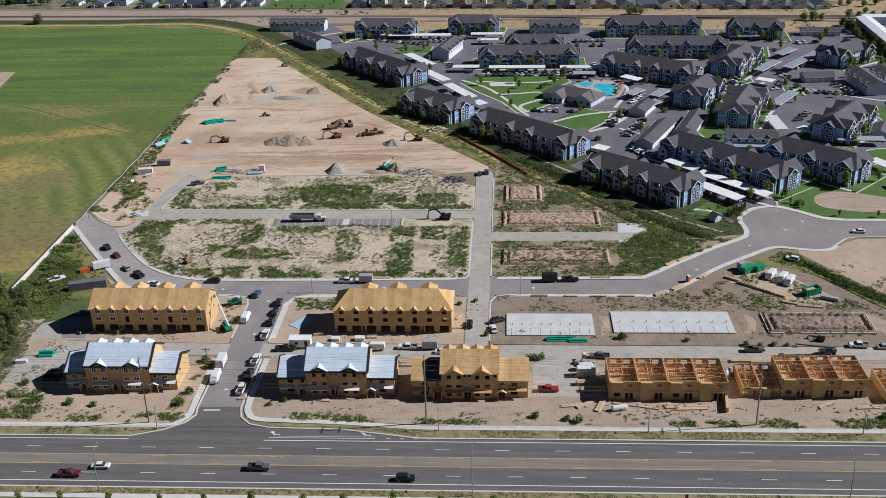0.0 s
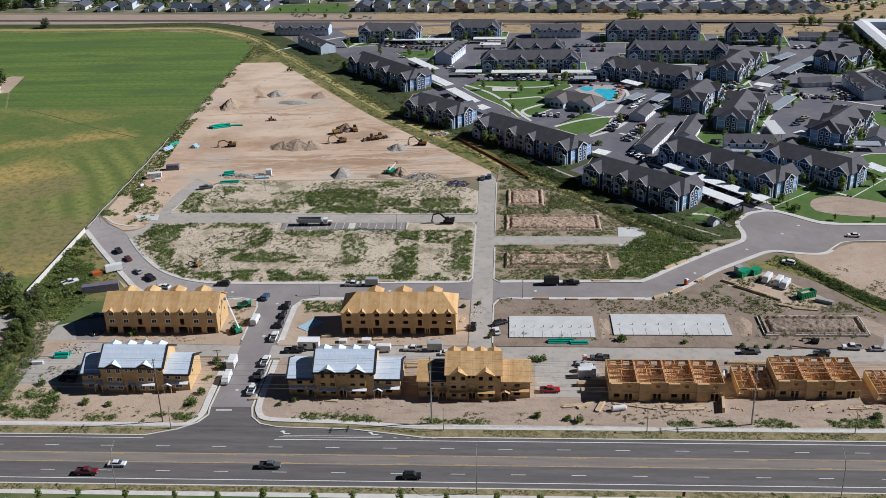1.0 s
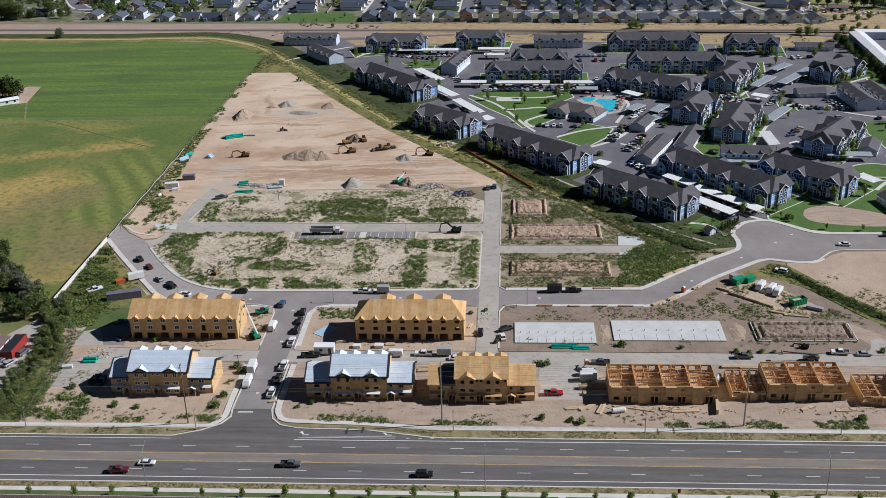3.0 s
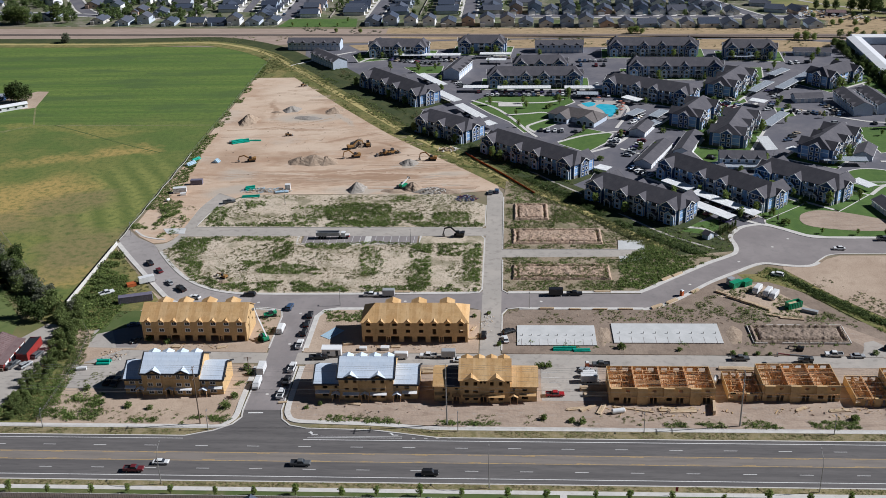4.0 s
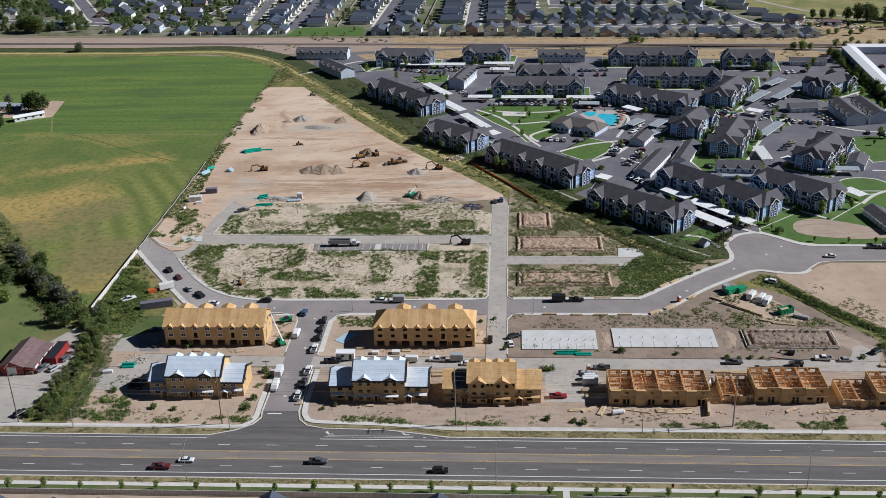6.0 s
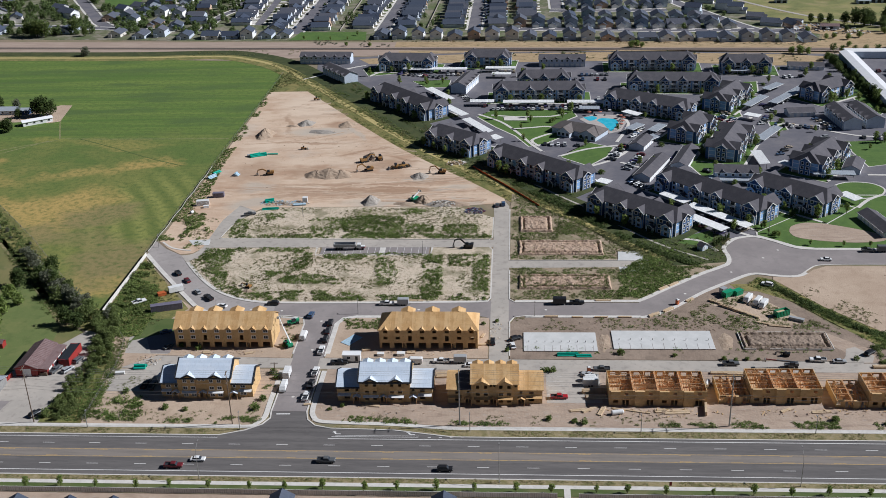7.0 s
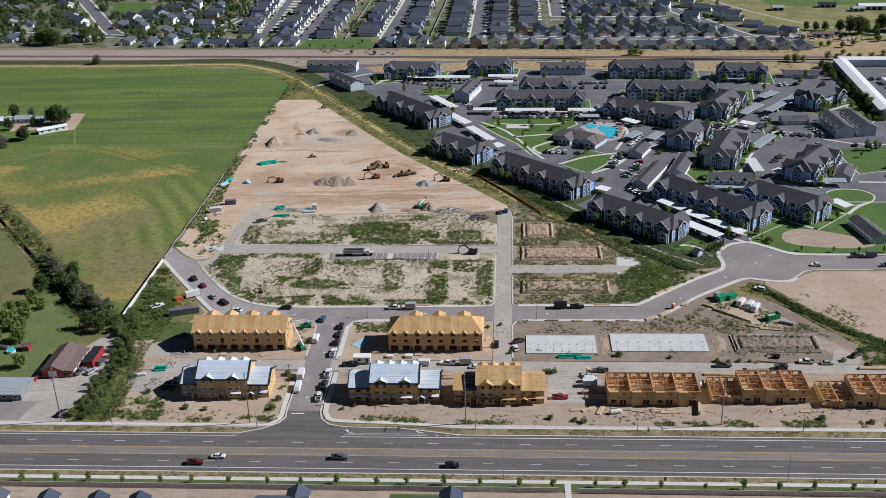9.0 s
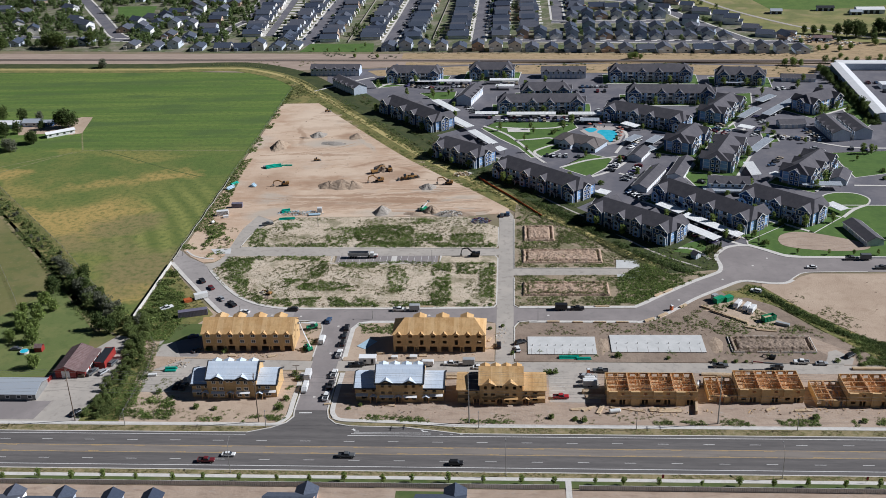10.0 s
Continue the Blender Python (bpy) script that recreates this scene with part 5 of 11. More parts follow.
def apartment(a, b, W=13.4, ext=0.8, label="three storey apartment building with grey shingle roof and blue-grey siding", skirt=4.5, bed=None):
    mx, L = frame_of(a, b)
    L += 2 * ext
    H, R = 7.4, 11.5
    _bed[0] += 1
    lawn_bed(mx, -L / 2 - skirt, L / 2 + skirt, -W / 2 - skirt - 1.5, W / 2 + skirt + 1.5, 0.1 + 0.004 * _bed[0], bed, bed is None)
    th = thing("apartment_building", label, "apartment building", "apartment buildings", mx)
    x0, x1, y0, y1 = -L / 2, L / 2, -W / 2, W / 2
    m = Mesh()
    m.box(x0, x1, y0, y1, 0, H)
    part("wall", m, M_SIDING3, th, "pale blue-grey lap siding")
    m = Mesh()
    m.box(x0 - 0.06, x1 + 0.06, y0 - 0.06, y1 + 0.06, 0, 1.5)
    part("stone_base", m, M_STONE, th, "brown stone veneer base")
    m = Mesh()
    hip_x(m, x0, x1, y0, y1, H - 0.1, R, 0.7, 0.22, 0, 4.5)
    part("roof", m, M_SHINGLE, th)
    m = Mesh()
    for p, q in (((x0 - .6, y0 - .62), (x1 + .6, y0 - .62)), ((x0 - .6, y1 + .62), (x1 + .6, y1 + .62)), ((x0 - .62, y0 - .6), (x0 - .62, y1 + .6)), ((x1 + .62, y0 - .6), (x1 + .62, y1 + .6))):
        m.bar((*p, H - 0.22), (*q, H - 0.22), 0.1, 0.22)
    part("fascia", m, M_WRAP, th, "white roof edge trim")
    if L > 42:
        bays = [(-L / 2 + 4.9, 4.2, 3.0, 1.9), (-0.10 * L, 2.9, 2.3, 1.3), (0.10 * L, 2.9, 2.3, 1.3), (L / 2 - 4.9, 4.2, 3.0, 1.9)]
    elif L > 33:
        bays = [(-L / 2 + 4.6, 3.9, 2.8, 1.9), (0.0, 3.1, 2.4, 1.3), (L / 2 - 4.6, 3.9, 2.8, 1.9)]
    else:
        bays = [(-L / 2 + 4.6, 3.9, 2.8, 1.9), (L / 2 - 4.6, 3.9, 2.8, 1.9)]
    for side in (-1, 1):
        turn = Matrix.Rotation(0 if side < 0 else math.pi, 4, 'Z')
        for i, (c, w, rise, out) in enumerate(bays):
            rg, yf = H + rise, y0 - out
            m = Mesh()
            m.box(c - w, c + w, yf, y0 + 0.1, 0, H)
            gable_end(m, c - w, c + w, yf, H, rg - 0.15, 1.2)
            part("bay", moved(m, turn), M_SIDING, th, "dark navy projecting bay")
            m = Mesh()
            gable_y(m, c - w, c + w, yf - 0.7, y0 + 6.0, H, rg, 0.5, 0.2)
            part("bay_roof", moved(m, turn), M_SHINGLE, th)
            if side > 0:
                continue
            # a lower stepped bay on one half of the gable
            s = -1 if i < len(bays) / 2 else 1
            d, v = c + s * 0.38 * w, 0.56 * w
            m = Mesh()
            m.box(d - v, d + v, yf - 1.1, yf, 0, 4.9)
            gable_end(m, d - v, d + v, yf - 1.1, 4.9, 4.9 + 0.62 * v, 0.9)
            part("stepped_bay", m, M_SIDING3, th, "pale blue-grey stepped bay")
            m = Mesh()
            gable_y(m, d - v, d + v, yf - 1.6, yf, 4.9, 4.9 + 0.68 * v, 0.35, 0.16)
            part("stepped_roof", m, M_SHINGLE, th)
            m = Mesh()
            for q in (-1, 1):
                m.bar((c + q * (w + 0.5), yf - 0.78, H - 0.48), (c, yf - 0.78, rg - 0.08), 0.14, 0.34)
                m.bar((c + q * w, yf - 0.05, 0), (c + q * w, yf - 0.05, H - 0.2), 0.26, 0.26)
                m.bar((d + q * (v + 0.35), yf - 1.66, 4.55), (d, yf - 1.66, 4.82 + 0.68 * v), 0.12, 0.3)
                m.bar((d + q * v, yf - 1.13, 0), (d + q * v, yf - 1.13, 4.8), 0.22, 0.22)
            m.box(c - w, c + w, yf - 0.1, yf, H - 0.3, H - 0.06)
            m.box(d - v, d + v, yf - 1.18, yf - 1.1, 2.5, 2.68)
            part("bay_trim", m, M_WRAP, th, "white gable and corner trim")
            for lev in range(2):
                simple_window(th, d, yf - 1.12, 0.7 + 2.4 * lev, 1.5, 1.4, 0)
                simple_window(th, c - s * 0.6 * w, yf - 0.02, 0.7 + 2.4 * lev, 1.3, 1.4, 0)
            for q in (-0.42, 0.42):
                simple_window(th, c + q * w, yf - 0.02, 5.75, 1.3, 1.3, 0)
        for (ca, wa, _, _), (cb, wb, _, _) in zip(bays, bays[1:]):
            lo, hi = ca + wa, cb - wb
            if side > 0 or hi - lo < 2.4:
                continue
            e, g = (lo + hi) / 2, min(2.2, (hi - lo) / 2 - 0.3)
            for lev in range(3):
                z = 2.4 * lev
                simple_window(th, e, y0 - 0.02, z + 0.25, min(2.6, 1.5 * g), 1.85, 0)
                if hi - lo > 8:
                    simple_window(th, lo + 1.4, y0 - 0.02, z + 0.75, 1.2, 1.4, 0)
                    simple_window(th, hi - 1.4, y0 - 0.02, z + 0.75, 1.2, 1.4, 0)
                if lev:
                    m = Mesh()
                    m.box(e - g, e + g, y0 - 1.5, y0, z - 0.16, z + 0.04)
                    for q in (-1, 1):
                        m.box(e + q * g - 0.13, e + q * g + 0.13, y0 - 1.58, y0 - 1.32, z - 2.4, z + 2.4)
                    for k in range(10):
                        m.box(e - g + k * g / 5, e - g + k * g / 5 + 0.05, y0 - 1.5, y0 - 1.45, z, z + 1.0)
                    m.box(e - g, e + g, y0 - 1.52, y0 - 1.43, z + 1.0, z + 1.08)
                    part("balcony", m, M_WRAP, th, "white balcony with slim rails")
    for e in (-0.22 * L, 0.26 * L):
        m = Mesh()
        gable_y(m, e - 1.7, e + 1.7, y0 - 3.6, y0, 2.7, 3.7, 0.2, 0.14)
        part("porch_roof", m, M_SHINGLE, th)
        m = Mesh()
        for s in (-1, 1):
            m.box(e + s * 1.5 - 0.14, e + s * 1.5 + 0.14, y0 - 3.5, y0 - 3.2, 0, 2.6)
            m.bar((e + s * 1.9, y0 - 3.64, 2.55), (e, y0 - 3.64, 3.6), 0.12, 0.3)
        part("porch_frame", m, M_WRAP, th, "white porch posts and gable trim")
    for s in (-1, 1):
        m = Mesh()
        for y in (y0 - 0.02, y1 + 0.02):
            m.box(s * L / 2 - 0.16, s * L / 2 + 0.16, y - 0.15, y + 0.15, 0, H - 0.2)
        for y in (-2.85, 2.85):
            m.box(s * (L / 2 + 0.9) - 0.12, s * (L / 2 + 0.9) + 0.12, y - 0.12, y + 0.12, 0, H)
            m.bar((s * (L / 2 + 1.46), y * 1.15, H - 0.25), (s * (L / 2 + 1.46), 0, H + 1.95), 0.14, 0.34)
        for z in (2.65, 5.05):
            m.box(s * L / 2 - 0.06, s * L / 2 + 0.06, y0, y1, z, z + 0.2)
        part("end_trim", m, M_WRAP, th, "white corner and gable trim")
        m = Mesh()
        gable_end(m, -2.8, 2.8, 0, H, H + 1.9, 1.0)
        m.box(-2.8, 2.8, 0, 1.0, 0, H)
        end = Matrix.Translation((s * (L / 2 + 0.9), 0, 0)) @ Matrix.Rotation(s * math.pi / 2, 4, 'Z')
        part("end_bay", moved(m, end), M_SIDING, th, "dark blue-grey projecting bay")
        m = Mesh()
        gable_y(m, -2.8, 2.8, -0.5, 5.0, H, H + 2.0, 0.45, 0.2)
        part("end_bay_roof", moved(m, end), M_SHINGLE, th)
        for lev in range(3):
            for dx in (-1.3, 1.3):
                p = end @ Vector((dx, -0.02, 0))
                simple_window(th, p.x, p.y, 0.85 + 2.4 * lev, 1.2, 1.25, s * 90)
    return th


def garage_house(a, b, storeys, W, label, ext=1.5):
    """A long garage building with a row of white doors, with or without flats above."""
    mx, L = frame_of(a, b)
    L += 2 * ext
    H, R = (5.6, 8.0) if storeys == 2 else (2.9, 4.8)
    th = thing("garage_building", label, "garage building", "garage buildings", mx)
    x0, x1, y0, y1 = -L / 2, L / 2, -W / 2, W / 2
    m = Mesh()
    m.box(x0, x1, y0, y1, 0, H)
    for x in (x0, x1 - 0.2):
        m.solid([(x, y0, H), (x, y1, H), (x, 0, R - .2)][::-1], [(x + .2, y0, H), (x + .2, y1, H), (x + .2, 0, R - .2)][::-1])
    part("wall", m, M_SIDING2, th)
    m = Mesh()
    gable_x(m, x0, x1, y0, y1, H, R, 0.45, 0.2)
    part("roof", m, M_SHINGLE, th)
    m = Mesh()
    m.bar((x0 - .5, y0 - .5, H - 0.3), (x1 + .5, y0 - .5, H - 0.3), 0.1, 0.25)
    m.bar((x0 - .5, y1 + .5, H - 0.3), (x1 + .5, y1 + .5, H - 0.3), 0.1, 0.25)
    part("fascia", m, M_WRAP, th, "white roof edge trim")
    n = max(3, int(L / 3.4))
    for i in range(n):
        c = x0 + L * (i + 0.5) / n
        m = Mesh()
        m.box(c - 1.2, c + 1.2, y0 - 0.06, y0, 0, 2.2)
        for k in range(1, 4):
            m.box(c - 1.2, c + 1.2, y0 - 0.08, y0 - 0.06, k * 0.55 - 0.03, k * 0.55)
        part("garage_door", m, M_WRAP, th, "white panelled garage door")
        if storeys == 2:
            simple_window(th, c, y0 - 0.01, 3.6, 1.2, 1.2, 0)
    if storeys == 2:
        for i in range(max(2, n // 2)):
            c = x0 + L * (i + 0.5) / max(2, n // 2)
            m = Mesh()
            gable_y(m, c - 1.5, c + 1.5, y0 - 0.6, y0 + 2.6, H, H + 1.1, 0.2, 0.15)
            gable_end(m, c - 1.5, c + 1.5, y0 - 0.3, H - .2, H + .95, 0.2)
            part("dormer_gable", m, M_SHINGLE, th)
    return th


def carport(a, b, width, white, label, turn=0):
    mx, L = frame_of(a, b)
    th = thing("carport", label, "carport", "carports", mx)
    m = Mesh()
    w = width / 2
    slope(m, [(-L / 2, -w, 2.85), (L / 2, -w, 2.85), (L / 2, w, 3.1), (-L / 2, w, 3.1)], 0.14)
    k = max(3, int(L / 0.9))
    for i in range(k + 1):
        x = -L / 2 + L * i / k
        m.bar((x, -w, 2.88), (x, w, 3.13), 0.05, 0.05)
    part("roof", m, M_CARPORT if white else M_CARPORT2, th)
    m = Mesh()
    m.box(-L / 2, L / 2, -w - 0.05, -w, 2.6, 2.9)
    m.box(-L / 2, L / 2, w, w + 0.05, 2.85, 3.12)
    part("fascia", m, M_CARPORT, th)
    n = max(2, round(L / 5.5) + 1)
    for i in range(n):
        x = -L / 2 + 0.4 + (L - 0.8) * i / (n - 1)
        m = Mesh()
        m.box(x - 0.08, x + 0.08, w * 0.35 - 0.08, w * 0.35 + 0.08, 0, 2.8)
        m.bar((x, -w, 2.68), (x, w, 2.85), 0.1, 0.14)
        part("post", m, M_STEEL, th)
    return th


APTS = [((-97.3, 468.6), (-59, 464.6)), ((-88.1, 391.1), (-49.2, 344.9)), ((-35.5, 475), (-5.5, 472)), ((66.7, 461.2), (123.6, 457.5)), ((2.1, 414.9), (33.9, 414.5)), ((-13.6, 387.2), (41.7, 385.7)),
        ((58.8, 370.1), (103.8, 340.5)), ((-47, 300.3), (-20.5, 278)), ((-9.8, 264.5), (33, 223.7)), ((74.2, 406.4), (130.1, 402.4)), ((141.9, 449.7), (173.2, 446.5)),
        ((140.4, 386), (121, 354)), ((206.4, 392), (183, 374)), ((106.8, 321), (92.2, 296)), ((123.4, 300), (108.5, 264)), ((168.2, 270.6), (147, 242)), ((38.7, 199.6), (73.9, 168.1)), ((75.0, 226.0), (114.5, 181.0)), ((117.4, 217.2), (145.8, 190.2))]
for _i, (_a, _b) in enumerate(APTS):
    # beds beside the ditch take the grass with shade in its colour
    apartment(_a, _b, bed=M_ROUGHSHADE if _i in (1, 7, 8, 16) else None)
for _a, _b in (((-158.6, 489.5), (-123.6, 487)), ((17.8, 471.5), (47.6, 469.8)), ((101.4, 236.3), (119.4, 234.6)), ((-133.3, 455.9), (-115.4, 431.3)), ((-31.6, 426.6), (-38.3, 400.8)), ((189.2, 343.7), (191.4, 315)), ((202.5, 345.5), (205, 318))):
    garage_house(_a, _b, 2, 10.5, "two storey garage building with flats above and white doors")
for _a, _b in (((189.2, 452.4), (209.4, 449.9)), ((162.7, 343.6), (175.6, 344.6)), ((94.4, 277.4), (84.5, 251)), ((76.6, 263.1), (63.5, 234.5)), ((175.8, 255), (170.5, 243)), ((160.7, 183), (164.4, 162.5)), ((66, 283), (72, 296))):
    garage_house(_a, _b, 1, 8.5, "single storey garage block with white doors")


M_CLUBROOF = surface("brown_shingles", (0.135, 0.118, 0.112), [((0.175, 0.155, 0.148), 0.3, .42, .62, .7), ((0.085, 0.075, 0.075), 1.2, .5, .7, .6)], 0.92, 0.01, 8)


def clubhouse():
    th = thing("clubhouse", "single storey clubhouse with dark shingle gables beside the pool", "clubhouse", "", frame_of((21.9, 321.8), (50.4, 304.9))[0])
    m = Mesh()
    m.box(-15, 15, -6, 6, 0, 3.2)
    m.box(-9, -1, -11, -6, 0, 3.2)
    m.box(4, 15, -10, -6, 0, 3.2)
    part("wall", m, M_SIDING2, th)
    m = Mesh()
    hip_x(m, -15, 15, -6, 6, 3.1, 6.4, 0.7, 0.2, 0, 6)
    part("roof", m, M_CLUBROOF, th)
    for a, b, y in ((-9, -1, -11), (4, 15, -10)):
        m = Mesh()
        gable_y(m, a, b, y - 0.5, 0, 3.2, 6.0, 0.6, 0.2)
        part("gable_roof", m, M_CLUBROOF, th)
        m = Mesh()
        gable_end(m, a, b, y, 3.2, 5.8, 0.25)
        part("gable_wall", m, M_SIDING2, th)
        for k in range(3):
            simple_window(th, a + (b - a) * (k + 0.5) / 3, y - 0.02, 0.8, 1.6, 1.7, 0)


clubhouse()
for _a, _b, _w in (((-80.8, 455.3), (-35, 453), 1), ((-21.9, 455), (-0.8, 454), 1), ((-17.3, 439), (-3.9, 438), 1), ((-29.9, 372), (-14.5, 371.4), 1), ((-8.9, 370), (23.3, 369), 1), ((31.5, 368.4), (57.5, 367.4), 1), ((38.4, 355), (50.7, 354.2), 0),
                   ((61.9, 365.5), (70.8, 360.2), 1), ((73.3, 355.3), (82.3, 349), 1), ((65.2, 347.3), (73.5, 338.8), 1), ((-58.7, 403.8), (-42.1, 376.4), 1), ((-44.8, 362.7), (-31.8, 341.8), 1), ((-31.1, 334.9), (-16.3, 308.1), 1), ((-14.9, 301.9), (-10.4, 295.6), 1),
                   ((64.1, 310.7), (72.2, 321.1), 0), ((70.2, 290.1), (79, 299.8), 0), ((76.8, 307.1), (84.7, 319.5), 0), ((40.5, 228.6), (46, 224.5), 1), ((70.6, 210.2), (80.7, 197.6), 1), ((81.3, 194.8), (103.9, 167.7), 1), ((78.5, 181.7), (92.4, 164.1), 1),
                   ((158.9, 390.5), (171.5, 404.8), 0), ((156.8, 360.2), (187.9, 401.2), 0), ((139.8, 354.9), (155.4, 376.4), 0), ((136, 338.5), (143.5, 333), 1), ((134, 290.1), (149.2, 313), 0), ((127.9, 271.2), (128.4, 250), 1), ((137.5, 254), (143, 245.5), 1), ((149.4, 237), (170, 235.5), 0), ((156, 208.7), (161.3, 199.2), 1),
                   ((141, 440), (160, 438.5), 0), ((96, 229.5), (124, 227.5), 0)):
    carport(_a, _b, 5.6, _w, "long white metal carport roof on steel posts" if _w else "grey metal carport roof on steel posts")

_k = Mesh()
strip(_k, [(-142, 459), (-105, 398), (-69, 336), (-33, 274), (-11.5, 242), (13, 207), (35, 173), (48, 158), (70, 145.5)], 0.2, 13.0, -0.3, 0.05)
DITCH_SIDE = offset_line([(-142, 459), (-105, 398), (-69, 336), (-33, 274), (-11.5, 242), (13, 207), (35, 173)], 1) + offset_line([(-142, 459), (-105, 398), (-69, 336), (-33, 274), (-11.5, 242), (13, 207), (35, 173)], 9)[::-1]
# rough grass with the apartments' shade painted into its tone
setting("ditch_side_lawn", _k, M_ROUGHSHADE, "rough grass between the ditch and the apartments, darkened for building shade", "lawn")
patch("corner_lawn", [(49, 158), (53, 147.4), (57, 138.5), (66, 132.6), (80, 131.6), (88, 135), (90.2, 150), (95, 160), (88, 166), (76, 161)], 0.06, M_ROUGHSHADE, "rough grass corner beside the turning circle", "lawn")
patch("north_lawn", [(-118, 496), (-108, 480), (60, 480), (130, 470), (180, 460), (212, 460), (222, 484), (198, 491), (80, 507), (-45, 506)], 0.03, M_DRYGRASS, "rough dry grass strip behind the apartments", "lawn")
# lawns, paths and pool
LAWNS = (
        [(-25, 347), (-15.4, 361.5), (34, 359.5), (36.5, 346), (24.5, 331), (28, 309), (15.4, 294), (6, 289.5), (-1.7, 309), (-13, 325.5)],
        [(22.5, 271.9), (40.3, 296), (53.6, 286.5), (48.6, 271.4), (37.6, 256.5)],
        [(107, 168), (113, 180), (119, 199), (138, 213), (400, 205), (400, 143.4), (153, 149.2), (128.5, 149.6), (120.6, 151.8), (113, 158.6), (106.5, 163.8)],
        [(89, 262.9), (98.4, 276.3), (105.5, 258.1), (110.9, 249.4), (94.8, 238)], [(117.1, 360.2), (135.3, 359.4), (135.1, 341.9), (112.9, 328)], [(143.1, 417.5), (160, 420), (155, 392), (143, 380)],
        [(212, 407), (229, 427), (229, 360), (214.1, 339), (210, 360)], [(179.2, 293), (215, 296), (215, 262), (182, 252)], [(-111.8, 468), (-84.2, 470), (-84, 452), (-104.6, 446)], [(-72.1, 431.3), (-45.5, 434), (-46, 415), (-61.1, 413.6)],
        smooth_line([(155.6, 218), (158, 226), (166.1, 230), (176, 228), (180, 220), (175, 211), (165.2, 207.5), (157, 210.5), (155.6, 218)], 4)[:-1], [(146.8, 311), (155.6, 315), (156, 331), (147.7, 331)])
for _i, _r in enumerate(LAWNS):
    patch("lawn", _r, 0.06 + 0.002 * _i, M_LAWN, "bright green mown lawn with paths", "lawn")
    _q = Mesh()
    strip(_q, list(_r) + list(_r[:2]), -0.5, 0.4, -0.3, 0.088)
    setting("lawn_kerb", _q, M_CONC, "pale concrete kerb round a lawn", "kerb")
patch("ball_field_dirt", smooth_line([(121.6, 168), (124, 174), (131, 178), (140, 176.5), (152, 170.5), (162, 163), (160, 157.5), (150, 155.5), (138, 156.5), (127, 159.5), (122.4, 163), (121.6, 168)], 4)[:-1], 0.12, M_SITE2, "bare brown infield dirt on the lawn", "ground")
patch("pool_deck", [(37.2, 339.9), (47.3, 350), (61.7, 346.5), (65.5, 334), (60, 316), (53, 311.5), (49.5, 319.5), (43, 328)], 0.14, surface("pool_paving", (0.40, 0.36, 0.335), [((0.47, 0.43, 0.40), 0.3, .45, .6, .7), ((0.30, 0.26, 0.24), 0.8, .55, .7, .6)], 0.9), "pinkish grey concrete pool deck", "pavement")


def pool(ring, label):
    m = Mesh()
    m.prism(smooth_line(ring + ring[:1], 4)[:-1], 0.05, 0.17)
    return tagged(part("swimming_pool", m, M_WATER), label, "swimming pool")


pool([(40.1, 343.3), (46.2, 345.3), (48.2, 340.7), (43.5, 336)], "small turquoise swimming pool in a concrete deck")
pool([(47.8, 336.2), (50.5, 341), (58.8, 338.6), (60, 330.2), (57.5, 322.7), (54.6, 315.8), (52.4, 322.8), (51, 329.4)], "large curved turquoise swimming pool in a concrete deck")


M_PARASOL = surface("parasol_cloth", (0.36, 0.13, 0.09), [((0.26, 0.09, 0.07), 0.8, .45, .65, .7)], 0.85)


def parasol(x, y):
    th = thing("pool_parasol", "open rust red parasol on the pool deck", "parasol", "pool parasols", pose(x, y, 0.14))
    m = Mesh()
    m.tube((0, 0, 0), (0, 0, 2.5), 0.04, 0.03, 6)
    m.tube((0, 0, 0), (0, 0, 0.1), 0.3, 0.26, 10)
    part("pole", m, M_STEEL, th)
    m = Mesh()
    m.tube((0, 0, 2.15), (0, 0, 2.65), 1.4, 0.05, 8)
    part("canopy", m, M_PARASOL, th)


def sun_lounger(x, y, turn):
    th = thing("sun_lounger", "dark sun lounger on the pool deck", "sun lounger", "pool sun loungers", pose(x, y, 0.14, 0, 0, turn))
    m = Mesh()
    m.box(-0.35, 0.35, -1.0, 0.35, 0.3, 0.4)
    part("seat", m, M_BLACK, th)
    m = Mesh()
    m.bar((0, 0.35, 0.36), (0, 0.95, 0.8), 0.7, 0.08)
    part("backrest", m, M_BLACK, th)
    for px, py in ((-0.3, -0.9), (0.3, -0.9), (-0.3, 0.3), (0.3, 0.3)):
        m = Mesh()
        m.box(px - 0.03, px + 0.03, py - 0.03, py + 0.03, 0, 0.3)
        part("leg", m, M_STEEL, th)


for _c in ((62.2, 340), (63.4, 335.6), (62.4, 329.6), (61, 323.4), (44, 347.4), (50.4, 347.4)):
    parasol(*_c)
for _c in ((61.4, 341.6, 280), (62.2, 337.8, 280), (62.2, 332.6, 270), (61.6, 327, 265), (59.6, 320.4, 255), (47.2, 348, 0), (53.4, 346.8, 0)):
    sun_lounger(*_c)

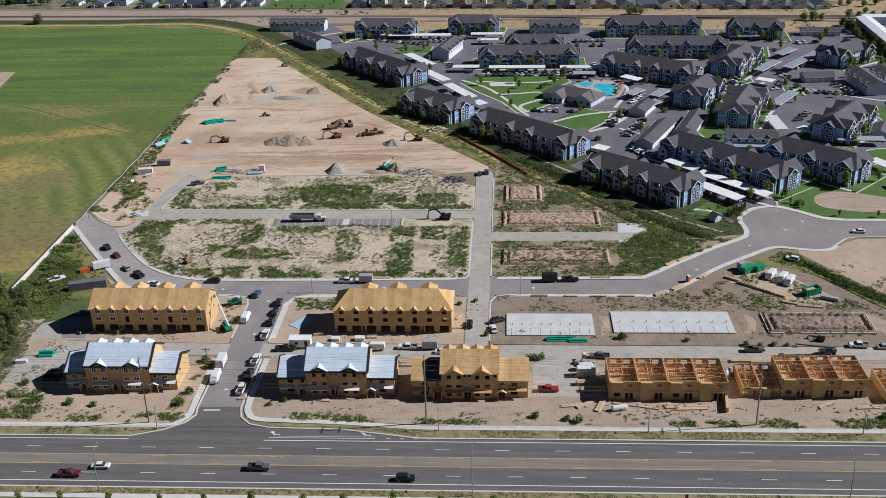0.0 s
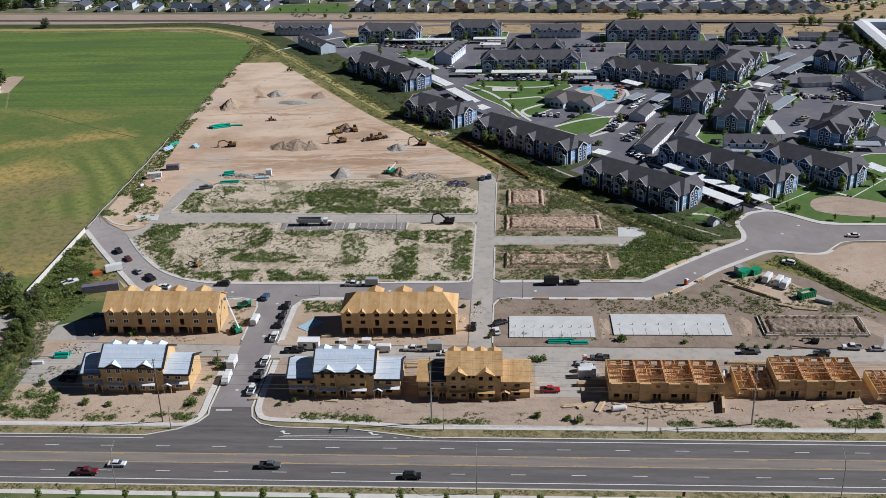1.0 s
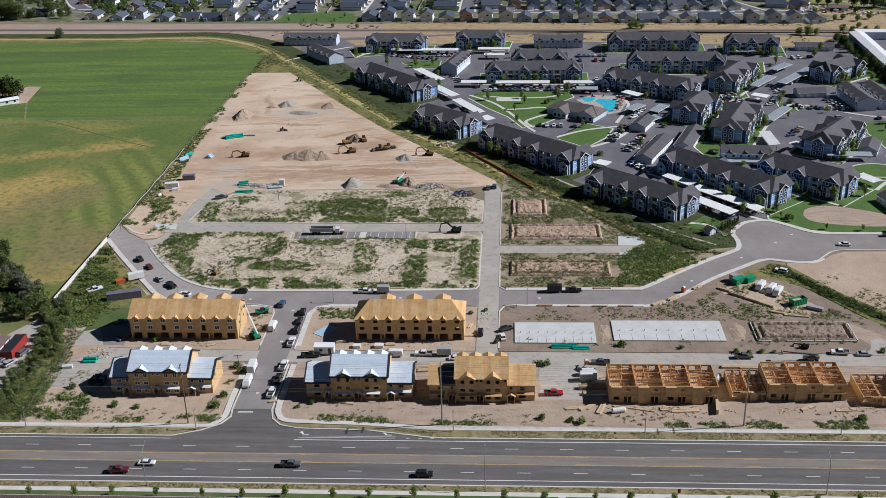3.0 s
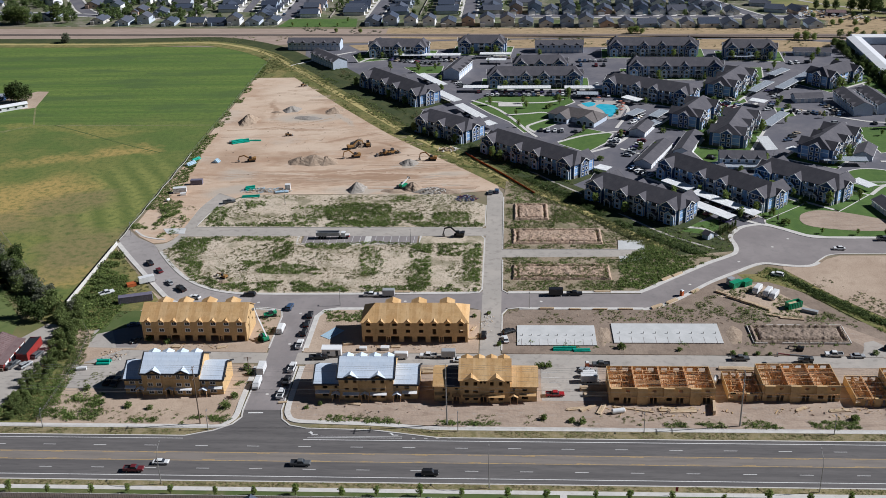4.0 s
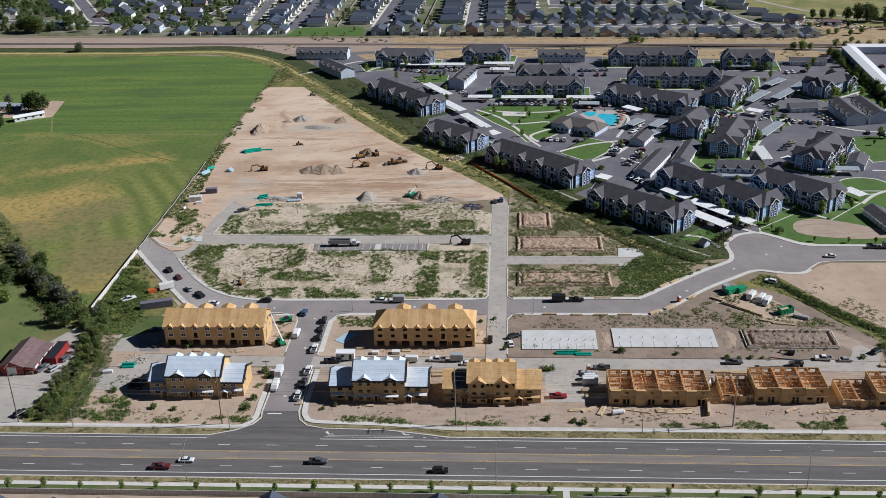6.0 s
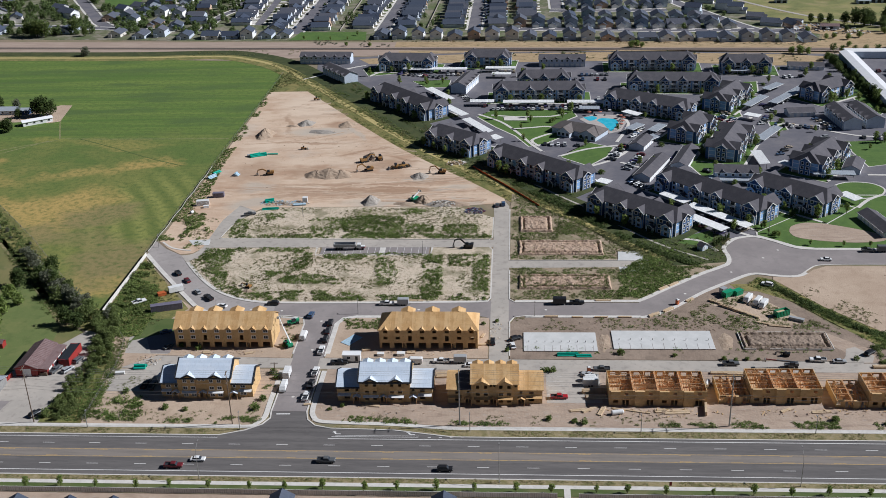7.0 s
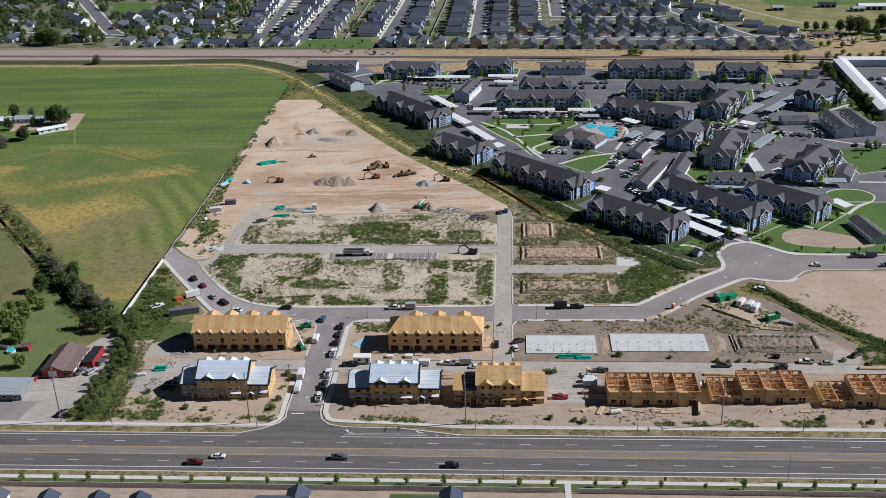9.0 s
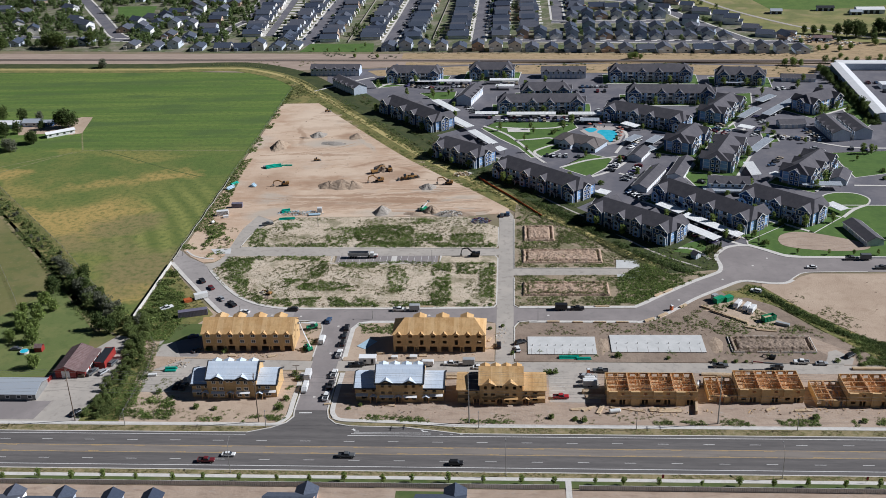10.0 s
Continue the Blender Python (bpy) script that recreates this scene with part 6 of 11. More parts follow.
_k = Mesh()
for _l in ([(-24, 352), (-10, 336), (0, 315), (8, 293), (14, 280)], [(-16, 350), (0, 346), (20, 346), (30, 352)], [(-4, 322), (8, 324), (18, 326), (24, 318), (14, 308), (8, 300), (12, 290)], [(22, 272), (38, 284), (56, 290)], [(56, 296), (66, 330), (60, 352)], [(38, 256), (54, 270), (70, 300)],
           [(106, 182), (114, 189), (112, 196), (104, 196)], [(-104, 446), (-96, 458), (-84, 461), (-60, 462)], [(118, 336), (136, 337), (140, 340)], [(112, 316), (122, 312)], [(160, 196), (168, 206), (176, 212)], [(55, 262), (66, 252)], [(150, 322), (160, 326), (190, 304), (216, 300)], [(178, 240), (216, 238)],
           [(-150, 440), (-120, 470), (-110, 476)], [(86, 147), (80, 158), (72, 160)], [(104, 163), (96, 170), (92, 178)]):
    strip(_k, smooth_line(_l, 4), -0.9, 0.9, -0.3, 0.15)
for _i, (_a, _b) in enumerate(APTS):
    _mx, _L = frame_of(_a, _b)
    for _y in ((13.2,) if _i in (1, 7, 8, 16) else (-13.2, 13.2)):
        strip(_k, [tuple((_mx @ Vector((x, _y, 0)))[:2]) for x in (-_L / 2 - 3, 0, _L / 2 + 3)], -0.75, 0.75, -0.3, 0.21)
setting("garden_paths", _k, M_CONC, "pale curving concrete footpaths", "pavement")


def play_court():
    th = thing("sport_court", "pale concrete sport court on the park lawn", "sport court")
    m = Mesh()
    m.prism([(-8.5, 346), (5.5, 345.4), (6, 338.2), (-8, 338.8)], 0.05, 0.2)
    part("court_slab", m, M_CONC, th)
    for x in (-8, 5.4):
        m = Mesh()
        m.tube((x, 342, 0.2), (x, 342, 2.6), 0.06)
        part("net_post", m, M_STEEL, th)


play_court()


def storage_building():
    th = thing("storage_building", "long white metal storage building with angled wings", "storage building")
    for k, (a, b) in enumerate((((234, 482), (420, 470)), ((234, 478), (228, 352)))):
        m = Mesh()
        mx, L = frame_of(a, b)
        m.box(-L / 2, L / 2, -4.6, 4.6, 0, 5.0)
        part("wall", moved(m, mx), M_SIDING2, th)
        m = Mesh()
        gable_x(m, -L / 2, L / 2, -4.6, 4.6, 5.0, 5.9 + 0.03 * k, 0.3, 0.15)
        part("roof", moved(m, mx), M_WHITEMETAL, th)
    m = Mesh()
    m.box(250, 300, 425, 434, 0, 3.2)
    part("inner_row", m, M_WHITEMETAL, th)


storage_building()

# ---- plants ----
def leaf_material(name, dark, light, extra=None):
    m, nt, bs = node_mat(name)
    geo = nt.nodes.new("ShaderNodeNewGeometry")
    r = nt.nodes.new("ShaderNodeValToRGB")
    r.color_ramp.elements[0].color, r.color_ramp.elements[1].color = (*dark, 1), (*light, 1)
    if extra:
        e = r.color_ramp.elements.new(0.85)
        e.color = (*light, 1)
        r.color_ramp.elements[2].color = (*extra, 1)
    nt.links.new(geo.outputs["Random Per Island"], r.inputs[0])
    co = nt.nodes.new("ShaderNodeTexCoord").outputs["Object"]
    f = noise_fac(nt, co, 0.09, 3, .35, .65)
    hs = nt.nodes.new("ShaderNodeHueSaturation")
    mr = nt.nodes.new("ShaderNodeMapRange")
    mr.inputs[3].default_value, mr.inputs[4].default_value = 0.75, 1.25
    nt.links.new(f, mr.inputs[0])
    nt.links.new(mr.outputs[0], hs.inputs["Value"])
    nt.links.new(r.outputs[0], hs.inputs["Color"])
    nt.links.new(hs.outputs[0], bs.inputs["Base Color"])
    bs.inputs["Roughness"].default_value, bs.inputs["Specular IOR Level"].default_value = 0.8, 0.15
    # thin leaves let some light through
    tr = nt.nodes.new("ShaderNodeBsdfTranslucent")
    nt.links.new(hs.outputs[0], tr.inputs[0])
    mx = nt.nodes.new("ShaderNodeMixShader")
    mx.inputs[0].default_value = 0.48
    nt.links.new(bs.outputs[0], mx.inputs[1])
    nt.links.new(tr.outputs[0], mx.inputs[2])
    nt.links.new(mx.outputs[0], nt.nodes["Material Output"].inputs[0])
    return m


L_WEED = leaf_material("weed_leaves", (0.135, 0.155, 0.066), (0.26, 0.275, 0.115), (0.38, 0.34, 0.19))
L_GREEN = leaf_material("green_leaves", (0.085, 0.125, 0.038), (0.20, 0.25, 0.078))
L_TREE = leaf_material("tree_leaves", (0.10, 0.14, 0.048), (0.235, 0.285, 0.092))
L_TALL = leaf_material("tall_weed_leaves", (0.098, 0.152, 0.045), (0.225, 0.29, 0.085), (0.31, 0.315, 0.13))
L_DARK = leaf_material("dark_leaves", (0.055, 0.085, 0.03), (0.135, 0.18, 0.058))
L_HEDGE = leaf_material("hedge_leaves", (0.115, 0.155, 0.056), (0.255, 0.305, 0.105))
L_GREY = leaf_material("grey_green_leaves", (0.13, 0.145, 0.095), (0.26, 0.27, 0.19))
L_OLIVE = leaf_material("dry_olive_weeds", (0.13, 0.115, 0.05), (0.25, 0.21, 0.11), (0.34, 0.27, 0.15))
L_FAR = leaf_material("garden_tree_leaves", (0.085, 0.13, 0.05), (0.22, 0.28, 0.105))
L_YOUNG = leaf_material("young_leaves", (0.15, 0.21, 0.058), (0.315, 0.385, 0.115))
M_BARK = surface("bark", (0.10, 0.075, 0.055), [((0.16, 0.125, 0.095), 2.0, .45, .65, .7, (4, 4, 1))], 0.95)

NR = np.random.RandomState(11)


def quads_mesh(name, corners, material):
    """A mesh of loose quads; corners: n x 4 x 3."""
    n = len(corners)
    me = bpy.data.meshes.new(name)
    me.vertices.add(4 * n)
    me.loops.add(4 * n)
    me.polygons.add(n)
    me.vertices.foreach_set("co", np.ascontiguousarray(corners, dtype=np.float32).ravel())
    me.loops.foreach_set("vertex_index", np.arange(4 * n, dtype=np.int32))
    me.polygons.foreach_set("loop_start", np.arange(0, 4 * n, 4, dtype=np.int32))
    me.update(calc_edges=True)
    me.materials.append(material)
    return me


def leaf_quads(centres, size, rise=0.0):
    """One bent leaf-clump quad at each centre, facing any way but mostly up and outward."""
    n = len(centres)
    nrm = NR.normal(size=(n, 3))
    nrm[:, 2] = np.abs(nrm[:, 2]) + 0.35 + rise
    nrm /= np.linalg.norm(nrm, axis=1, keepdims=True)
    a = np.cross(nrm, NR.normal(size=(n, 3)))
    a /= np.linalg.norm(a, axis=1, keepdims=True) + 1e-9
    b = np.cross(nrm, a)
    s = (np.asarray(size).reshape(-1, 1) * NR.uniform(0.6, 1.25, (n, 1)))
    a, b = a * s, b * s * NR.uniform(0.45, 0.9, (n, 1))
    j = NR.uniform(-0.25, 0.25, (4, n, 1)) * s
    return np.stack([centres - a - b * j[0], centres - b + nrm * j[1], centres + a + b * j[2], centres + b + nrm * j[3]], 1)


def scatter(name, ring, density, lo, hi, material, label, category="shrubs", noise_scale=0.06, cut=0.0, z=0.1, leaves=12, flat=0.55):
    """Weeds and shrubs over a plan ring, thinned by slow noise."""
    leaves = int(leaves * 2.2)
    xs, ys = [p[0] for p in ring], [p[1] for p in ring]
    area = (max(xs) - min(xs)) * (max(ys) - min(ys))
    pts = NR.uniform((min(xs), min(ys)), (max(xs), max(ys)), (int(area * density * 1.9), 2))
    keep = [(x, y, k) for x, y in pts if inside((x, y), ring) for k in [noise.noise((x * noise_scale, y * noise_scale, len(name) * 1.7)) + 0.35 * noise.noise((x * noise_scale * 4, y * noise_scale * 4, 3.1))] if k > cut]
    if not keep:
        return None
    c = np.array([(x, y, z) for x, y, _ in keep])
    s = 0.8 * NR.uniform(lo, hi, len(c)) * (0.75 + 0.5 * NR.rand(len(c)) ** 2)
    off = NR.normal(size=(len(c), leaves, 3))
    off /= np.linalg.norm(off, axis=2, keepdims=True)
    off *= NR.uniform(0.3, 1.25, (len(c), leaves, 1))
    off[:, :, 2] = np.abs(off[:, :, 2]) * flat
    cen = (c[:, None, :] + off * s[:, None, None]).reshape(-1, 3)
    q = leaf_quads(cen, np.repeat(s * 0.25, leaves), 0.9)
    ob = part(name, quads_mesh(name, q, material), None)
    return tagged(ob, label, category, "", "stuff")


def tree_mesh(height, spread, leaves, leaf, crown_from, lobes, seed, squash=1.0, limbs=True):
    """Trunk with limbs, and a crown of leaf quads gathered in uneven lobes."""
    rg = np.random.RandomState(seed)
    t = Mesh()
    r = height * 0.022 + 0.04
    top = Vector((rg.uniform(-.2, .2), rg.uniform(-.2, .2), height * 0.72))
    t.tube((0, 0, -0.2), top, r, r * 0.35, 7)
    cen, wts = [], []
    for i in range(lobes):
        ang = 2.4 * i + rg.uniform(-.4, .4)
        f = rg.uniform(0.25, 1.0)
        zz = crown_from + (height - crown_from) * (0.12 + 0.76 * (i + 0.5) / lobes)
        wid = spread * (1 - 0.55 * abs((zz - crown_from) / (height - crown_from) - 0.4) * 1.4) * f * 0.62
        p = Vector((math.cos(ang) * wid, math.sin(ang) * wid, zz))
        start = Vector((0, 0, max(crown_from * 0.7, zz * 0.55)))
        if limbs or i % 5 == 0:
            t.tube(start, p, r * 0.4, r * 0.12, 5 if limbs else 3)
        cen.append(p)
        wts.append(spread * rg.uniform(0.32, 0.55))
    pts = []
    per = leaves // lobes
    for p, w in zip(cen, wts):
        d = rg.normal(size=(per, 3))
        d /= np.linalg.norm(d, axis=1, keepdims=True)
        d *= (rg.uniform(0.45, 1.0, (per, 1))) * w
        d[:, 2] *= 0.8 * squash
        pts.append(np.array(p) + d)
    pts = np.concatenate(pts)
    q = leaf_quads(pts, np.full(len(pts), leaf))
    return t, q


_tree_kinds = {}


def tree(kind, x, y, scale=1.0, z=0.0, rot=None):
    specs = {"broad": (8.6, 4.4, 1300, 0.40, 0.9, 20, L_GREEN, "broadleaf tree with a dense green crown"),
             "dark": (9.0, 4.6, 1300, 0.42, 0.8, 20, L_DARK, "large dark green broadleaf tree"),
             "grey": (7.0, 4.4, 1200, 0.38, 0.4, 18, L_GREY, "grey-green bushy tree in the hedgerow"),
             "young": (4.6, 1.6, 480, 0.24, 0.8, 12, L_YOUNG, "slender young tree with light green leaves"),
             "orchard": (4.6, 3.0, 900, 0.30, 0.6, 14, L_YOUNG, "round bright green fruit tree on the pasture"),
             "conifer": (6.5, 1.5, 380, 0.32, 0.4, 12, L_DARK, "narrow dark green conifer tree"),
             "bush": (1.9, 2.0, 320, 0.27, 0.1, 9, L_TALL, "rounded green bush on soil")}
    h, s, n, leaf, cf, lobes, mat, label = specs[kind]
    v = RNG.randrange(3)
    if (kind, v) not in _tree_kinds:
        t, q = tree_mesh(h, s, n, leaf, cf, lobes, hash_of(kind) + v)
        _tree_kinds[kind, v] = (t.data("trunk", M_BARK), quads_mesh("crown", q, mat))
    tm, cm = _tree_kinds[kind, v]
    ob = tagged(part("bush" if kind == "bush" else "tree", tm, None), label, "bush" if kind == "bush" else "tree")
    ob.matrix_basis = pose(x, y, z, 0, 0, RNG.uniform(0, 360) if rot is None else rot) @ Matrix.Diagonal((scale, scale, scale * RNG.uniform(0.9, 1.1), 1))
    part("crown", cm, None, ob)
    return ob


def hash_of(word):
    return sum(ord(c) * (i + 3) for i, c in enumerate(word))


def far_grove(name, spots, label, material=None, count=330, size=0.72):
    """Many far trees joined into one mesh."""
    trunks, leaves = Mesh(), []
    for x, y, s, kind in spots:
        h, sp, cf, lobes = {"dark": (8.5, 4.6, 0.6, 14), "broad": (7.6, 4.6, 0.4, 14)}[kind]
        t, q = tree_mesh(h * s, sp * s, count, size * s, cf * s, lobes, int(abs(x * 13 + y * 7)) % 9973, 1.0, False)
        t = moved(t, Matrix.Translation((x, y, 0)))
        k = len(trunks.v)
        trunks.v += t.v
        trunks.f += [tuple(i + k for i in f) for f in t.f]
        trunks.m += t.m
        leaves.append(q + np.array((x, y, 0)))
    ob = tagged(part(name, quads_mesh(name, np.concatenate(leaves), material or L_TREE), None), label, "trees", "", "stuff")
    part("trunks", trunks, M_BARK, ob)
    return ob


LOT_W = [(-146, 136), (-137, 122), (-126, 109.5), (-115, 102), (-105, 99.2), (-60, 99), (-17, 99.8), (-12.4, 104), (-12.4, 144.4), (-39.6, 144.4), (-89, 144.7), (-90, 151.6), (-139, 151.6)]
scatter("weeds", LOT_W, 0.42, 0.35, 0.9, L_WEED, "scattered green and dry weeds on the pale lot", "weeds", 0.06, -0.02)
scatter("weeds", LOT_W, 0.26, 0.25, 0.6, L_OLIVE, "scattered dry olive weeds on the pale lot", "weeds", 0.05, -0.25)
for _r, _d in (([(-142, 151), (-132.6, 151.6), (-92.7, 151.4), (-92.5, 147.6), (-133.6, 146.5), (-138.3, 136.9)], 0.8), ([(-140.7, 149), (-128, 150), (-126.5, 132), (-123.6, 114.4), (-114.3, 107.7), (-106.4, 100), (-116.6, 103.5), (-126, 111), (-143, 137)], 0.8),
               ([(-101, 149), (-92, 149), (-90.9, 137.5), (-93.7, 126.6), (-97.1, 116), (-101, 120), (-98, 132)], 0.85), ([(-109, 127), (-95, 126), (-77.3, 121.2), (-75, 114), (-96.3, 115), (-108, 118.5)], 0.9),
               ([(-113, 106), (-85.7, 109), (-73.6, 107.5), (-62, 103), (-63, 99.8), (-104, 100)], 1.2), ([(-65, 146), (-53.7, 146), (-51, 113), (-59, 113)], 0.5), ([(-42, 143.5), (-33.4, 143.5), (-31.6, 102), (-40, 102)], 1.0),
               ([(-31.2, 144), (-20.9, 144), (-21.2, 131.7), (-30.5, 131.7)], 0.9), ([(-20.5, 144), (-13, 144), (-13, 102), (-19, 102)], 0.9), ([(-86.5, 144.6), (-43, 144.6), (-42.6, 140.4), (-75, 138.6), (-86, 140)], 0.9), ([(-63, 104), (-14, 106), (-14, 100.2), (-62, 99.8)], 1.1)):
    scatter("weed_patch", _r, _d, 0.5, 1.25, L_TALL, "dense clumps of tall green weeds on the lot", "weeds", 0.11, -0.22, 0.1, 12, 0.7)
for _r, _d, _c in (([(-86, 185), (-73, 189.5), (-54.8, 187), (-53.6, 163), (-66, 161), (-73, 166.5), (-82, 170)], 1.2, -0.75), ([(-53.5, 178.6), (-40.2, 177), (-39.2, 168.4), (-52, 168.8)], 1.1, -0.5), ([(-35.6, 177.2), (-20, 178.5), (-19, 167.4), (-35, 167)], 1.1, -0.4), ([(-100.5, 186), (-84, 187.5), (-77, 167), (-96, 167)], 0.7, -0.2),
                   ([(-122, 166), (-67, 168), (-13, 165.5), (-13, 161.2), (-120, 162.4)], 1.1, -0.25), ([(-135, 186), (-129, 183), (-127, 168), (-121.5, 162.5), (-134, 162.8), (-135.6, 173)], 0.9, -0.3), ([(-123, 193.6), (-113.5, 191.6), (-112, 181), (-120.5, 182)], 0.8, -0.2), ([(-56, 197), (-45, 197), (-45, 190.5), (-56, 190)], 0.9, -0.2)):
    scatter("weed_patch", _r, _d * 0.85, 0.5, 1.2, L_TALL, "dense tall green weeds on the north lot", "weeds", 0.09, _c, 0.1, 12, 0.75)
scatter("weeds", [(-136, 163), (-14, 162), (-13, 186), (-30, 199), (-125, 199)], 0.5, 0.35, 0.85, L_WEED, "scattered weeds on the north lot", "weeds", 0.06, -0.1)
scatter("weed_patch", [(41.4, 126.1), (55.7, 143), (66, 131.5), (82, 131), (57.8, 111), (48.6, 102), (40.3, 103.4)], 0.9, 0.7, 1.5, L_TALL, "dense green weeds on the corner lot", "weeds", 0.06, -0.5)
scatter("weeds", [(-3.8, 101), (42, 101), (42, 130), (38.2, 130), (38.2, 109), (-1.2, 109), (-1.2, 123.6), (38.2, 123.6), (38.2, 130), (-3.8, 130)], 0.9, 0.4, 0.85, L_WEED, "weeds round a dug plot", "weeds", 0.1, -0.1)
for _r in ([(-3.6, 101), (41, 101), (41, 109), (-3.6, 109)], [(-3.6, 123.6), (40, 123.6), (40, 130), (-3.6, 130)], [(-3.6, 102), (-0.8, 102), (-0.8, 129), (-3.6, 129)], [(-3.8, 159), (18, 159), (18, 167.4), (-3.8, 167.4)], [(-3.8, 187.4), (14, 187.4), (4, 206), (-2, 214)], [(16.5, 168), (30, 160), (37, 160), (17, 186)], [(-3.8, 138.6), (38, 138.6), (38, 142), (-3.8, 142)]):
    scatter("weed_patch", _r, 0.8, 0.4, 1.0, L_TALL, "green weeds growing round the dug plots", "weeds", 0.12, -0.05, 0.1, 10, 0.75)
scatter("weeds", [(-3.8, 138.5), (42, 138.5), (42, 148), (22, 185), (-2, 216)], 0.8, 0.4, 0.85, L_WEED, "weeds round the dug plots", "weeds", 0.1, -0.05)
scatter("weeds", [(15.8, 194), (41.5, 167), (54, 148), (64, 134), (42, 148), (38, 160), (17, 168)], 0.6, 0.5, 1.0, L_WEED, "green weeds below the ditch", "weeds", 0.07, -0.3)
scatter("fence_weeds", [(-165.8, 138), (-157, 124), (-148, 104), (-145, 90), (-146, 64.7), (-150, 14), (-143, 14), (-147, 50), (-158, 82), (-165.6, 88.8)], 0.75, 0.7, 1.6, L_TALL, "dense green weeds beside the white fence", "weeds", 0.05, -0.35)
scatter("fence_weeds", [(-167.5, 160), (-159, 160), (-150, 180), (-158, 215), (-162, 260), (-164, 400), (-167.5, 460)], 0.8, 0.5, 1.2, L_TALL, "green weeds along the field edge", "weeds", 0.07, -0.1)
scatter("fence_weeds", [(-150, 150), (-144, 150), (-144, 185), (-160, 190), (-160, 165)], 0.3, 0.4, 0.9, L_WEED, "weed clumps beside the dirt drive", "weeds", 0.12, 0.1)
scatter("hedge_weeds", [(-163, 13), (-151, 13), (-150, 52), (-165, 87), (-178, 95), (-228, 160), (-300, 245), (-306, 238), (-236, 150), (-190, 88), (-166, 74), (-155, 50)], 0.5, 0.6, 1.3, L_HEDGE, "dense green undergrowth of the hedgerow", "shrubs", 0.05, -0.2)
scatter("ditch_grass", [(-212, 500), (-172, 480), (-141, 437), (-98, 366), (-56, 300), (-8, 232), (14, 203), (26, 186), (60, 142), (68, 137), (62, 131), (40, 161), (20, 187), (-8, 222), (-40, 269), (-68, 307), (-100, 353), (-134, 409), (-166, 462), (-170, 470)], 0.24, 0.5, 1.2, L_WEED, "weeds along the drainage ditch", "weeds", 0.05, -0.2)
scatter("ditch_grass", [(-138, 440), (-98, 372), (-56, 304), (-10, 236), (14, 206), (50, 157), (66, 142), (60, 140), (10, 200), (-14, 232), (-60, 298), (-102, 366), (-142, 434)], 0.22, 0.5, 1.1, L_WEED, "yellow green grass on the ditch bank", "weeds", 0.06, -0.1)
for _r, _n in (([(-230, 5.2), (-98, 5.2), (-92, 8.6), (-230, 8.6)], 0), ([(-40, 9.6), (-20, 5.3), (200, 5.3), (200, 8.6), (-12, 8.6)], 0), ([(-230, -19.2), (200, -19.2), (200, -17.1), (-230, -17.1)], 0)):
    scatter("verge_weeds", _r, 1.6, 0.2, 0.5, L_OLIVE, "dry weeds on the road verge", "weeds", 0.12, -0.15, 0.1, 6)
    scatter("verge_weeds", _r, 1.2, 0.2, 0.5, L_TALL, "green weeds on the road verge", "weeds", 0.12, -0.1, 0.1, 6)
for _r in ([(-146, 11.2), (-90, 11.2), (-88, 18), (-146, 20)], [(-66, 14), (-20, 11.4), (160, 11.4), (160, 17), (-20, 17), (-66, 20)], [(-144, 20), (-128, 20), (-128, 42), (-146, 40)]):
    scatter("site_weeds", _r, 0.3, 0.3, 0.8, L_WEED, "weeds on the edge of the building site", "weeds", 0.09, 0.1)
scatter("site_weeds", [(-3.6, 85), (-3.6, 75), (74, 76), (80, 75.5), (100, 76), (90, 80), (74, 84), (30, 85)], 0.35, 0.3, 0.9, L_WEED, "weeds between the foundation plots", "weeds", 0.1, 0.1)
scatter("site_weeds", [(52, 87), (90, 104), (106, 88), (120, 76), (80, 78)], 0.4, 0.4, 1.0, L_WEED, "weeds beside the storage yard", "weeds", 0.08, 0.0)
scatter("site_weeds", [(-69, 84), (-50, 84.6), (-52, 76), (-66, 76)], 0.9, 0.5, 1.2, L_TALL, "green shrubs on the street corner", "shrubs", 0.1, -0.2)
scatter("site_weeds", [(-90, 84), (-84.5, 80), (-84.5, 66), (-90, 66)], 0.6, 0.4, 1.0, L_WEED, "shrubs beside the side street", "shrubs", 0.1, 0.0)
for _c in ((-127, 62), (-120, 60), (-88, 62), (-86, 40), (-88, 43), (7.5, 45), (9, 45.5), (11, 45.4), (8.8, 15), (17, 14), (20, 13), (-9, 82), (-14, 80), (76, 53.6), (80, 54), (84, 54), (118, 54.5), (72, 54), (36, 58), (55, 56.5), (100, 16), (116, 14), (126, 13.5), (140, 14.5), (-132, 34), (-137, 30), (-120, 20), (-113, 19), (-60, 22), (-64, 20), (-5, 59.5), (-88, 26), (-89, 20)):
    tree("bush", *_c, RNG.uniform(0.5, 0.95), 0.05)

# hedgerow and farm trees
_hedge_grey, _hedge_green = [], []
for _i in range(84):
    _t = (_i + RNG.random()) / 84
    _x, _y = -170 - 126 * _t, 84 + 154 * _t
    _s = RNG.uniform(0.5, 0.95) if _t < 0.27 else RNG.uniform(0.15, 0.32)
    (_hedge_grey if RNG.random() < 0.36 else _hedge_green).append((_x + RNG.uniform(-5, 4), _y + RNG.uniform(-4, 4) - 3, _s, "broad"))
for _c in ((-214, 133, .8), (-210, 128, .7), (-217, 138, .7), (-183, 98, .85), (-188, 104, .7), (-178, 93, .7), (-222, 144, .6), (-163, 84, .6), (-192, 110, .7)):
    _hedge_grey.append((*_c, "broad"))
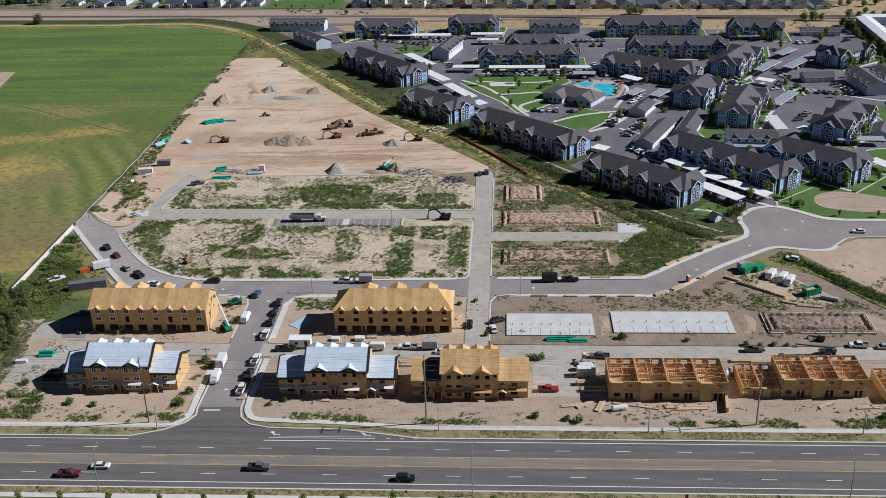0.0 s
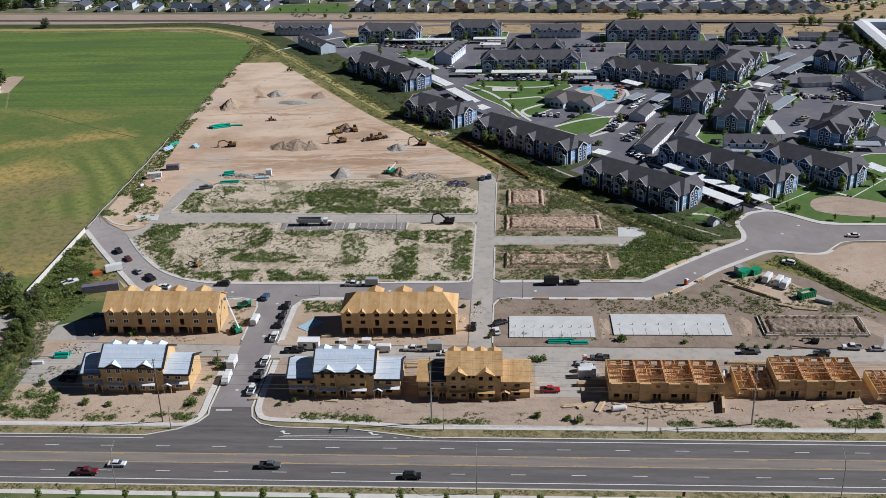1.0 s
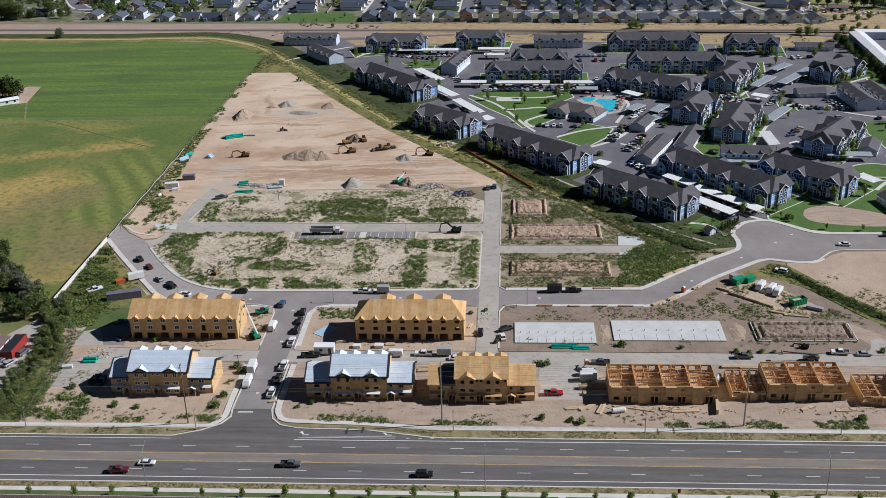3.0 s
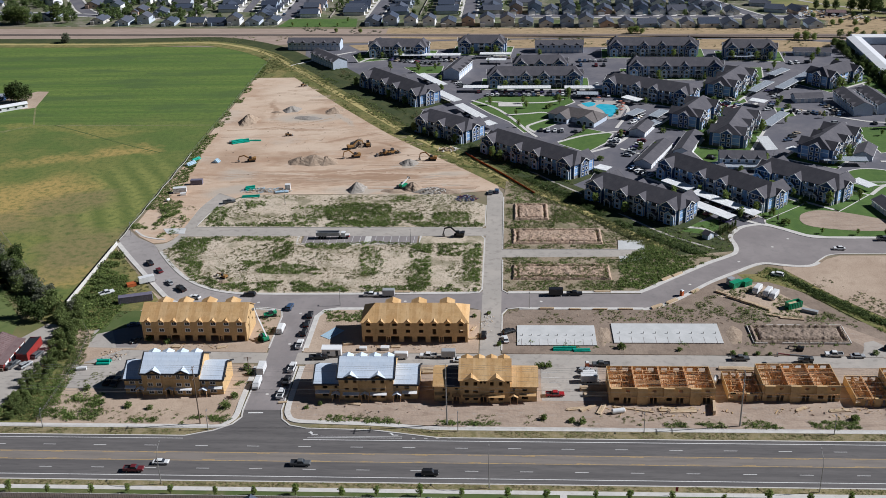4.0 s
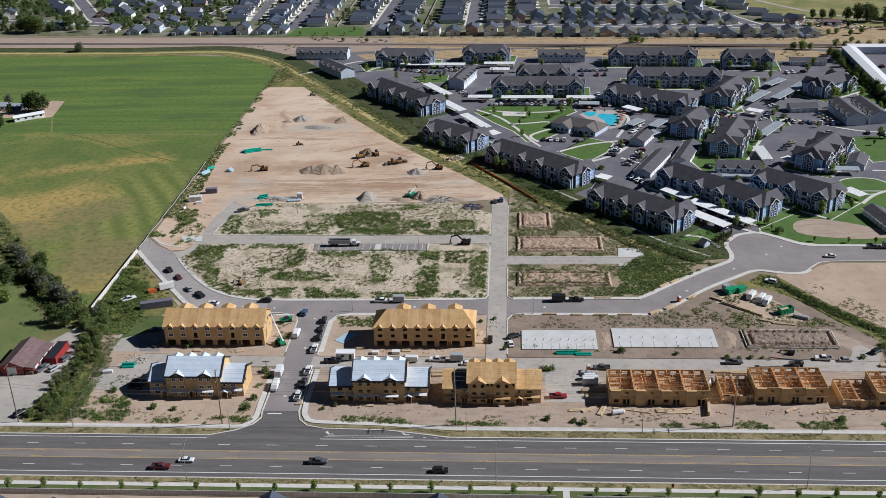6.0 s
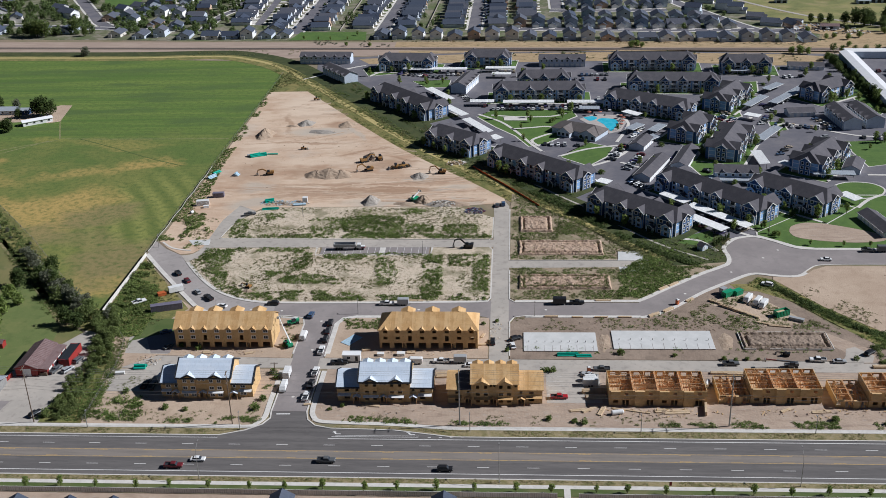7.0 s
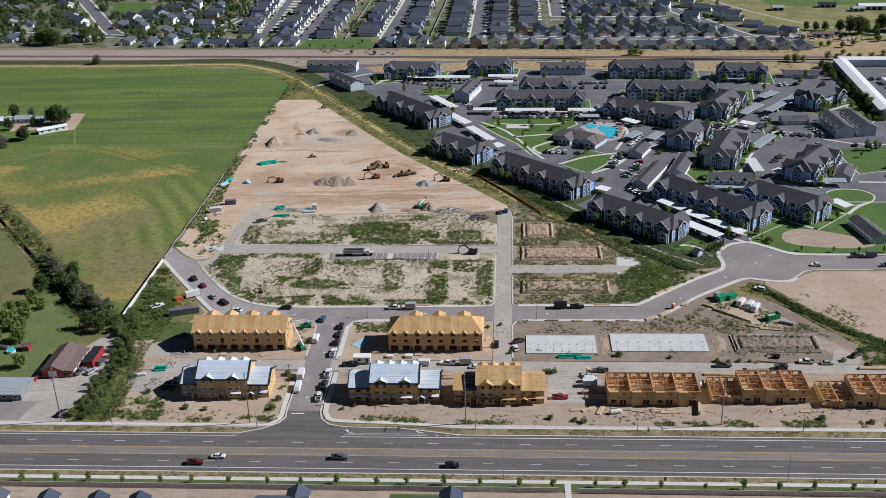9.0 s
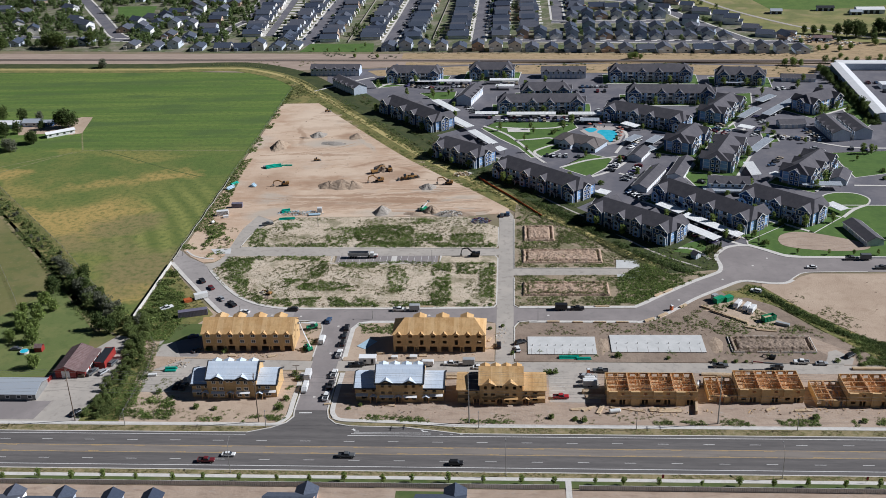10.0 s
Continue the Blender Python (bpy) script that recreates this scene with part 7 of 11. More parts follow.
for _i in range(120):
    _y = 13 + 74 * (_i + RNG.random()) / 120
    _x = -155.5 - 9 * max(0, (_y - 62) / 24)
    _hedge_green.append((_x + RNG.uniform(-4.2, 4.4), _y, RNG.uniform(0.18, 0.38) * (1 + 0.5 * (_y > 55)), "dark"))
far_grove("hedgerow", _hedge_grey, "grey-green bushy trees of the hedgerow", L_GREY, 900, 0.44)
far_grove("hedgerow", _hedge_green, "dense green trees and bushes of the hedgerow", L_HEDGE, 800, 0.46)
scatter("hedge_bank", [(-148, 12), (-144.5, 12), (-144.5, 48), (-150, 66), (-164, 88), (-170, 86), (-158, 66), (-150, 46)], 0.9, 0.35, 0.8, L_WEED, "tall pale green grass bank beside the hedgerow", "grass", 0.05, -0.6)
scatter("hedge_bank", [(-151.5, 12), (-147.4, 12), (-147.2, 66), (-150.6, 68)], 1.5, 0.35, 0.75, L_TALL, "smooth tall green grass below the hedgerow", "grass", 0.05, -0.9, 0.05, 10, 0.8)
for _c in ((-202, 125), (-197, 114), (-205, 119), (-172, 76), (-178, 79), (-212, 113)):
    tree("dark", *_c, RNG.uniform(0.75, 1.05))
for _c in ((-211, 102), (-208, 87), (-211, 78), (-212, 69.5), (-202, 68), (-193, 48), (-214, 84), (-217, 93), (-205, 96), (-222, 66), (-230, 58), (-226, 80), (-206, 78)):
    tree("orchard", *_c, RNG.uniform(1.05, 1.5))
scatter("site_weeds", [(-145, 31), (-130, 27), (-127, 13), (-143, 12.5)], 0.5, 0.8, 1.7, L_TALL, "tall green shrubs beside the chain link fence", "shrubs", 0.12, -0.1, 0.1, 16, 0.8)
scatter("site_weeds", [(-89, 40), (-85.5, 40), (-85.6, 13), (-92, 12.5)], 0.5, 0.6, 1.2, L_TALL, "green weeds beside the side street", "weeds", 0.12, -0.1, 0.1, 14, 0.7)
scatter("site_weeds", [(4, 84.6), (44, 84.6), (66, 99), (90, 104), (118, 74), (118, 60), (60, 57), (0, 58), (0, 62), (80, 62), (80, 76), (0, 77)], 0.22, 0.4, 1.1, L_TALL, "green weeds over the churned site soil", "weeds", 0.08, 0.02, 0.1, 12, 0.7)
for _c in ((-305, 359, 1.45, "dark"), (-310, 361, 1.2, "dark"), (-301, 362, 1.1, "dark"), (-333, 348, 1.0, "dark"), (-313, 326, 1.05, "dark"), (-317, 329, .8, "broad"), (-321, 312, 1.2, "grey"), (-326, 316, 1.0, "grey"), (-356, 376, 1.2, "broad"), (-341, 375, 1.1, "dark"), (-338, 340, 1.1, "dark"),
           (-344, 346, 1.0, "broad"), (-349, 338, 1.1, "dark"), (-352, 350, 1.0, "broad"), (-360, 366, 1.2, "dark"), (-366, 356, 1.1, "dark"), (-330, 376, .9, "grey"), (-360, 344, 1.0, "broad"), (-320, 356, .7, "dark")):
    tree(_c[3], *_c[:3])
tree("grey", -338, 519, 1.1)

# young trees of the lawn strip and the complex
for _i in range(26):
    tree("young", -172 + _i * 11.3 + RNG.uniform(-1.5, 1.5), -23 + RNG.uniform(-.6, .6), RNG.uniform(0.55, 0.95), 0.1)


def clear_of_buildings(p, gap):
    for a, b in APTS:
        a, b = Vector(a), Vector(b)
        u = (b - a).normalized()
        if abs((p - (a + b) / 2).dot(u)) < (b - a).length / 2 + gap and abs((p - a).dot(Vector((-u.y, u.x)))) < 8 + gap:
            return False
    return True


for _i in range(330):
    _p = Vector((RNG.uniform(-110, 215), RNG.uniform(160, 470)))
    if _p.y > 492 - (_p.x + 150) * 1.36 and clear_of_buildings(_p, 3) and not (118 < _p.x < 166 and 150 < _p.y < 182):
        if any(inside(_p, r) for r in LAWNS) or _i % 4 == 0:
            tree("bush" if _i % 3 == 0 else "young", _p.x, _p.y, RNG.uniform(0.8, 1.5), 0.05)
# shrub beds round the apartment buildings
for _a, _b in APTS:
    _mx, _L = frame_of(_a, _b)
    for _s in (-1, 1):
        scatter("shrub_bed", [tuple((_mx @ Vector((x, y, 0)))[:2]) for x, y in ((-_L / 2 - 4, _s * 9.6), (_L / 2 + 4, _s * 9.6), (_L / 2 + 4, _s * 11.6), (-_L / 2 - 4, _s * 11.6))], 0.32, 0.6, 1.3, L_TREE, "row of low green shrubs beside an apartment wall", "shrubs", 0.2, -0.1, 0.12, 16, 0.9)
    for _k in range(4):
        _p = _mx @ Vector((-_L / 2 + _L * (_k + RNG.random()) / 4, RNG.choice((-11.5, -12.5, 11.5)), 0))
        tree("young", _p.x, _p.y, RNG.uniform(1.0, 1.6), 0.05)
patch("corner_turf", [(64, 160), (76, 164), (88, 170), (86, 158), (79, 153), (72, 155)], 0.075, M_LAWN, "mown lawn beside the garden shed", "lawn")
# planted corner beside the turning circle
scatter("shrub_bed", [(50, 157), (57, 139), (66, 133), (80, 132), (87, 136), (89, 150), (94, 160), (88, 166), (76, 160)], 0.14, 0.6, 1.2, L_TALL, "golden green shrubs round the small shed", "shrubs", 0.15, -0.1, 0.15, 16, 0.9)
for _c in ((115.5, 161.5), (127, 153), (141, 151.6), (152, 151), (163, 151), (176, 151), (112, 166), (110, 172), (106, 176)):
    tree("young", *_c, RNG.uniform(0.5, 0.75), 0.1)
for _i in range(11):
    tree("conifer", 84.5 + _i * 0.95 + RNG.uniform(-.5, .5), 150.5 + _i * 1.15, RNG.uniform(0.35, 0.6), 0.05)
scatter("shrub_bed", [(84, 146), (88.5, 144), (90, 150), (94, 158), (91, 161), (86, 153)], 0.35, 0.5, 1.1, L_OLIVE, "golden ornamental grasses beside the turning circle", "shrubs", 0.2, -0.2, 0.1, 16, 1.0)
for _c in ((87, 520, .75), (91, 521, .9), (95, 519.5, .6), (200, 494, .8), (206, 492, .95), (211, 491, .7), (-115, 536, .55), (-134, 539, .5), (246, 512, .6), (275, 508, .6), (310, 500, .8), (322, 498, .7)):
    tree("orchard", *_c[:2], _c[2] * 1.4)
for _i in range(30):
    tree(RNG.choice(("dark", "bush", "broad")), 222 + RNG.uniform(-3, 3), 352 + _i * 4.3, RNG.uniform(0.5, 0.9))
scatter("fence_shrubs", [(219, 346), (225, 346), (228, 484), (222, 484)], 0.22, 1.4, 2.8, L_DARK, "dense dark hedge beside the storage building", "shrubs", 0.1, -0.6, 0.05, 36, 0.9)
far_grove("hedgerow", [(231 + i * 7.6 + RNG.uniform(-2, 2), 496 - i * 0.7 + RNG.uniform(-3, 3), RNG.uniform(0.45, 0.8), "dark") for i in range(14)], "row of green trees behind the storage building", L_TREE, 420, 0.6)
scatter("fence_weeds", [(-167, 412), (-134, 412), (-150, 438), (-168, 466)], 0.3, 0.5, 1.2, L_WEED, "weeds at the far end of the dirt site", "weeds", 0.07, -0.2)
scatter("weeds", [(0, 110), (36.5, 110), (36.5, 122.6), (0, 122.6)], 1.5, 0.3, 0.8, L_WEED, "weeds growing over the dug plot", "weeds", 0.12, -0.12, 0.85)
scatter("weeds", [(0, 143.4), (36, 143.4), (36, 157.6), (0, 157.6)], 0.4, 0.3, 0.7, L_WEED, "sparse weeds on the dug plot", "weeds", 0.15, 0.0, 0.85)
scatter("weeds", [(81, 61.6), (111.6, 61.6), (111.6, 73), (81, 73)], 0.3, 0.3, 0.7, L_OLIVE, "sparse dry weeds on the dug plot", "weeds", 0.15, 0.0, 0.85)
scatter("ditch_grass", DITCH_SIDE, 0.32, 0.5, 1.3, L_DARK, "dark shrubs and weeds between the ditch and the apartments", "shrubs", 0.07, -0.1, 0.08, 12, 0.9)
scatter("ditch_grass", DITCH_SIDE, 0.12, 0.5, 1.2, L_OLIVE, "brown dry brush between the ditch and the apartments", "shrubs", 0.1, 0.0, 0.08, 12, 0.9)
scatter("ditch_grass", [(-130, 428), (-98, 374), (-56, 306), (-10, 238), (14, 208), (46, 162), (36, 160), (10, 196), (-14, 228), (-62, 296), (-104, 362), (-140, 424)], 0.12, 0.6, 1.4, L_TREE, "dark shrubs on the ditch bank", "shrubs", 0.05, -0.1, 0.1, 14, 0.8)
DITCH_E = [(92, 114), (98, 121), (103, 118), (117, 94.5), (136, 70.5), (170, 62.5), (198, 58.5), (198, 53), (134, 56.5), (132, 60), (119, 79), (106.7, 99), (95, 110)]
scatter("ditch_weeds", [(97, 117), (100, 118), (112, 97), (128, 76), (140, 66), (196, 57), (196, 54), (136, 62), (124, 76), (109, 96)], 0.8, 0.6, 1.4, L_TREE, "dark green shrubs along the drainage ditch", "shrubs", 0.09, -0.25, 0.1, 12, 0.9)
scatter("ditch_weeds", [(126, 64), (134, 66), (150, 60), (150, 50), (125.6, 52), (127, 58)], 0.7, 0.7, 1.6, L_TREE, "dark shrubs beside the dusty drive", "shrubs", 0.1, -0.3, 0.1, 16, 0.9)
scatter("ditch_weeds", [(99, 116), (101, 117), (113, 97.5), (129, 77), (141, 67), (139, 64.5), (127, 74.5), (111, 95)], 1.3, 0.8, 1.5, L_DARK, "dark line of shrubs in the drainage ditch", "shrubs", 0.09, -0.5, 0.1, 12, 0.9)
scatter("ditch_weeds", DITCH_E, 0.6, 0.4, 1.0, L_TALL, "weedy green ditch bank", "weeds", 0.09, -0.2, 0.1, 12, 0.7)
scatter("ditch_weeds", [(104, 119), (112, 117), (140, 84), (190, 68), (190, 62), (137, 71), (117, 95)], 0.3, 0.4, 0.9, L_WEED, "sparse weeds on the bank above the ditch", "weeds", 0.07, 0.0)
scatter("fence_shrubs", [(-165.8, 140), (-161, 132), (-156, 116), (-153, 98), (-150, 80), (-158, 80), (-165.6, 90)], 0.09, 1.2, 2.4, L_TREE, "tall green shrubs beside the white fence", "shrubs", 0.09, -0.2, 0.1, 40, 1.0)
scatter("fence_shrubs", [(-150, 178), (-144.5, 170), (-144, 154), (-150, 150), (-158, 160), (-158, 185)], 0.1, 0.9, 1.8, L_TALL, "green shrubs beside the dirt drive", "shrubs", 0.12, 0.0, 0.1, 24, 0.9)
for _r in (LOT_W, [(-136, 163), (-14, 162), (-13, 186), (-30, 199), (-125, 199)], [(-3.8, 100.6), (46, 100.6), (57, 110), (66, 131), (-3.8, 130)], [(-3.8, 138.5), (42, 138.5), (42, 148), (22, 185), (-2, 216)]):
    scatter("weed_tufts", _r, 1.1, 0.14, 0.36, L_OLIVE, "small dry weed tufts over the lot soil", "weeds", 0.1, -0.3, 0.11, 4, 0.7)
scatter("fence_weeds", [(-164, 138), (-134, 94), (-146, 72), (-146, 90), (-149, 104), (-158, 124)], 0.35, 0.4, 1.0, L_WEED, "patchy weeds between the fence and the loop street", "weeds", 0.1, -0.05)
for _c in ((236, 536), (243, 540), (252, 534), (262, 540), (228, 560), (300, 530), (316, 536), (330, 545), (285, 552), (345, 520)):
    tree("orchard", *_c, RNG.uniform(0.8, 1.5))
for _r in ([(-118, 11.3), (-88, 11.3), (-87, 16), (-100, 14.5), (-118, 13.5)], [(-64, 13.8), (-52, 12.6), (-30, 11.6), (0, 11.2), (0, 13), (-40, 14.5), (-64, 17)], [(40, 11.2), (150, 11.2), (150, 14.6), (90, 15.4), (40, 13)]):
    scatter("site_weeds", _r, 1.3, 0.4, 1.1, L_TALL, "green weed clumps along the pavement edge", "weeds", 0.09, -0.02, 0.1, 12, 0.7)

# ---- rail corridor, ditch, far neighbourhood, farm, south side ----


M_HAY = surface("golden_farmland", (0.24, 0.225, 0.085), [((0.15, 0.165, 0.058), 0.03, .42, .58, .85), ((0.34, 0.27, 0.14), 0.05, .5, .64, .6), ((0.12, 0.125, 0.05), 0.2, .52, .68, .6)], 0.95, 0.1, 1)


def rail_y(x):
    return 519.6 - 0.0697 * x


patch("rail_corridor", [(-900, rail_y(-900) - 14), (-420, 515), (-277, 505), (-212, 498), (-150, 503), (-45, 510.5), (80, 511), (198, 495), (235, 490), (600, 462), (600, rail_y(600) + 22), (-900, rail_y(-900) + 22)], 0.02, M_RAILDIRT, "bare reddish dirt of the railway corridor", "ground")
patch("corridor_grass", [(-95, rail_y(-95) + 6), (600, rail_y(600) + 6), (600, rail_y(600) + 28), (-95, rail_y(-95) + 24)], 0.05, M_DRYGRASS, "golden dry grass beside the railway", "grass")
patch("corridor_grass_south", [(-90, 511.5), (80, 512), (198, 496), (600, 466), (600, rail_y(600) - 5), (-90, rail_y(-90) - 5)], 0.045, M_DRYGRASS, "golden dry grass beside the railway", "grass")
_b = Mesh()
_b.prism([(-900, rail_y(-900) - 2.3), (600, rail_y(600) - 2.3), (600, rail_y(600) + 2.3), (-900, rail_y(-900) + 2.3)], -0.3, 0.35)
setting("ballast", _b, surface("ballast_stone", (0.19, 0.15, 0.125), [((0.26, 0.21, 0.175), 1.5, .45, .65, .7)], 0.95, 0.05, 4), "dark brown railway ballast bed", "railway")
_b = Mesh()
for _o in (-0.75, 0.75):
    _b.bar((-900, rail_y(-900) + _o, 0.46), (600, rail_y(600) + _o, 0.46), 0.12, 0.2)
setting("rails", _b, M_STEEL, "two rusty steel rails on ballast", "railway")

scatter("corridor_shrubs", [(-100, 497), (60, 484), (215, 463), (222, 486), (80, 508), (-45, 507)], 0.03, 0.7, 1.7, L_DARK, "dark low shrubs on the dry grass behind the apartments", "shrubs", 0.05, 0.0, 0.05, 24, 0.8)
scatter("corridor_shrubs", [(-160, 540), (-100, 534), (-96, 550), (-130, 556), (-165, 556)], 0.05, 0.8, 2.0, L_GREY, "grey green shrubs beside the railway", "shrubs", 0.06, -0.1, 0.05, 24, 0.8)
scatter("corridor_shrubs", [(-120, 552), (225, 519), (226, 524), (-120, 557)], 0.10, 0.5, 1.1, L_OLIVE, "dry brush along the back fences", "shrubs", 0.08, -0.1, 0.05, 16, 0.7)
scatter("corridor_shrubs", [(-250, 512), (-160, 512), (-160, 528), (-250, 530)], 0.04, 0.5, 1.2, L_WEED, "weed clumps on the corridor dirt", "weeds", 0.07, 0.05, 0.05, 20, 0.7)
_track = smooth_line([(-560, 524), (-420, 517), (-300, 510), (-232, 511), (-203, 500), (-173.5, 474.5), (-144, 430), (-112.5, 378.6), (-85, 334), (-60.5, 295.8), (-41, 269.5), (-14, 235), (6, 208), (26, 184), (44, 160), (60, 140)], 4)
_k = Mesh()
strip(_k, _track, -9.0, 5.5, -0.4, 0.046)
setting("ditch_bank", _k, M_DITCH, "rough green and yellow grass of the ditch bank", "ground")
_k = Mesh()
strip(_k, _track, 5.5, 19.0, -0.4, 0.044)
# dark tone here stands for building shade on rough grass
setting("ditch_side_grass", _k, M_ROUGHSHADE, "rough grass beyond the mown track, darkened for building shade", "ground")
_k = Mesh()
strip(_k, _track, -1.9, 1.9, -0.4, 0.12)
setting("ditch_track", _k, M_TRACK, "mown yellowish track along the drainage ditch", "ground")


DITCH_LINE = smooth_line([(-2, 231), (14.4, 208), (26.4, 192.6), (37.5, 175), (51.4, 155), (62.6, 142.7), (75.6, 132)], 5)
_ring = offset_line(DITCH_LINE, -1.6) + offset_line(DITCH_LINE, 2.6)[::-1]
scatter("ditch_shrubs", _ring, 0.5, 0.7, 1.6, L_DARK, "dark shrubs standing in the drainage ditch", "shrubs", 0.09, -0.35, 0.05, 20, 0.9)
scatter("ditch_shrubs", offset_line(DITCH_LINE, -6.5) + offset_line(DITCH_LINE, -1.5)[::-1], 0.8, 0.4, 1.0, L_WEED, "yellow green grass beside the ditch", "grass", 0.07, -0.3, 0.1, 12, 0.8)
scatter("ditch_shrubs", offset_line(DITCH_LINE, 2.4) + offset_line(DITCH_LINE, 7)[::-1], 0.35, 0.4, 1.0, L_TREE, "dark grass and shrubs below the apartments", "shrubs", 0.07, -0.1, 0.1, 14, 0.7)
_k = Mesh()
strip(_k, DITCH_LINE, 7.4, 8.6, -0.3, 0.07)
setting("ditch_path", _k, M_AISLE, "thin pale gravel path beside the ditch", "ground")


_bank = smooth_line([(-173.5, 474.5), (-144, 430), (-112.5, 378.6), (-85, 334), (-60.5, 295.8), (-41, 269.5), (-14, 235), (6, 208)], 4)
for _lo, _hi in ((-8.5, -2.4), (2.4, 5.5)):
    scatter("bank_grass", offset_line(_bank, _lo) + offset_line(_bank, _hi)[::-1], 0.6, 0.3, 0.75, L_WEED, "yellow green grass tufts on the ditch bank", "grass", 0.06, -0.35, 0.06, 4, 0.8)
scatter("bank_grass", offset_line(_bank, -8.5) + offset_line(_bank, -4.5)[::-1], 0.25, 0.5, 1.1, L_TREE, "dark weed clumps at the edge of the dirt site", "weeds", 0.09, 0.0, 0.06, 10, 0.8)


M_MESHPALE = surface("pale_plastic_mesh", (0.42, 0.41, 0.37), [((0.30, 0.30, 0.26), 0.7, .45, .65, .7)], 0.8)


def field_fence():
    """Pale mesh fence between the hay field and the building site."""
    th = thing("mesh_fence", "low pale mesh fence between the field and the dirt site", "fence")
    pts = [(-167.1 + 0.3 * math.sin(i * 1.7), 147 + i * 6.2) for i in range(19)]
    for a, b in zip(pts, pts[1:]):
        m = Mesh()
        m.bar((*a, 0.85), (*b, 0.85), 0.04, 0.4)
        part("panel", m, M_MESHPALE, th)
    for p in pts:
        m = Mesh()
        m.tube((*p, -0.1), (*p, 1.25), 0.06, 0.05, 6)
        part("post", m, M_STEEL, th)


field_fence()
patch("site_drive_pad", [(-152.3, 160.5), (-142.3, 161.1), (-141.3, 154.8), (-149, 155.1)], 0.12, M_SLAB, "pale concrete pad beside the dirt drive", "pavement")
_k = Mesh()
strip(_k, smooth_line([(-163.9, 158.5), (-158.4, 152.5), (-152.5, 149.8), (-148, 149)], 5), -0.5, 0.5, -0.3, 0.16)
setting("kerb_west_end", _k, M_CONC, "pale concrete kerb at the end of the loop street", "kerb")


def silt_fence():
    th = thing("safety_fence", "low orange plastic safety fence along the ditch", "safety fence")
    mat = surface("orange_mesh", (0.80, 0.15, 0.045), [((0.62, 0.11, 0.04), 0.5, .45, .65, .7)], 0.8)
    pts = smooth_line([(-24, 256), (-16.6, 243.3), (-5.7, 226.2), (6, 206.1), (10, 199)], 5)
    for a, b in zip(pts, pts[1:]):
        m = Mesh()
        m.bar((*a, 0.55), (*b, 0.55), 0.08, 1.1)
        part("panel", m, mat, th)


silt_fence()

M_HOUSEROOF = random_ramp("house_shingles", [(0.055, 0.07, 0.105), (0.075, 0.088, 0.12), (0.042, 0.054, 0.085), (0.095, 0.10, 0.125), (0.06, 0.074, 0.105), (0.085, 0.094, 0.122)], 0.92, grain=0.2)
M_HOUSEWALL = random_ramp("house_siding", [(0.80, 0.80, 0.80), (0.66, 0.66, 0.65), (0.44, 0.48, 0.54), (0.62, 0.59, 0.54), (0.32, 0.38, 0.47), (0.76, 0.76, 0.75), (0.52, 0.57, 0.63), (0.50, 0.36, 0.27)], 0.8)
M_YARD = surface("house_yards", (0.12, 0.128, 0.068), [((0.24, 0.21, 0.16), 0.07, .48, .58, .8), ((0.08, 0.115, 0.035), 0.05, .5, .62, .8), ((0.30, 0.27, 0.23), 0.2, .56, .66, .7)], 0.95, 0.03, 2)
patch("neighbourhood_ground", [(-900, 640), (-520, 590), (-350, 574), (-247, 563), (-112, 557), (37, 545), (226, 524.5), (236, 552), (214, 575), (207, 600), (184, 664), (162, 712), (120, 790), (110, 1100), (-900, 1100)], 0.03, M_YARD, "small house yards of grass and soil", "ground")
patch("farmland", [(228, 524), (600, 490), (900, 470), (900, 1200), (112, 1200), (122, 790), (164, 712), (186, 664), (209, 600), (216, 575), (238, 552)], 0.0, M_HAY, "dry golden green farmland beyond the houses", "field")
patch("far_green_field", [(226, 743), (234, 697), (277, 690), (341, 704), (420, 712), (900, 700), (900, 1200), (190, 1200)], 0.04, M_LAWNB, "distant bright green crop field", "field")
patch("farm_yard", [(218, 665), (235, 686), (297, 688), (330, 660), (293, 658), (274, 641), (241, 646)], 0.05, M_HAY, "golden weedy farm yard", "ground")
patch("junk_yard_ground", [(222, 594), (240, 588), (268, 566), (330, 545), (330, 520), (230, 528), (238, 552), (216, 576)], 0.04, M_DRYGRASS, "dry golden grass of the junk yard", "ground")
_k = Mesh()
strip(_k, smooth_line([(160, 790), (178, 747), (200, 692), (237, 629), (265, 600), (299, 571), (340, 548)], 4), -1.9, 1.9, -0.3, 0.12)
setting("farm_track", _k, M_AISLE, "pale gravel farm track", "road")

def debris(name, x, y, rx, ry, n, size, materials, label, seed, z=0.05):
    rg = random.Random(seed)
    for k, mat_k in enumerate(materials):
        m = Mesh()
        for _ in range(n // len(materials)):
            a, f = rg.uniform(0, 6.28), rg.random() ** .6
            px, py = x + rx * f * math.cos(a), y + ry * f * math.sin(a)
            d = rg.uniform(0, 3.14)
            l = size * rg.uniform(.4, 1.6)
            h = rg.uniform(.1, .5) * size
            pz = z + (1 - f) * size * rg.uniform(0, 1.4)
            m.bar((px - l * math.cos(d) / 2, py - l * math.sin(d) / 2, pz + h * .3), (px + l * math.cos(d) / 2, py + l * math.sin(d) / 2, pz + h * rg.uniform(.2, .9)), size * rg.uniform(.1, .35), h * .5)
        tagged(part(name, m, mat_k), label, "debris", "", "stuff")


_HOUSE = {}
vehicle_later = []


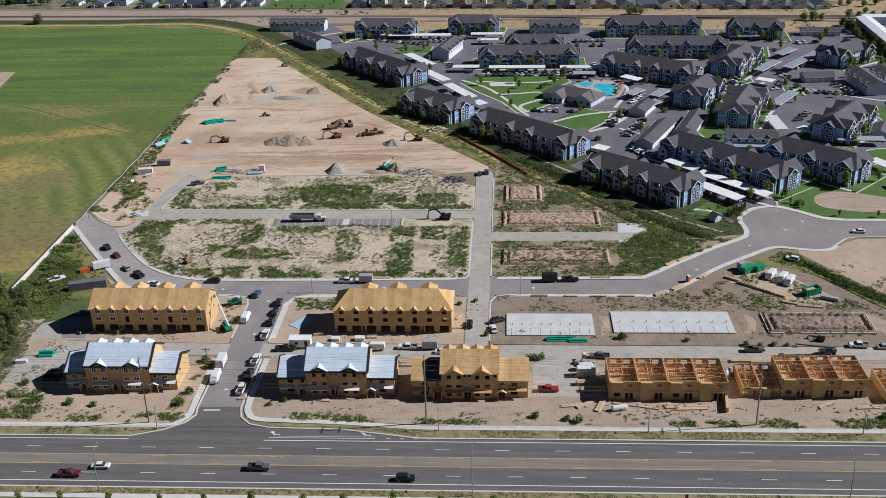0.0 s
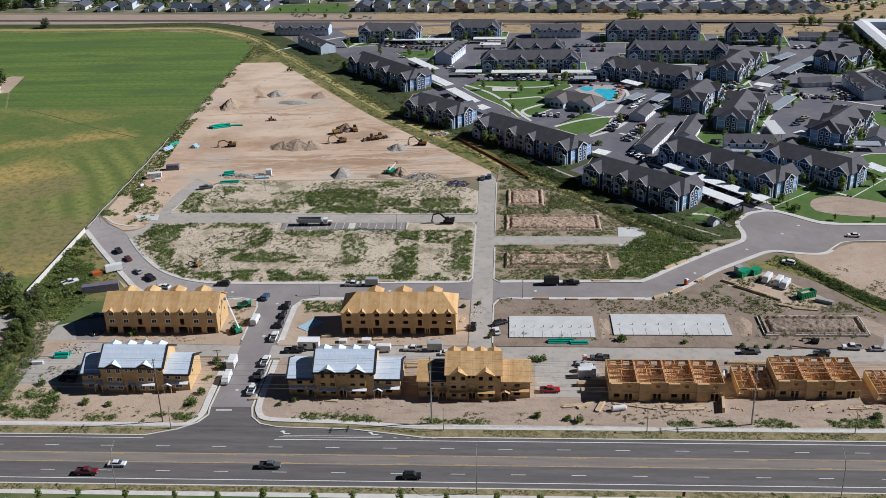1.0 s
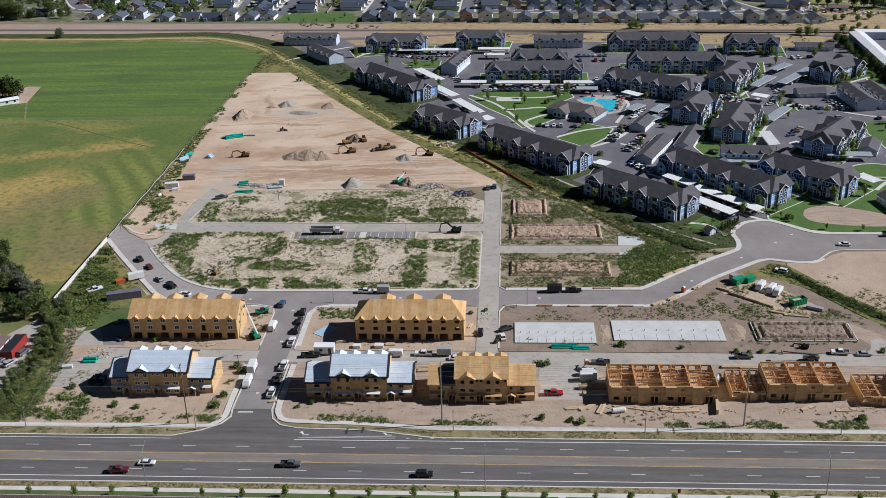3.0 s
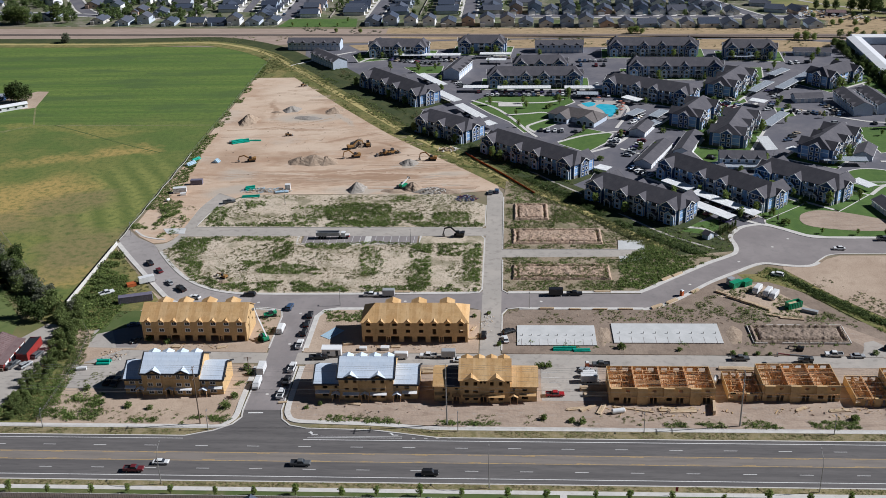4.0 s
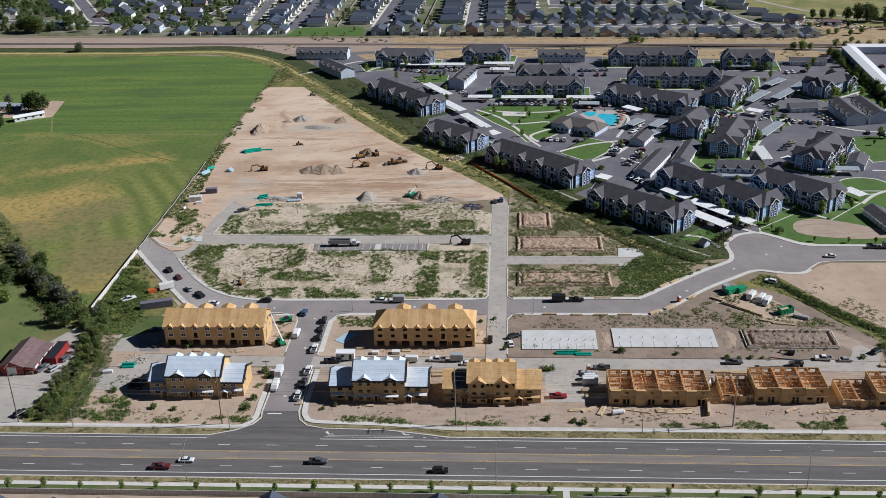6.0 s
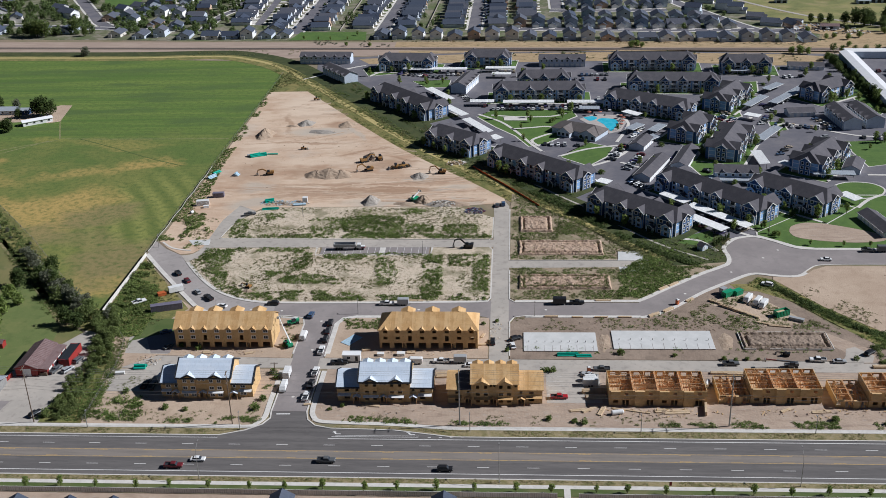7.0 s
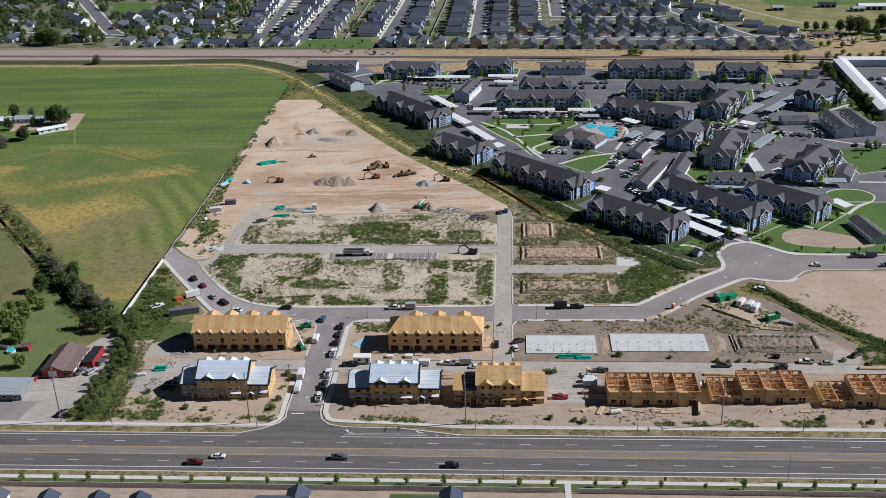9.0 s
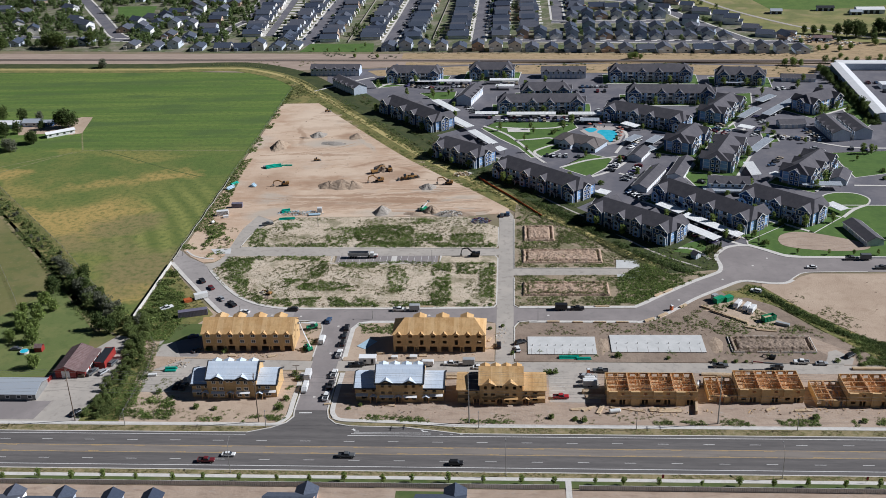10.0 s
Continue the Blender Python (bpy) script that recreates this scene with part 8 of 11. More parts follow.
def house_parts(kind):
    """Meshes of a small house: walls, roof, garage door, window; street side is -y."""
    if kind in _HOUSE:
        return _HOUSE[kind]
    w, d, h, r = {"low": (10.5, 13.0, 3.0, 5.6), "tall": (9.5, 11.5, 5.6, 8.2), "wide": (13.0, 10.5, 3.0, 5.8)}[kind]
    m, q = Mesh(), Mesh()
    m.box(-w / 2, w / 2, -d / 2, d / 2, 0, h)
    if kind == "wide":
        for x in (-w / 2, w / 2 - .2):
            m.solid([(x, -d / 2, h), (x, d / 2, h), (x, 0, r - .2)][::-1], [(x + .2, -d / 2, h), (x + .2, d / 2, h), (x + .2, 0, r - .2)][::-1])
        gable_x(q, -w / 2, w / 2, -d / 2, d / 2, h, r, 0.5, 0.2)
    else:
        gable_end(m, -w / 2, w / 2, -d / 2, h, r - .2, 0.2)
        gable_end(m, -w / 2, w / 2, d / 2 - .2, h, r - .2, 0.2)
        gable_y(q, -w / 2, w / 2, -d / 2 - .5, d / 2 + .5, h, r, 0.5, 0.2)
    m.box(-w / 2, -w / 2 + 5.6, -d / 2 - 3, -d / 2, 0, 2.8)
    gable_end(m, -w / 2, -w / 2 + 5.6, -d / 2 - 3, 2.8, 4.3, 0.2)
    gable_y(q, -w / 2, -w / 2 + 5.6, -d / 2 - 3.5, -d / 2 + 2.5, 2.8, 4.5, 0.4, 0.2)
    m.box(w / 2 - 3.4, w / 2 - 0.4, d / 2, d / 2 + 1.6, 0, 2.6)
    g = Mesh()
    g.box(-w / 2 + 0.5, -w / 2 + 5.1, -d / 2 - 3.06, -d / 2 - 3, 0, 2.2)
    ch = Mesh()
    ch.box(0.6, 1.1, 1.0, 1.5, r - 1.2, r + 0.5)
    win = Mesh()
    win.box(-0.9, 0.9, -0.05, 0.0, 0, 1.3)
    win.box(-0.78, 0.78, -0.07, -0.05, 0.12, 1.18, 1)
    _HOUSE[kind] = (m.data("house", M_HOUSEWALL), q.data("roof", M_HOUSEROOF), g.data("garage_door", M_WRAP), win.data("window", [M_WRAP, M_GLASS]), w, d, h)
    return _HOUSE[kind]


def house(kind, x, y, turn, scale=1.0, label=None, z=0.02):
    hm, rm, gm, wm, w, d, h = house_parts(kind)
    label = label or {"low": "single storey house with dark grey gable roof", "tall": "two storey house with dark grey gable roof", "wide": "wide single storey house with grey shingle roof"}[kind]
    ob = tagged(part("house", hm, None), label, "house", "neighbourhood houses")
    ob.matrix_basis = pose(x, y, z, 0, 0, turn) @ Matrix.Diagonal((scale, scale, scale, 1))
    part("roof", rm, None, ob)
    part("garage_door", gm, None, ob)
    for px, py, tz, rt in ((w * -0.15, d / 2, h - 2.0, 180),):
        win = part("window", wm, None, ob)
        win.matrix_basis = pose(px, py, tz, 0, 0, rt)
    return ob


_st, _dr, _fe = Mesh(), Mesh(), Mesh()
_hk = ("low", "low", "wide", "tall", "low", "tall")
HOUSES = []
FAR = 850


def put_house(x, y, turn, kind=None, drive=True):
    if y > FAR or any(abs(x - a) < 10.6 and abs(y - b) < 10.6 for a, b in HOUSES):
        return
    HOUSES.append((x, y))
    house(kind or RNG.choice(_hk), x, y, turn + RNG.uniform(-2, 2), RNG.uniform(0.98, 1.12))
    if drive:
        r = Matrix.Rotation(radians(turn), 2)
        a, v = r @ Vector((-2.6, -7)), r @ Vector((-2.6, -13.5))
        _dr.bar((x + a.x, y + a.y, 0.06), (x + v.x, y + v.y, 0.06), 5.0, 0.1)


def yard_fence(pts):
    for a, b in zip(pts, pts[1:]):
        _fe.bar((*a, 0.75), (*b, 0.75), 0.1, 1.5)


def house_row(a, b, gap, turn, kind=None, drive=True):
    a, b = Vector(a), Vector(b)
    n = max(1, round((b - a).length / gap))
    for i in range(n + 1):
        p = a + (b - a) * i / n
        put_house(p.x + RNG.uniform(-.6, .6), p.y + RNG.uniform(-.8, .8), turn, kind, drive)


def street(pts, half, walks=True):
    strip(_st, pts, -half, half, -0.2, 0.07 + 0.002 * len(_st.f) / 40)
    if walks:
        strip(_dr, pts, half + 0.3, half + 2.2, -0.2, 0.09)
        strip(_dr, pts, -half - 2.2, -half - 0.3, -0.2, 0.09)


# streets running away from the railway, with a row of houses on either side
for _x0, _x1, _y0 in ((-34.5, -33.0, 588), (-111, -103, 590), (-184, -181, 584)):
    street([(_x0, _y0), ((_x0 + _x1) / 2, 700), (_x1, FAR)], 5.2)
    for _s in (-1, 1):
        house_row((_x0 + _s * 19, _y0 + 16), (_x1 + _s * 19, FAR - 8), 12.6, 90 if _s < 0 else 270)
        if _s > 0:
            yard_fence([(_x0 + 37, _y0 + 8), (_x1 + 37, FAR)])
street([(-223, 622), (-227, 700), (-234, FAR)], 3.4, False)
house_row((-240, 626), (-251, FAR - 8), 12.2, 90)
house_row((-206, 618), (-209, 640), 12.6, 90)
for _i in range(16):
    _y = 630 + _i * 13.2
    _dr.box(-237 - 0.045 * (_y - 630), -227.5 - 0.045 * (_y - 630), _y - 3, _y + 3, -0.1, 0.11)
    _dr.box(-220 - 0.045 * (_y - 630), -213 - 0.03 * (_y - 630), _y - 3, _y + 3, -0.1, 0.11)
house_row((9, 634), (8, FAR - 8), 12.4, 90)
street([(36.5, 668), (36.8, 765), (37, FAR)], 5.0)
house_row((56, 700), (57, FAR - 8), 12.6, 270)
# rows along the railway and the streets beside it
house_row((-109, 566.5), (222, 534.5), 15.2, 180, None, False)
street([(-14, 590.5), (39, 585.5), (109, 578), (190, 570)], 4.6)
house_row((4, 603), (172, 586), 14.0, 0)
house_row((46, 630), (150, 621), 14.0, 180)
street([(30, 661), (88, 655.5), (132, 655)], 4.6)
house_row((50, 677), (128, 671), 13.6, 0)
yard_fence([(2, 617), (160, 603)])
house_row((60, 716), (118, 712), 13.6, 180)
street(smooth_line([(40, 765), (80, 762), (102, 752), (133.7, 719), (146.7, 679), (168, 623), (192, 570), (208, 568), (232, 566)], 4), 4.8)
for _c in ((158, 701, 70), (168, 686, 70), (181, 656, 70), (188, 641, 70), (199, 614, 68), (206, 590, 68), (222, 585, 20), (148, 733, 60), (136, 746, 50), (120, 764, 40), (104, 776, 20), (134, 690, 250), (124, 705, 240), (152, 640, 250), (160, 604, 250)):
    put_house(*_c)
house_row((60, 782), (96, 786), 13.6, 0)
house_row((-236, 575), (-190, 575), 16, 180, None, False)
# older houses with large trees
street(smooth_line([(-480, 838), (-466, 814), (-439, 766), (-393, 682), (-370, 640), (-350, 616)], 4), 5.0)
street([(-560, 652), (-434, 633.5), (-394, 626), (-348, 616), (-290, 606)], 4.0)
street(smooth_line([(-267, 600), (-266.4, 659), (-259, 696), (-264, 764), (-268, FAR)], 4), 3.0)
for _c in ((-449, 606, 180), (-404, 598, 180), (-387, 606, 170), (-337, 589, 180), (-314, 581.5, 180), (-298, 586.5, 180), (-275, 577, 180), (-252, 575, 180), (-478, 677, 30), (-452, 651, 200), (-460, 760, 60), (-432, 703, 60), (-407, 666, 60), (-418, 684, 60), (-362, 680, 240),
           (-342, 678, 200), (-339, 637, 0), (-315, 627, 0), (-323, 669, 180), (-338, 729, 90), (-305, 663, 0), (-328, 756, 0), (-294, 616, 10), (-278, 634, 270), (-314, 713, 20), (-295, 739, 180), (-286, 680, 270), (-288, 706, 270), (-340, 700, 30), (-310, 780, 0), (-290, 770, 270), (-480, 806, 40),
           (-500, 740, 0), (-520, 690, 20), (-530, 760, 90), (-510, 800, 40), (-430, 810, 200), (-400, 800, 180), (-372, 806, 180), (-344, 800, 180), (-350, 655, 180), (-366, 655, 180), (-490, 640, 180), (-520, 648, 180), (-286, 655, 270), (-322, 690, 90), (-355, 705, 240), (-318, 740, 0), (-300, 760, 20)):
    put_house(*_c)
setting("neighbourhood_streets", _st, M_APARK, "dark asphalt streets between the houses", "road")
setting("driveways", _dr, M_CONC, "pale concrete driveways and pavements", "pavement")
setting("yard_fences", _fe, surface("weathered_fence_panel", (0.30, 0.27, 0.24), [((0.20, 0.18, 0.16), 0.2, .45, .6, .8)], 0.8), "long pale panel fences between back yards", "fence")
patch("neighbourhood_park", [(-184, 561), (-121, 557), (-124, 587), (-180, 590)], 0.1, M_LAWN, "green lawn strip beside the railway", "lawn")
patch("garden_park", [(-415, 772), (-372, 770), (-362, 722), (-392, 712)], 0.1, M_LAWN, "bright green park lawn between the houses", "lawn")
for _c in ((-172, 562, .8), (-160, 561, .7), (-150, 560, .75), (-136, 560, .7), (-130, 575, .9)):
    tree("young", *_c[:2], _c[2])
_grove = []
for _i in range(5200):
    _x, _y = RNG.uniform(-600, 190), RNG.uniform(566, 846)
    if (_x > -250 and RNG.random() > 0.22) or (_x > 0 and RNG.random() > 0.6) or _y < 574 - (_x + 100) * 0.06 or any(abs(_x - a) < 7.5 and abs(_y - b) < 8 for a, b in HOUSES) or inside((_x, _y), [(-420, 776), (-366, 776), (-355, 716), (-398, 706)]) or inside((_x, _y), [(-190, 555), (-118, 552), (-118, 590), (-190, 595)]):
        continue
    if any(abs(_x - (a + (b - a) * (_y - 590) / 260)) < 6.5 for a, b in ((-34.5, -33), (-111, -103), (-184, -181), (-223, -236))):
        continue
    if _x < -345 and abs(_x + 393 + (_y - 682) * 0.54) < 9:
        continue
    _grove.append((_x, _y, RNG.uniform(0.32, 0.64) if _x > -260 else RNG.uniform(0.4, 0.85), RNG.choice(("dark", "broad"))))
far_grove("neighbourhood_trees", _grove[:1300], "green garden trees between the far houses", L_FAR, 190, 0.92)
for _c in ((-407, 590, 1.9), (-399, 588, 1.6), (-416, 592, 1.5), (-378, 600, 1.5), (-455, 590, 1.4), (-470, 596, 1.5), (-486, 600, 1.6), (-365, 590, 0.9)):
    tree("broad", *_c[:2], _c[2])
# parked cars along the far streets
for _x0, _x1, _side in ((-34.5, -33, 4.0), (-111, -103, 4.0), (-184, -181, -3.8)):
    for _i in range(13):
        _y = 604 + _i * 14 + RNG.uniform(-3, 3)
        if RNG.random() < 0.8:
            vehicle_later.append((RNG.choice(("sedan", "suv", "pickup")), RNG.choice(("white", "silver", "grey", "black", "blue")), _x0 + (_x1 - _x0) * (_y - 590) / 260 + _side, _y, 90))
# farm beyond the houses
for _c in ((271, 582, 1.5), (277, 577, 1.6), (264, 586, 1.2), (283, 581, 1.3), (299, 591, 1.7), (306, 586, 1.9), (314, 590, 1.8), (240, 597, .8), (247, 594, .9), (254, 592, .9), (322, 580, 1.6), (330, 584, 1.7), (290, 575, 1.0), (258, 560, .6), (286, 560, .8), (300, 556, 1.0)):
    tree("dark", *_c[:2], _c[2] * 0.95)


def farm_shed(x, y, length, depth, turn, high, roof, label):
    m = Mesh()
    m.box(-length / 2, length / 2, -depth / 2, depth / 2, 0, high)
    ob = tagged(part("farm_shed", m, M_SIDING2), label, "shed")
    ob.matrix_basis = pose(x, y, 0, 0, 0, turn)
    m = Mesh()
    gable_x(m, -length / 2, length / 2, -depth / 2, depth / 2, high, high + 1.4, 0.4, 0.15)
    part("roof", m, roof, ob)
    for k in range(max(2, int(length / 5))):
        m = Mesh()
        x0 = -length / 2 + 1 + k * 5
        m.box(x0, x0 + 3.2, -depth / 2 - 0.06, -depth / 2, 0, high * 0.8)
        part("door", m, M_DARKEDGE, ob)


farm_shed(235, 679, 10, 9, -6, 3.0, M_CARPORT2, "small farm shed with a pale metal roof")
farm_shed(281, 687, 15, 6, -4, 3.2, M_DARKEDGE, "low open sided farm shed with a dark roof")
farm_shed(317, 675, 24, 12, -4, 3.8, M_WHITEMETAL, "long farm building with a white metal roof")
farm_shed(303, 668, 10, 7, -4, 3.0, M_CARPORT2, "small farm shed with a pale metal roof")
farm_shed(248, 571, 14, 6, -6, 3.0, M_REDROOF, "old brown roofed shed in the junk yard")
farm_shed(226, 592, 12, 7, -30, 3.0, M_SHINGLE, "dark roofed shed beside the farm track")
debris("junk_pile", 238, 574, 22, 12, 120, 2.6, (M_DARKEDGE, M_SIDING2, M_REDROOF, M_CONC), "scattered junk and scrap in a dry yard", 31)
debris("junk_pile", 262, 556, 14, 6, 40, 2.4, (M_WRAP, M_DARKEDGE), "scattered pale and dark junk on dry grass", 32)

# farm and yards west of the site
patch("west_yard", [(-230, 10.9), (-161, 10.9), (-160, 30), (-157, 60), (-160, 72), (-168, 74), (-186, 40), (-230, 36)], 0.04, M_AISLE, "pale gravel yard in front of the red barn", "ground")
patch("west_yard_asphalt", [(-240, 12), (-178, 12), (-176, 24), (-240, 24)], 0.06, M_STREET, "grey asphalt parking apron", "road")


def red_barn():
    th = thing("barn", "red metal barn with faded red roof and white door", "barn", "", pose(-177, 49.3, 0))
    m = Mesh()
    m.box(-4.1, 4.1, -8.9, 8.9, 0, 3.5)
    gable_end(m, -4.1, 4.1, -8.9, 3.5, 5.1, 0.2)
    gable_end(m, -4.1, 4.1, 8.7, 3.5, 5.1, 0.2)
    part("wall", m, M_RED, th)
    m = Mesh()
    gable_y(m, -4.1, 4.1, -9.4, 9.4, 3.5, 5.3, 0.45, 0.15)
    part("roof", m, M_REDROOF, th)
    m = Mesh()
    for k in range(19):
        y = -9.2 + k * 1.02
        for s in (-1, 1):
            m.bar((s * 4.5, y, 3.34), (s * 0.1, y, 5.3), 0.06, 0.07)
    part("roof_rib", m, M_REDROOF, th)
    m = Mesh()
    m.box(-1.6, 1.6, -8.98, -8.9, 0, 3.0)
    part("door", m, M_WRAP, th, "white sliding barn door")
    m = Mesh()
    m.box(4.1, 7.4, -8.2, 8.6, 0, 2.7)
    part("lean_to", m, M_RED, th)
    m = Mesh()
    slope(m, [(4.15, -8.9, 3.3), (8.0, -8.9, 2.75), (8.0, 9.0, 2.75), (4.15, 9.0, 3.3)], 0.15)
    part("lean_to_roof", m, M_REDROOF, th, "brownish red lean-to roof")
    for y in (-5.5, -1.5, 2.5, 6.5):
        m = Mesh()
        m.box(7.4, 7.48, y - 1.3, y + 1.3, 0.1, 2.2)
        part("stable_door", m, M_WRAP, th)
    for y in (-8.3, -7.4):
        m = Mesh()
        m.box(4.6, 7.2, y - 0.5, y + 0.1, 0.0, 0.9 + 0.3 * (y < -8))
        part("crate", m, M_POLE, th)
    return th


red_barn()


def red_shed():
    th = thing("red_shed", "open sided red shed with dark roof", "shed", "", pose(-166, 53.2, 0))
    m = Mesh()
    m.box(1.8, 2.0, -6, 6, 0, 3.1)
    m.box(-2, 1.8, -6, -5.8, 0, 2.9)
    m.box(-2, 1.8, 5.8, 6, 0, 2.9)
    part("wall", m, M_RED, th)
    m = Mesh()
    slope(m, [(-2.2, -6.2, 2.6), (1.7, -6.2, 3.0), (1.7, 6.2, 3.0), (-2.2, 6.2, 2.6)], 0.15)
    part("roof", m, M_DARKEDGE, th)
    for y in (-4, 0, 4):
        m = Mesh()
        m.box(-2.1, -1.9, y - .1, y + .1, 0, 2.6)
        part("post", m, M_RED, th)


red_shed()


def red_fence():
    th = thing("board_fence", "short red board fence between barn and workshop", "fence")
    for k in range(4):
        m = Mesh()
        y = 34.4 + k * 1.5
        m.box(-183.2 + k * 0.25, -183.1 + k * 0.25, y, y + 1.45, 0, 1.7)
        part("panel", m, M_RED, th)


red_fence()


def long_building(name, label, x0, x1, y0, y1, h, roof, wall, rise=1.6):
    th = thing(name, label, "building")
    m = Mesh()
    m.box(x0, x1, y0, y1, 0, h)
    part("wall", m, wall, th)
    m = Mesh()
    if x1 - x0 > y1 - y0:
        gable_x(m, x0, x1, y0, y1, h, h + rise, 0.5, 0.15)
        n = int((x1 - x0) / 4)
        for i in range(n):
            simple_window(th, x0 + (x1 - x0) * (i + .5) / n, y0 - 0.01, 1.0, 1.4, 1.1, 0)
    else:
        gable_y(m, x0, x1, y0 - .5, y1 + .5, h, h + rise, 0.5, 0.15)
    part("roof", m, roof, th)
    return th


long_building("workshop", "long grey metal roofed workshop beside the yard", -238, -182.2, 24.4, 35.6, 3.0, M_CARPORT2, surface("drab_metal_wall", (0.25, 0.245, 0.235), [((0.18, 0.175, 0.17), 0.5, .45, .65, .7)], 0.7))
_h = long_building("mobile_home", "long white mobile home in the field", -9, 9, -2.6, 2.6, 2.8, M_WHITEMETAL, M_WHITEMETAL, 0.8)
_h.matrix_basis = pose(-302.5, 344, 0, 0, 0, 36)
long_building("farm_house", "low white farm house among trees", -352, -338, 359, 367, 3.0, M_WHITEMETAL, M_SIDING2)
long_building("farm_house", "low grey roofed farm house among trees", -336, -325.4, 362.5, 370, 3.0, M_CARPORT2, M_SIDING2)
long_building("farm_shed", "small blue roofed farm shed", -324.6, -316, 363, 369, 2.8, M_CARPORT2, M_SIDING, 1.0)
patch("farm_drive", [(-295, 382.5), (-289, 347), (-295, 344), (-312, 347), (-331, 344), (-345, 370), (-312, 371), (-303, 383)], 0.03, M_SITE, "bare dirt farm drive", "ground")


def hay_pool():
    m = Mesh()
    m.tube((-202, 59.6, 0), (-202, 59.6, 0.9), 1.9, 1.9, 20)
    ob = tagged(part("garden_pool", m, M_VINYL), "round blue above-ground garden pool", "garden pool")
    m = Mesh()
    m.tube((-202, 59.6, 0.91), (-202, 59.6, 0.93), 1.7, 1.7, 20)
    part("water", m, M_WATER, ob)
    m = Mesh()
    m.box(-198, -195, 60, 63, 0, 2.2)
    ob = tagged(part("garden_shed", m, M_RED), "small red garden shed on grass", "shed")
    m = Mesh()
    gable_x(m, -198, -195, 60, 63, 2.2, 3.2, 0.2, 0.1)
    part("roof", m, M_REDROOF, ob)


hay_pool()


def white_fence():
    th = thing("vinyl_fence", "tall solid white vinyl fence along the field edge", "fence")
    for i in range(22):
        y0, y1 = 88.4 + i * 2.5, 88.4 + (i + 1) * 2.5
        m = Mesh()
        m.box(-166.7, -166.62, y0 + .07, y1 - .07, 0.05, 1.85)
        m.box(-166.72, -166.6, y0 + .07, y1 - .07, 1.78, 1.88)
        part("panel", m, M_VINYL, th)
        m = Mesh()
        m.box(-166.74, -166.58, y0 - .07, y0 + .07, 0, 1.98)
        part("post", m, M_VINYL, th)


white_fence()


def wire_fence(pts, label, gap=8.0):
    th = thing("wire_fence", label, "fence")
    line = []
    for a, b in zip(pts, pts[1:]):
        d = (Vector(b) - Vector(a))
        n = max(1, int(d.length / gap))
        line += [tuple(Vector(a) + d * i / n) for i in range(n)]
    line.append(pts[-1])
    for p in line:
        m = Mesh()
        m.box(p[0] - .07, p[0] + .07, p[1] - .07, p[1] + .07, 0, 1.4)
        part("post", m, M_POLE, th)
    m = Mesh()
    for z in (0.5, 0.9, 1.3):
        for a, b in zip(line, line[1:]):
            m.bar((*a, z), (*b, z), 0.03)
    part("wire", m, M_STEEL, th)


wire_fence([(-168, 144), (-168, 300), (-168, 460)], "wire fence with wooden posts along the field", 9)
wire_fence([(-178, 97), (-228, 163), (-298, 246)], "wire fence with wooden posts along the hedgerow", 9)
wire_fence([(-200, 62), (-228, 108), (-262, 160)], "wire fence with wooden posts across the pasture", 9)


def site_chain_fence():
    wire_fence([(-146, 12), (-146.5, 30), (-147, 48), (-150, 66), (-163, 86)], "chain link fence round the building site", 6)


site_chain_fence()

# south side: fence, yards and houses
patch("south_yards", [(-420, -70), (12, -70), (12, -25.4), (-420, -25.4)], 0.02, M_SITE2, "bare soil back yards", "ground")
patch("south_yards_east", [(14, -70), (420, -70), (420, -25.4), (14, -25.4)], 0.02, M_SITE2, "bare soil back yards", "ground")
patch("yard_grass", [(-42, -60), (-22, -60), (-22, -27), (-42, -27)], 0.06, M_LAWN2, "green back yard lawn", "lawn")


def slat_fence(x0, x1, y):
    th = thing("slat_fence", "tall beige vinyl fence with posts behind the lawn strip", "fence", "yard fences")
    n = int((x1 - x0) / 4.0)
    for i in range(n):
        a, b = x0 + (x1 - x0) * i / n, x0 + (x1 - x0) * (i + 1) / n
        m = Mesh()
        m.box(a + .06, b - .06, y - .04, y + .04, 0.08, 1.75)
        m.box(a + .06, b - .06, y - .07, y + .07, 1.65, 1.8)
        for q in range(1, 6):
            c = a + (b - a) * q / 6
            m.box(c - .05, c + .05, y - .075, y - .041, 0.08, 1.65, 1)
        part("panel", m, [M_FENCE, M_STEEL], th)
        m = Mesh()
        m.box(a - .08, a + .08, y - .08, y + .08, 0, 1.95)
        part("post", m, M_VINYL, th)


M_FENCE = surface("beige_vinyl", (0.58, 0.565, 0.535), [((0.44, 0.42, 0.39), 0.6, .5, .7, .6)], 0.6)
slat_fence(-220, 10, -25.2)
slat_fence(16.2, 150, -25.4)
for _x in (-168, -151.4, -135.5, -122.5):
    house("wide", _x, -41 - RNG.uniform(0, 1.5), 180, 1.08, "single storey house with dark shingle roof behind the fence")
for _x in (-74, -27):
    house("wide", _x, -39, 180, 1.15, "single storey house with dark shingle roof behind the fence")
for _x in (34, 62, 90):
    house("wide", _x, -46, 180, 1.1, "single storey house with dark shingle roof behind the fence")

# ---- vehicles ----
def paint(name, c, rough=0.35):
    return surface(name, c, [(scaled(c, 0.8), 1.2, .45, .7, .5)], rough, spec=0.5)


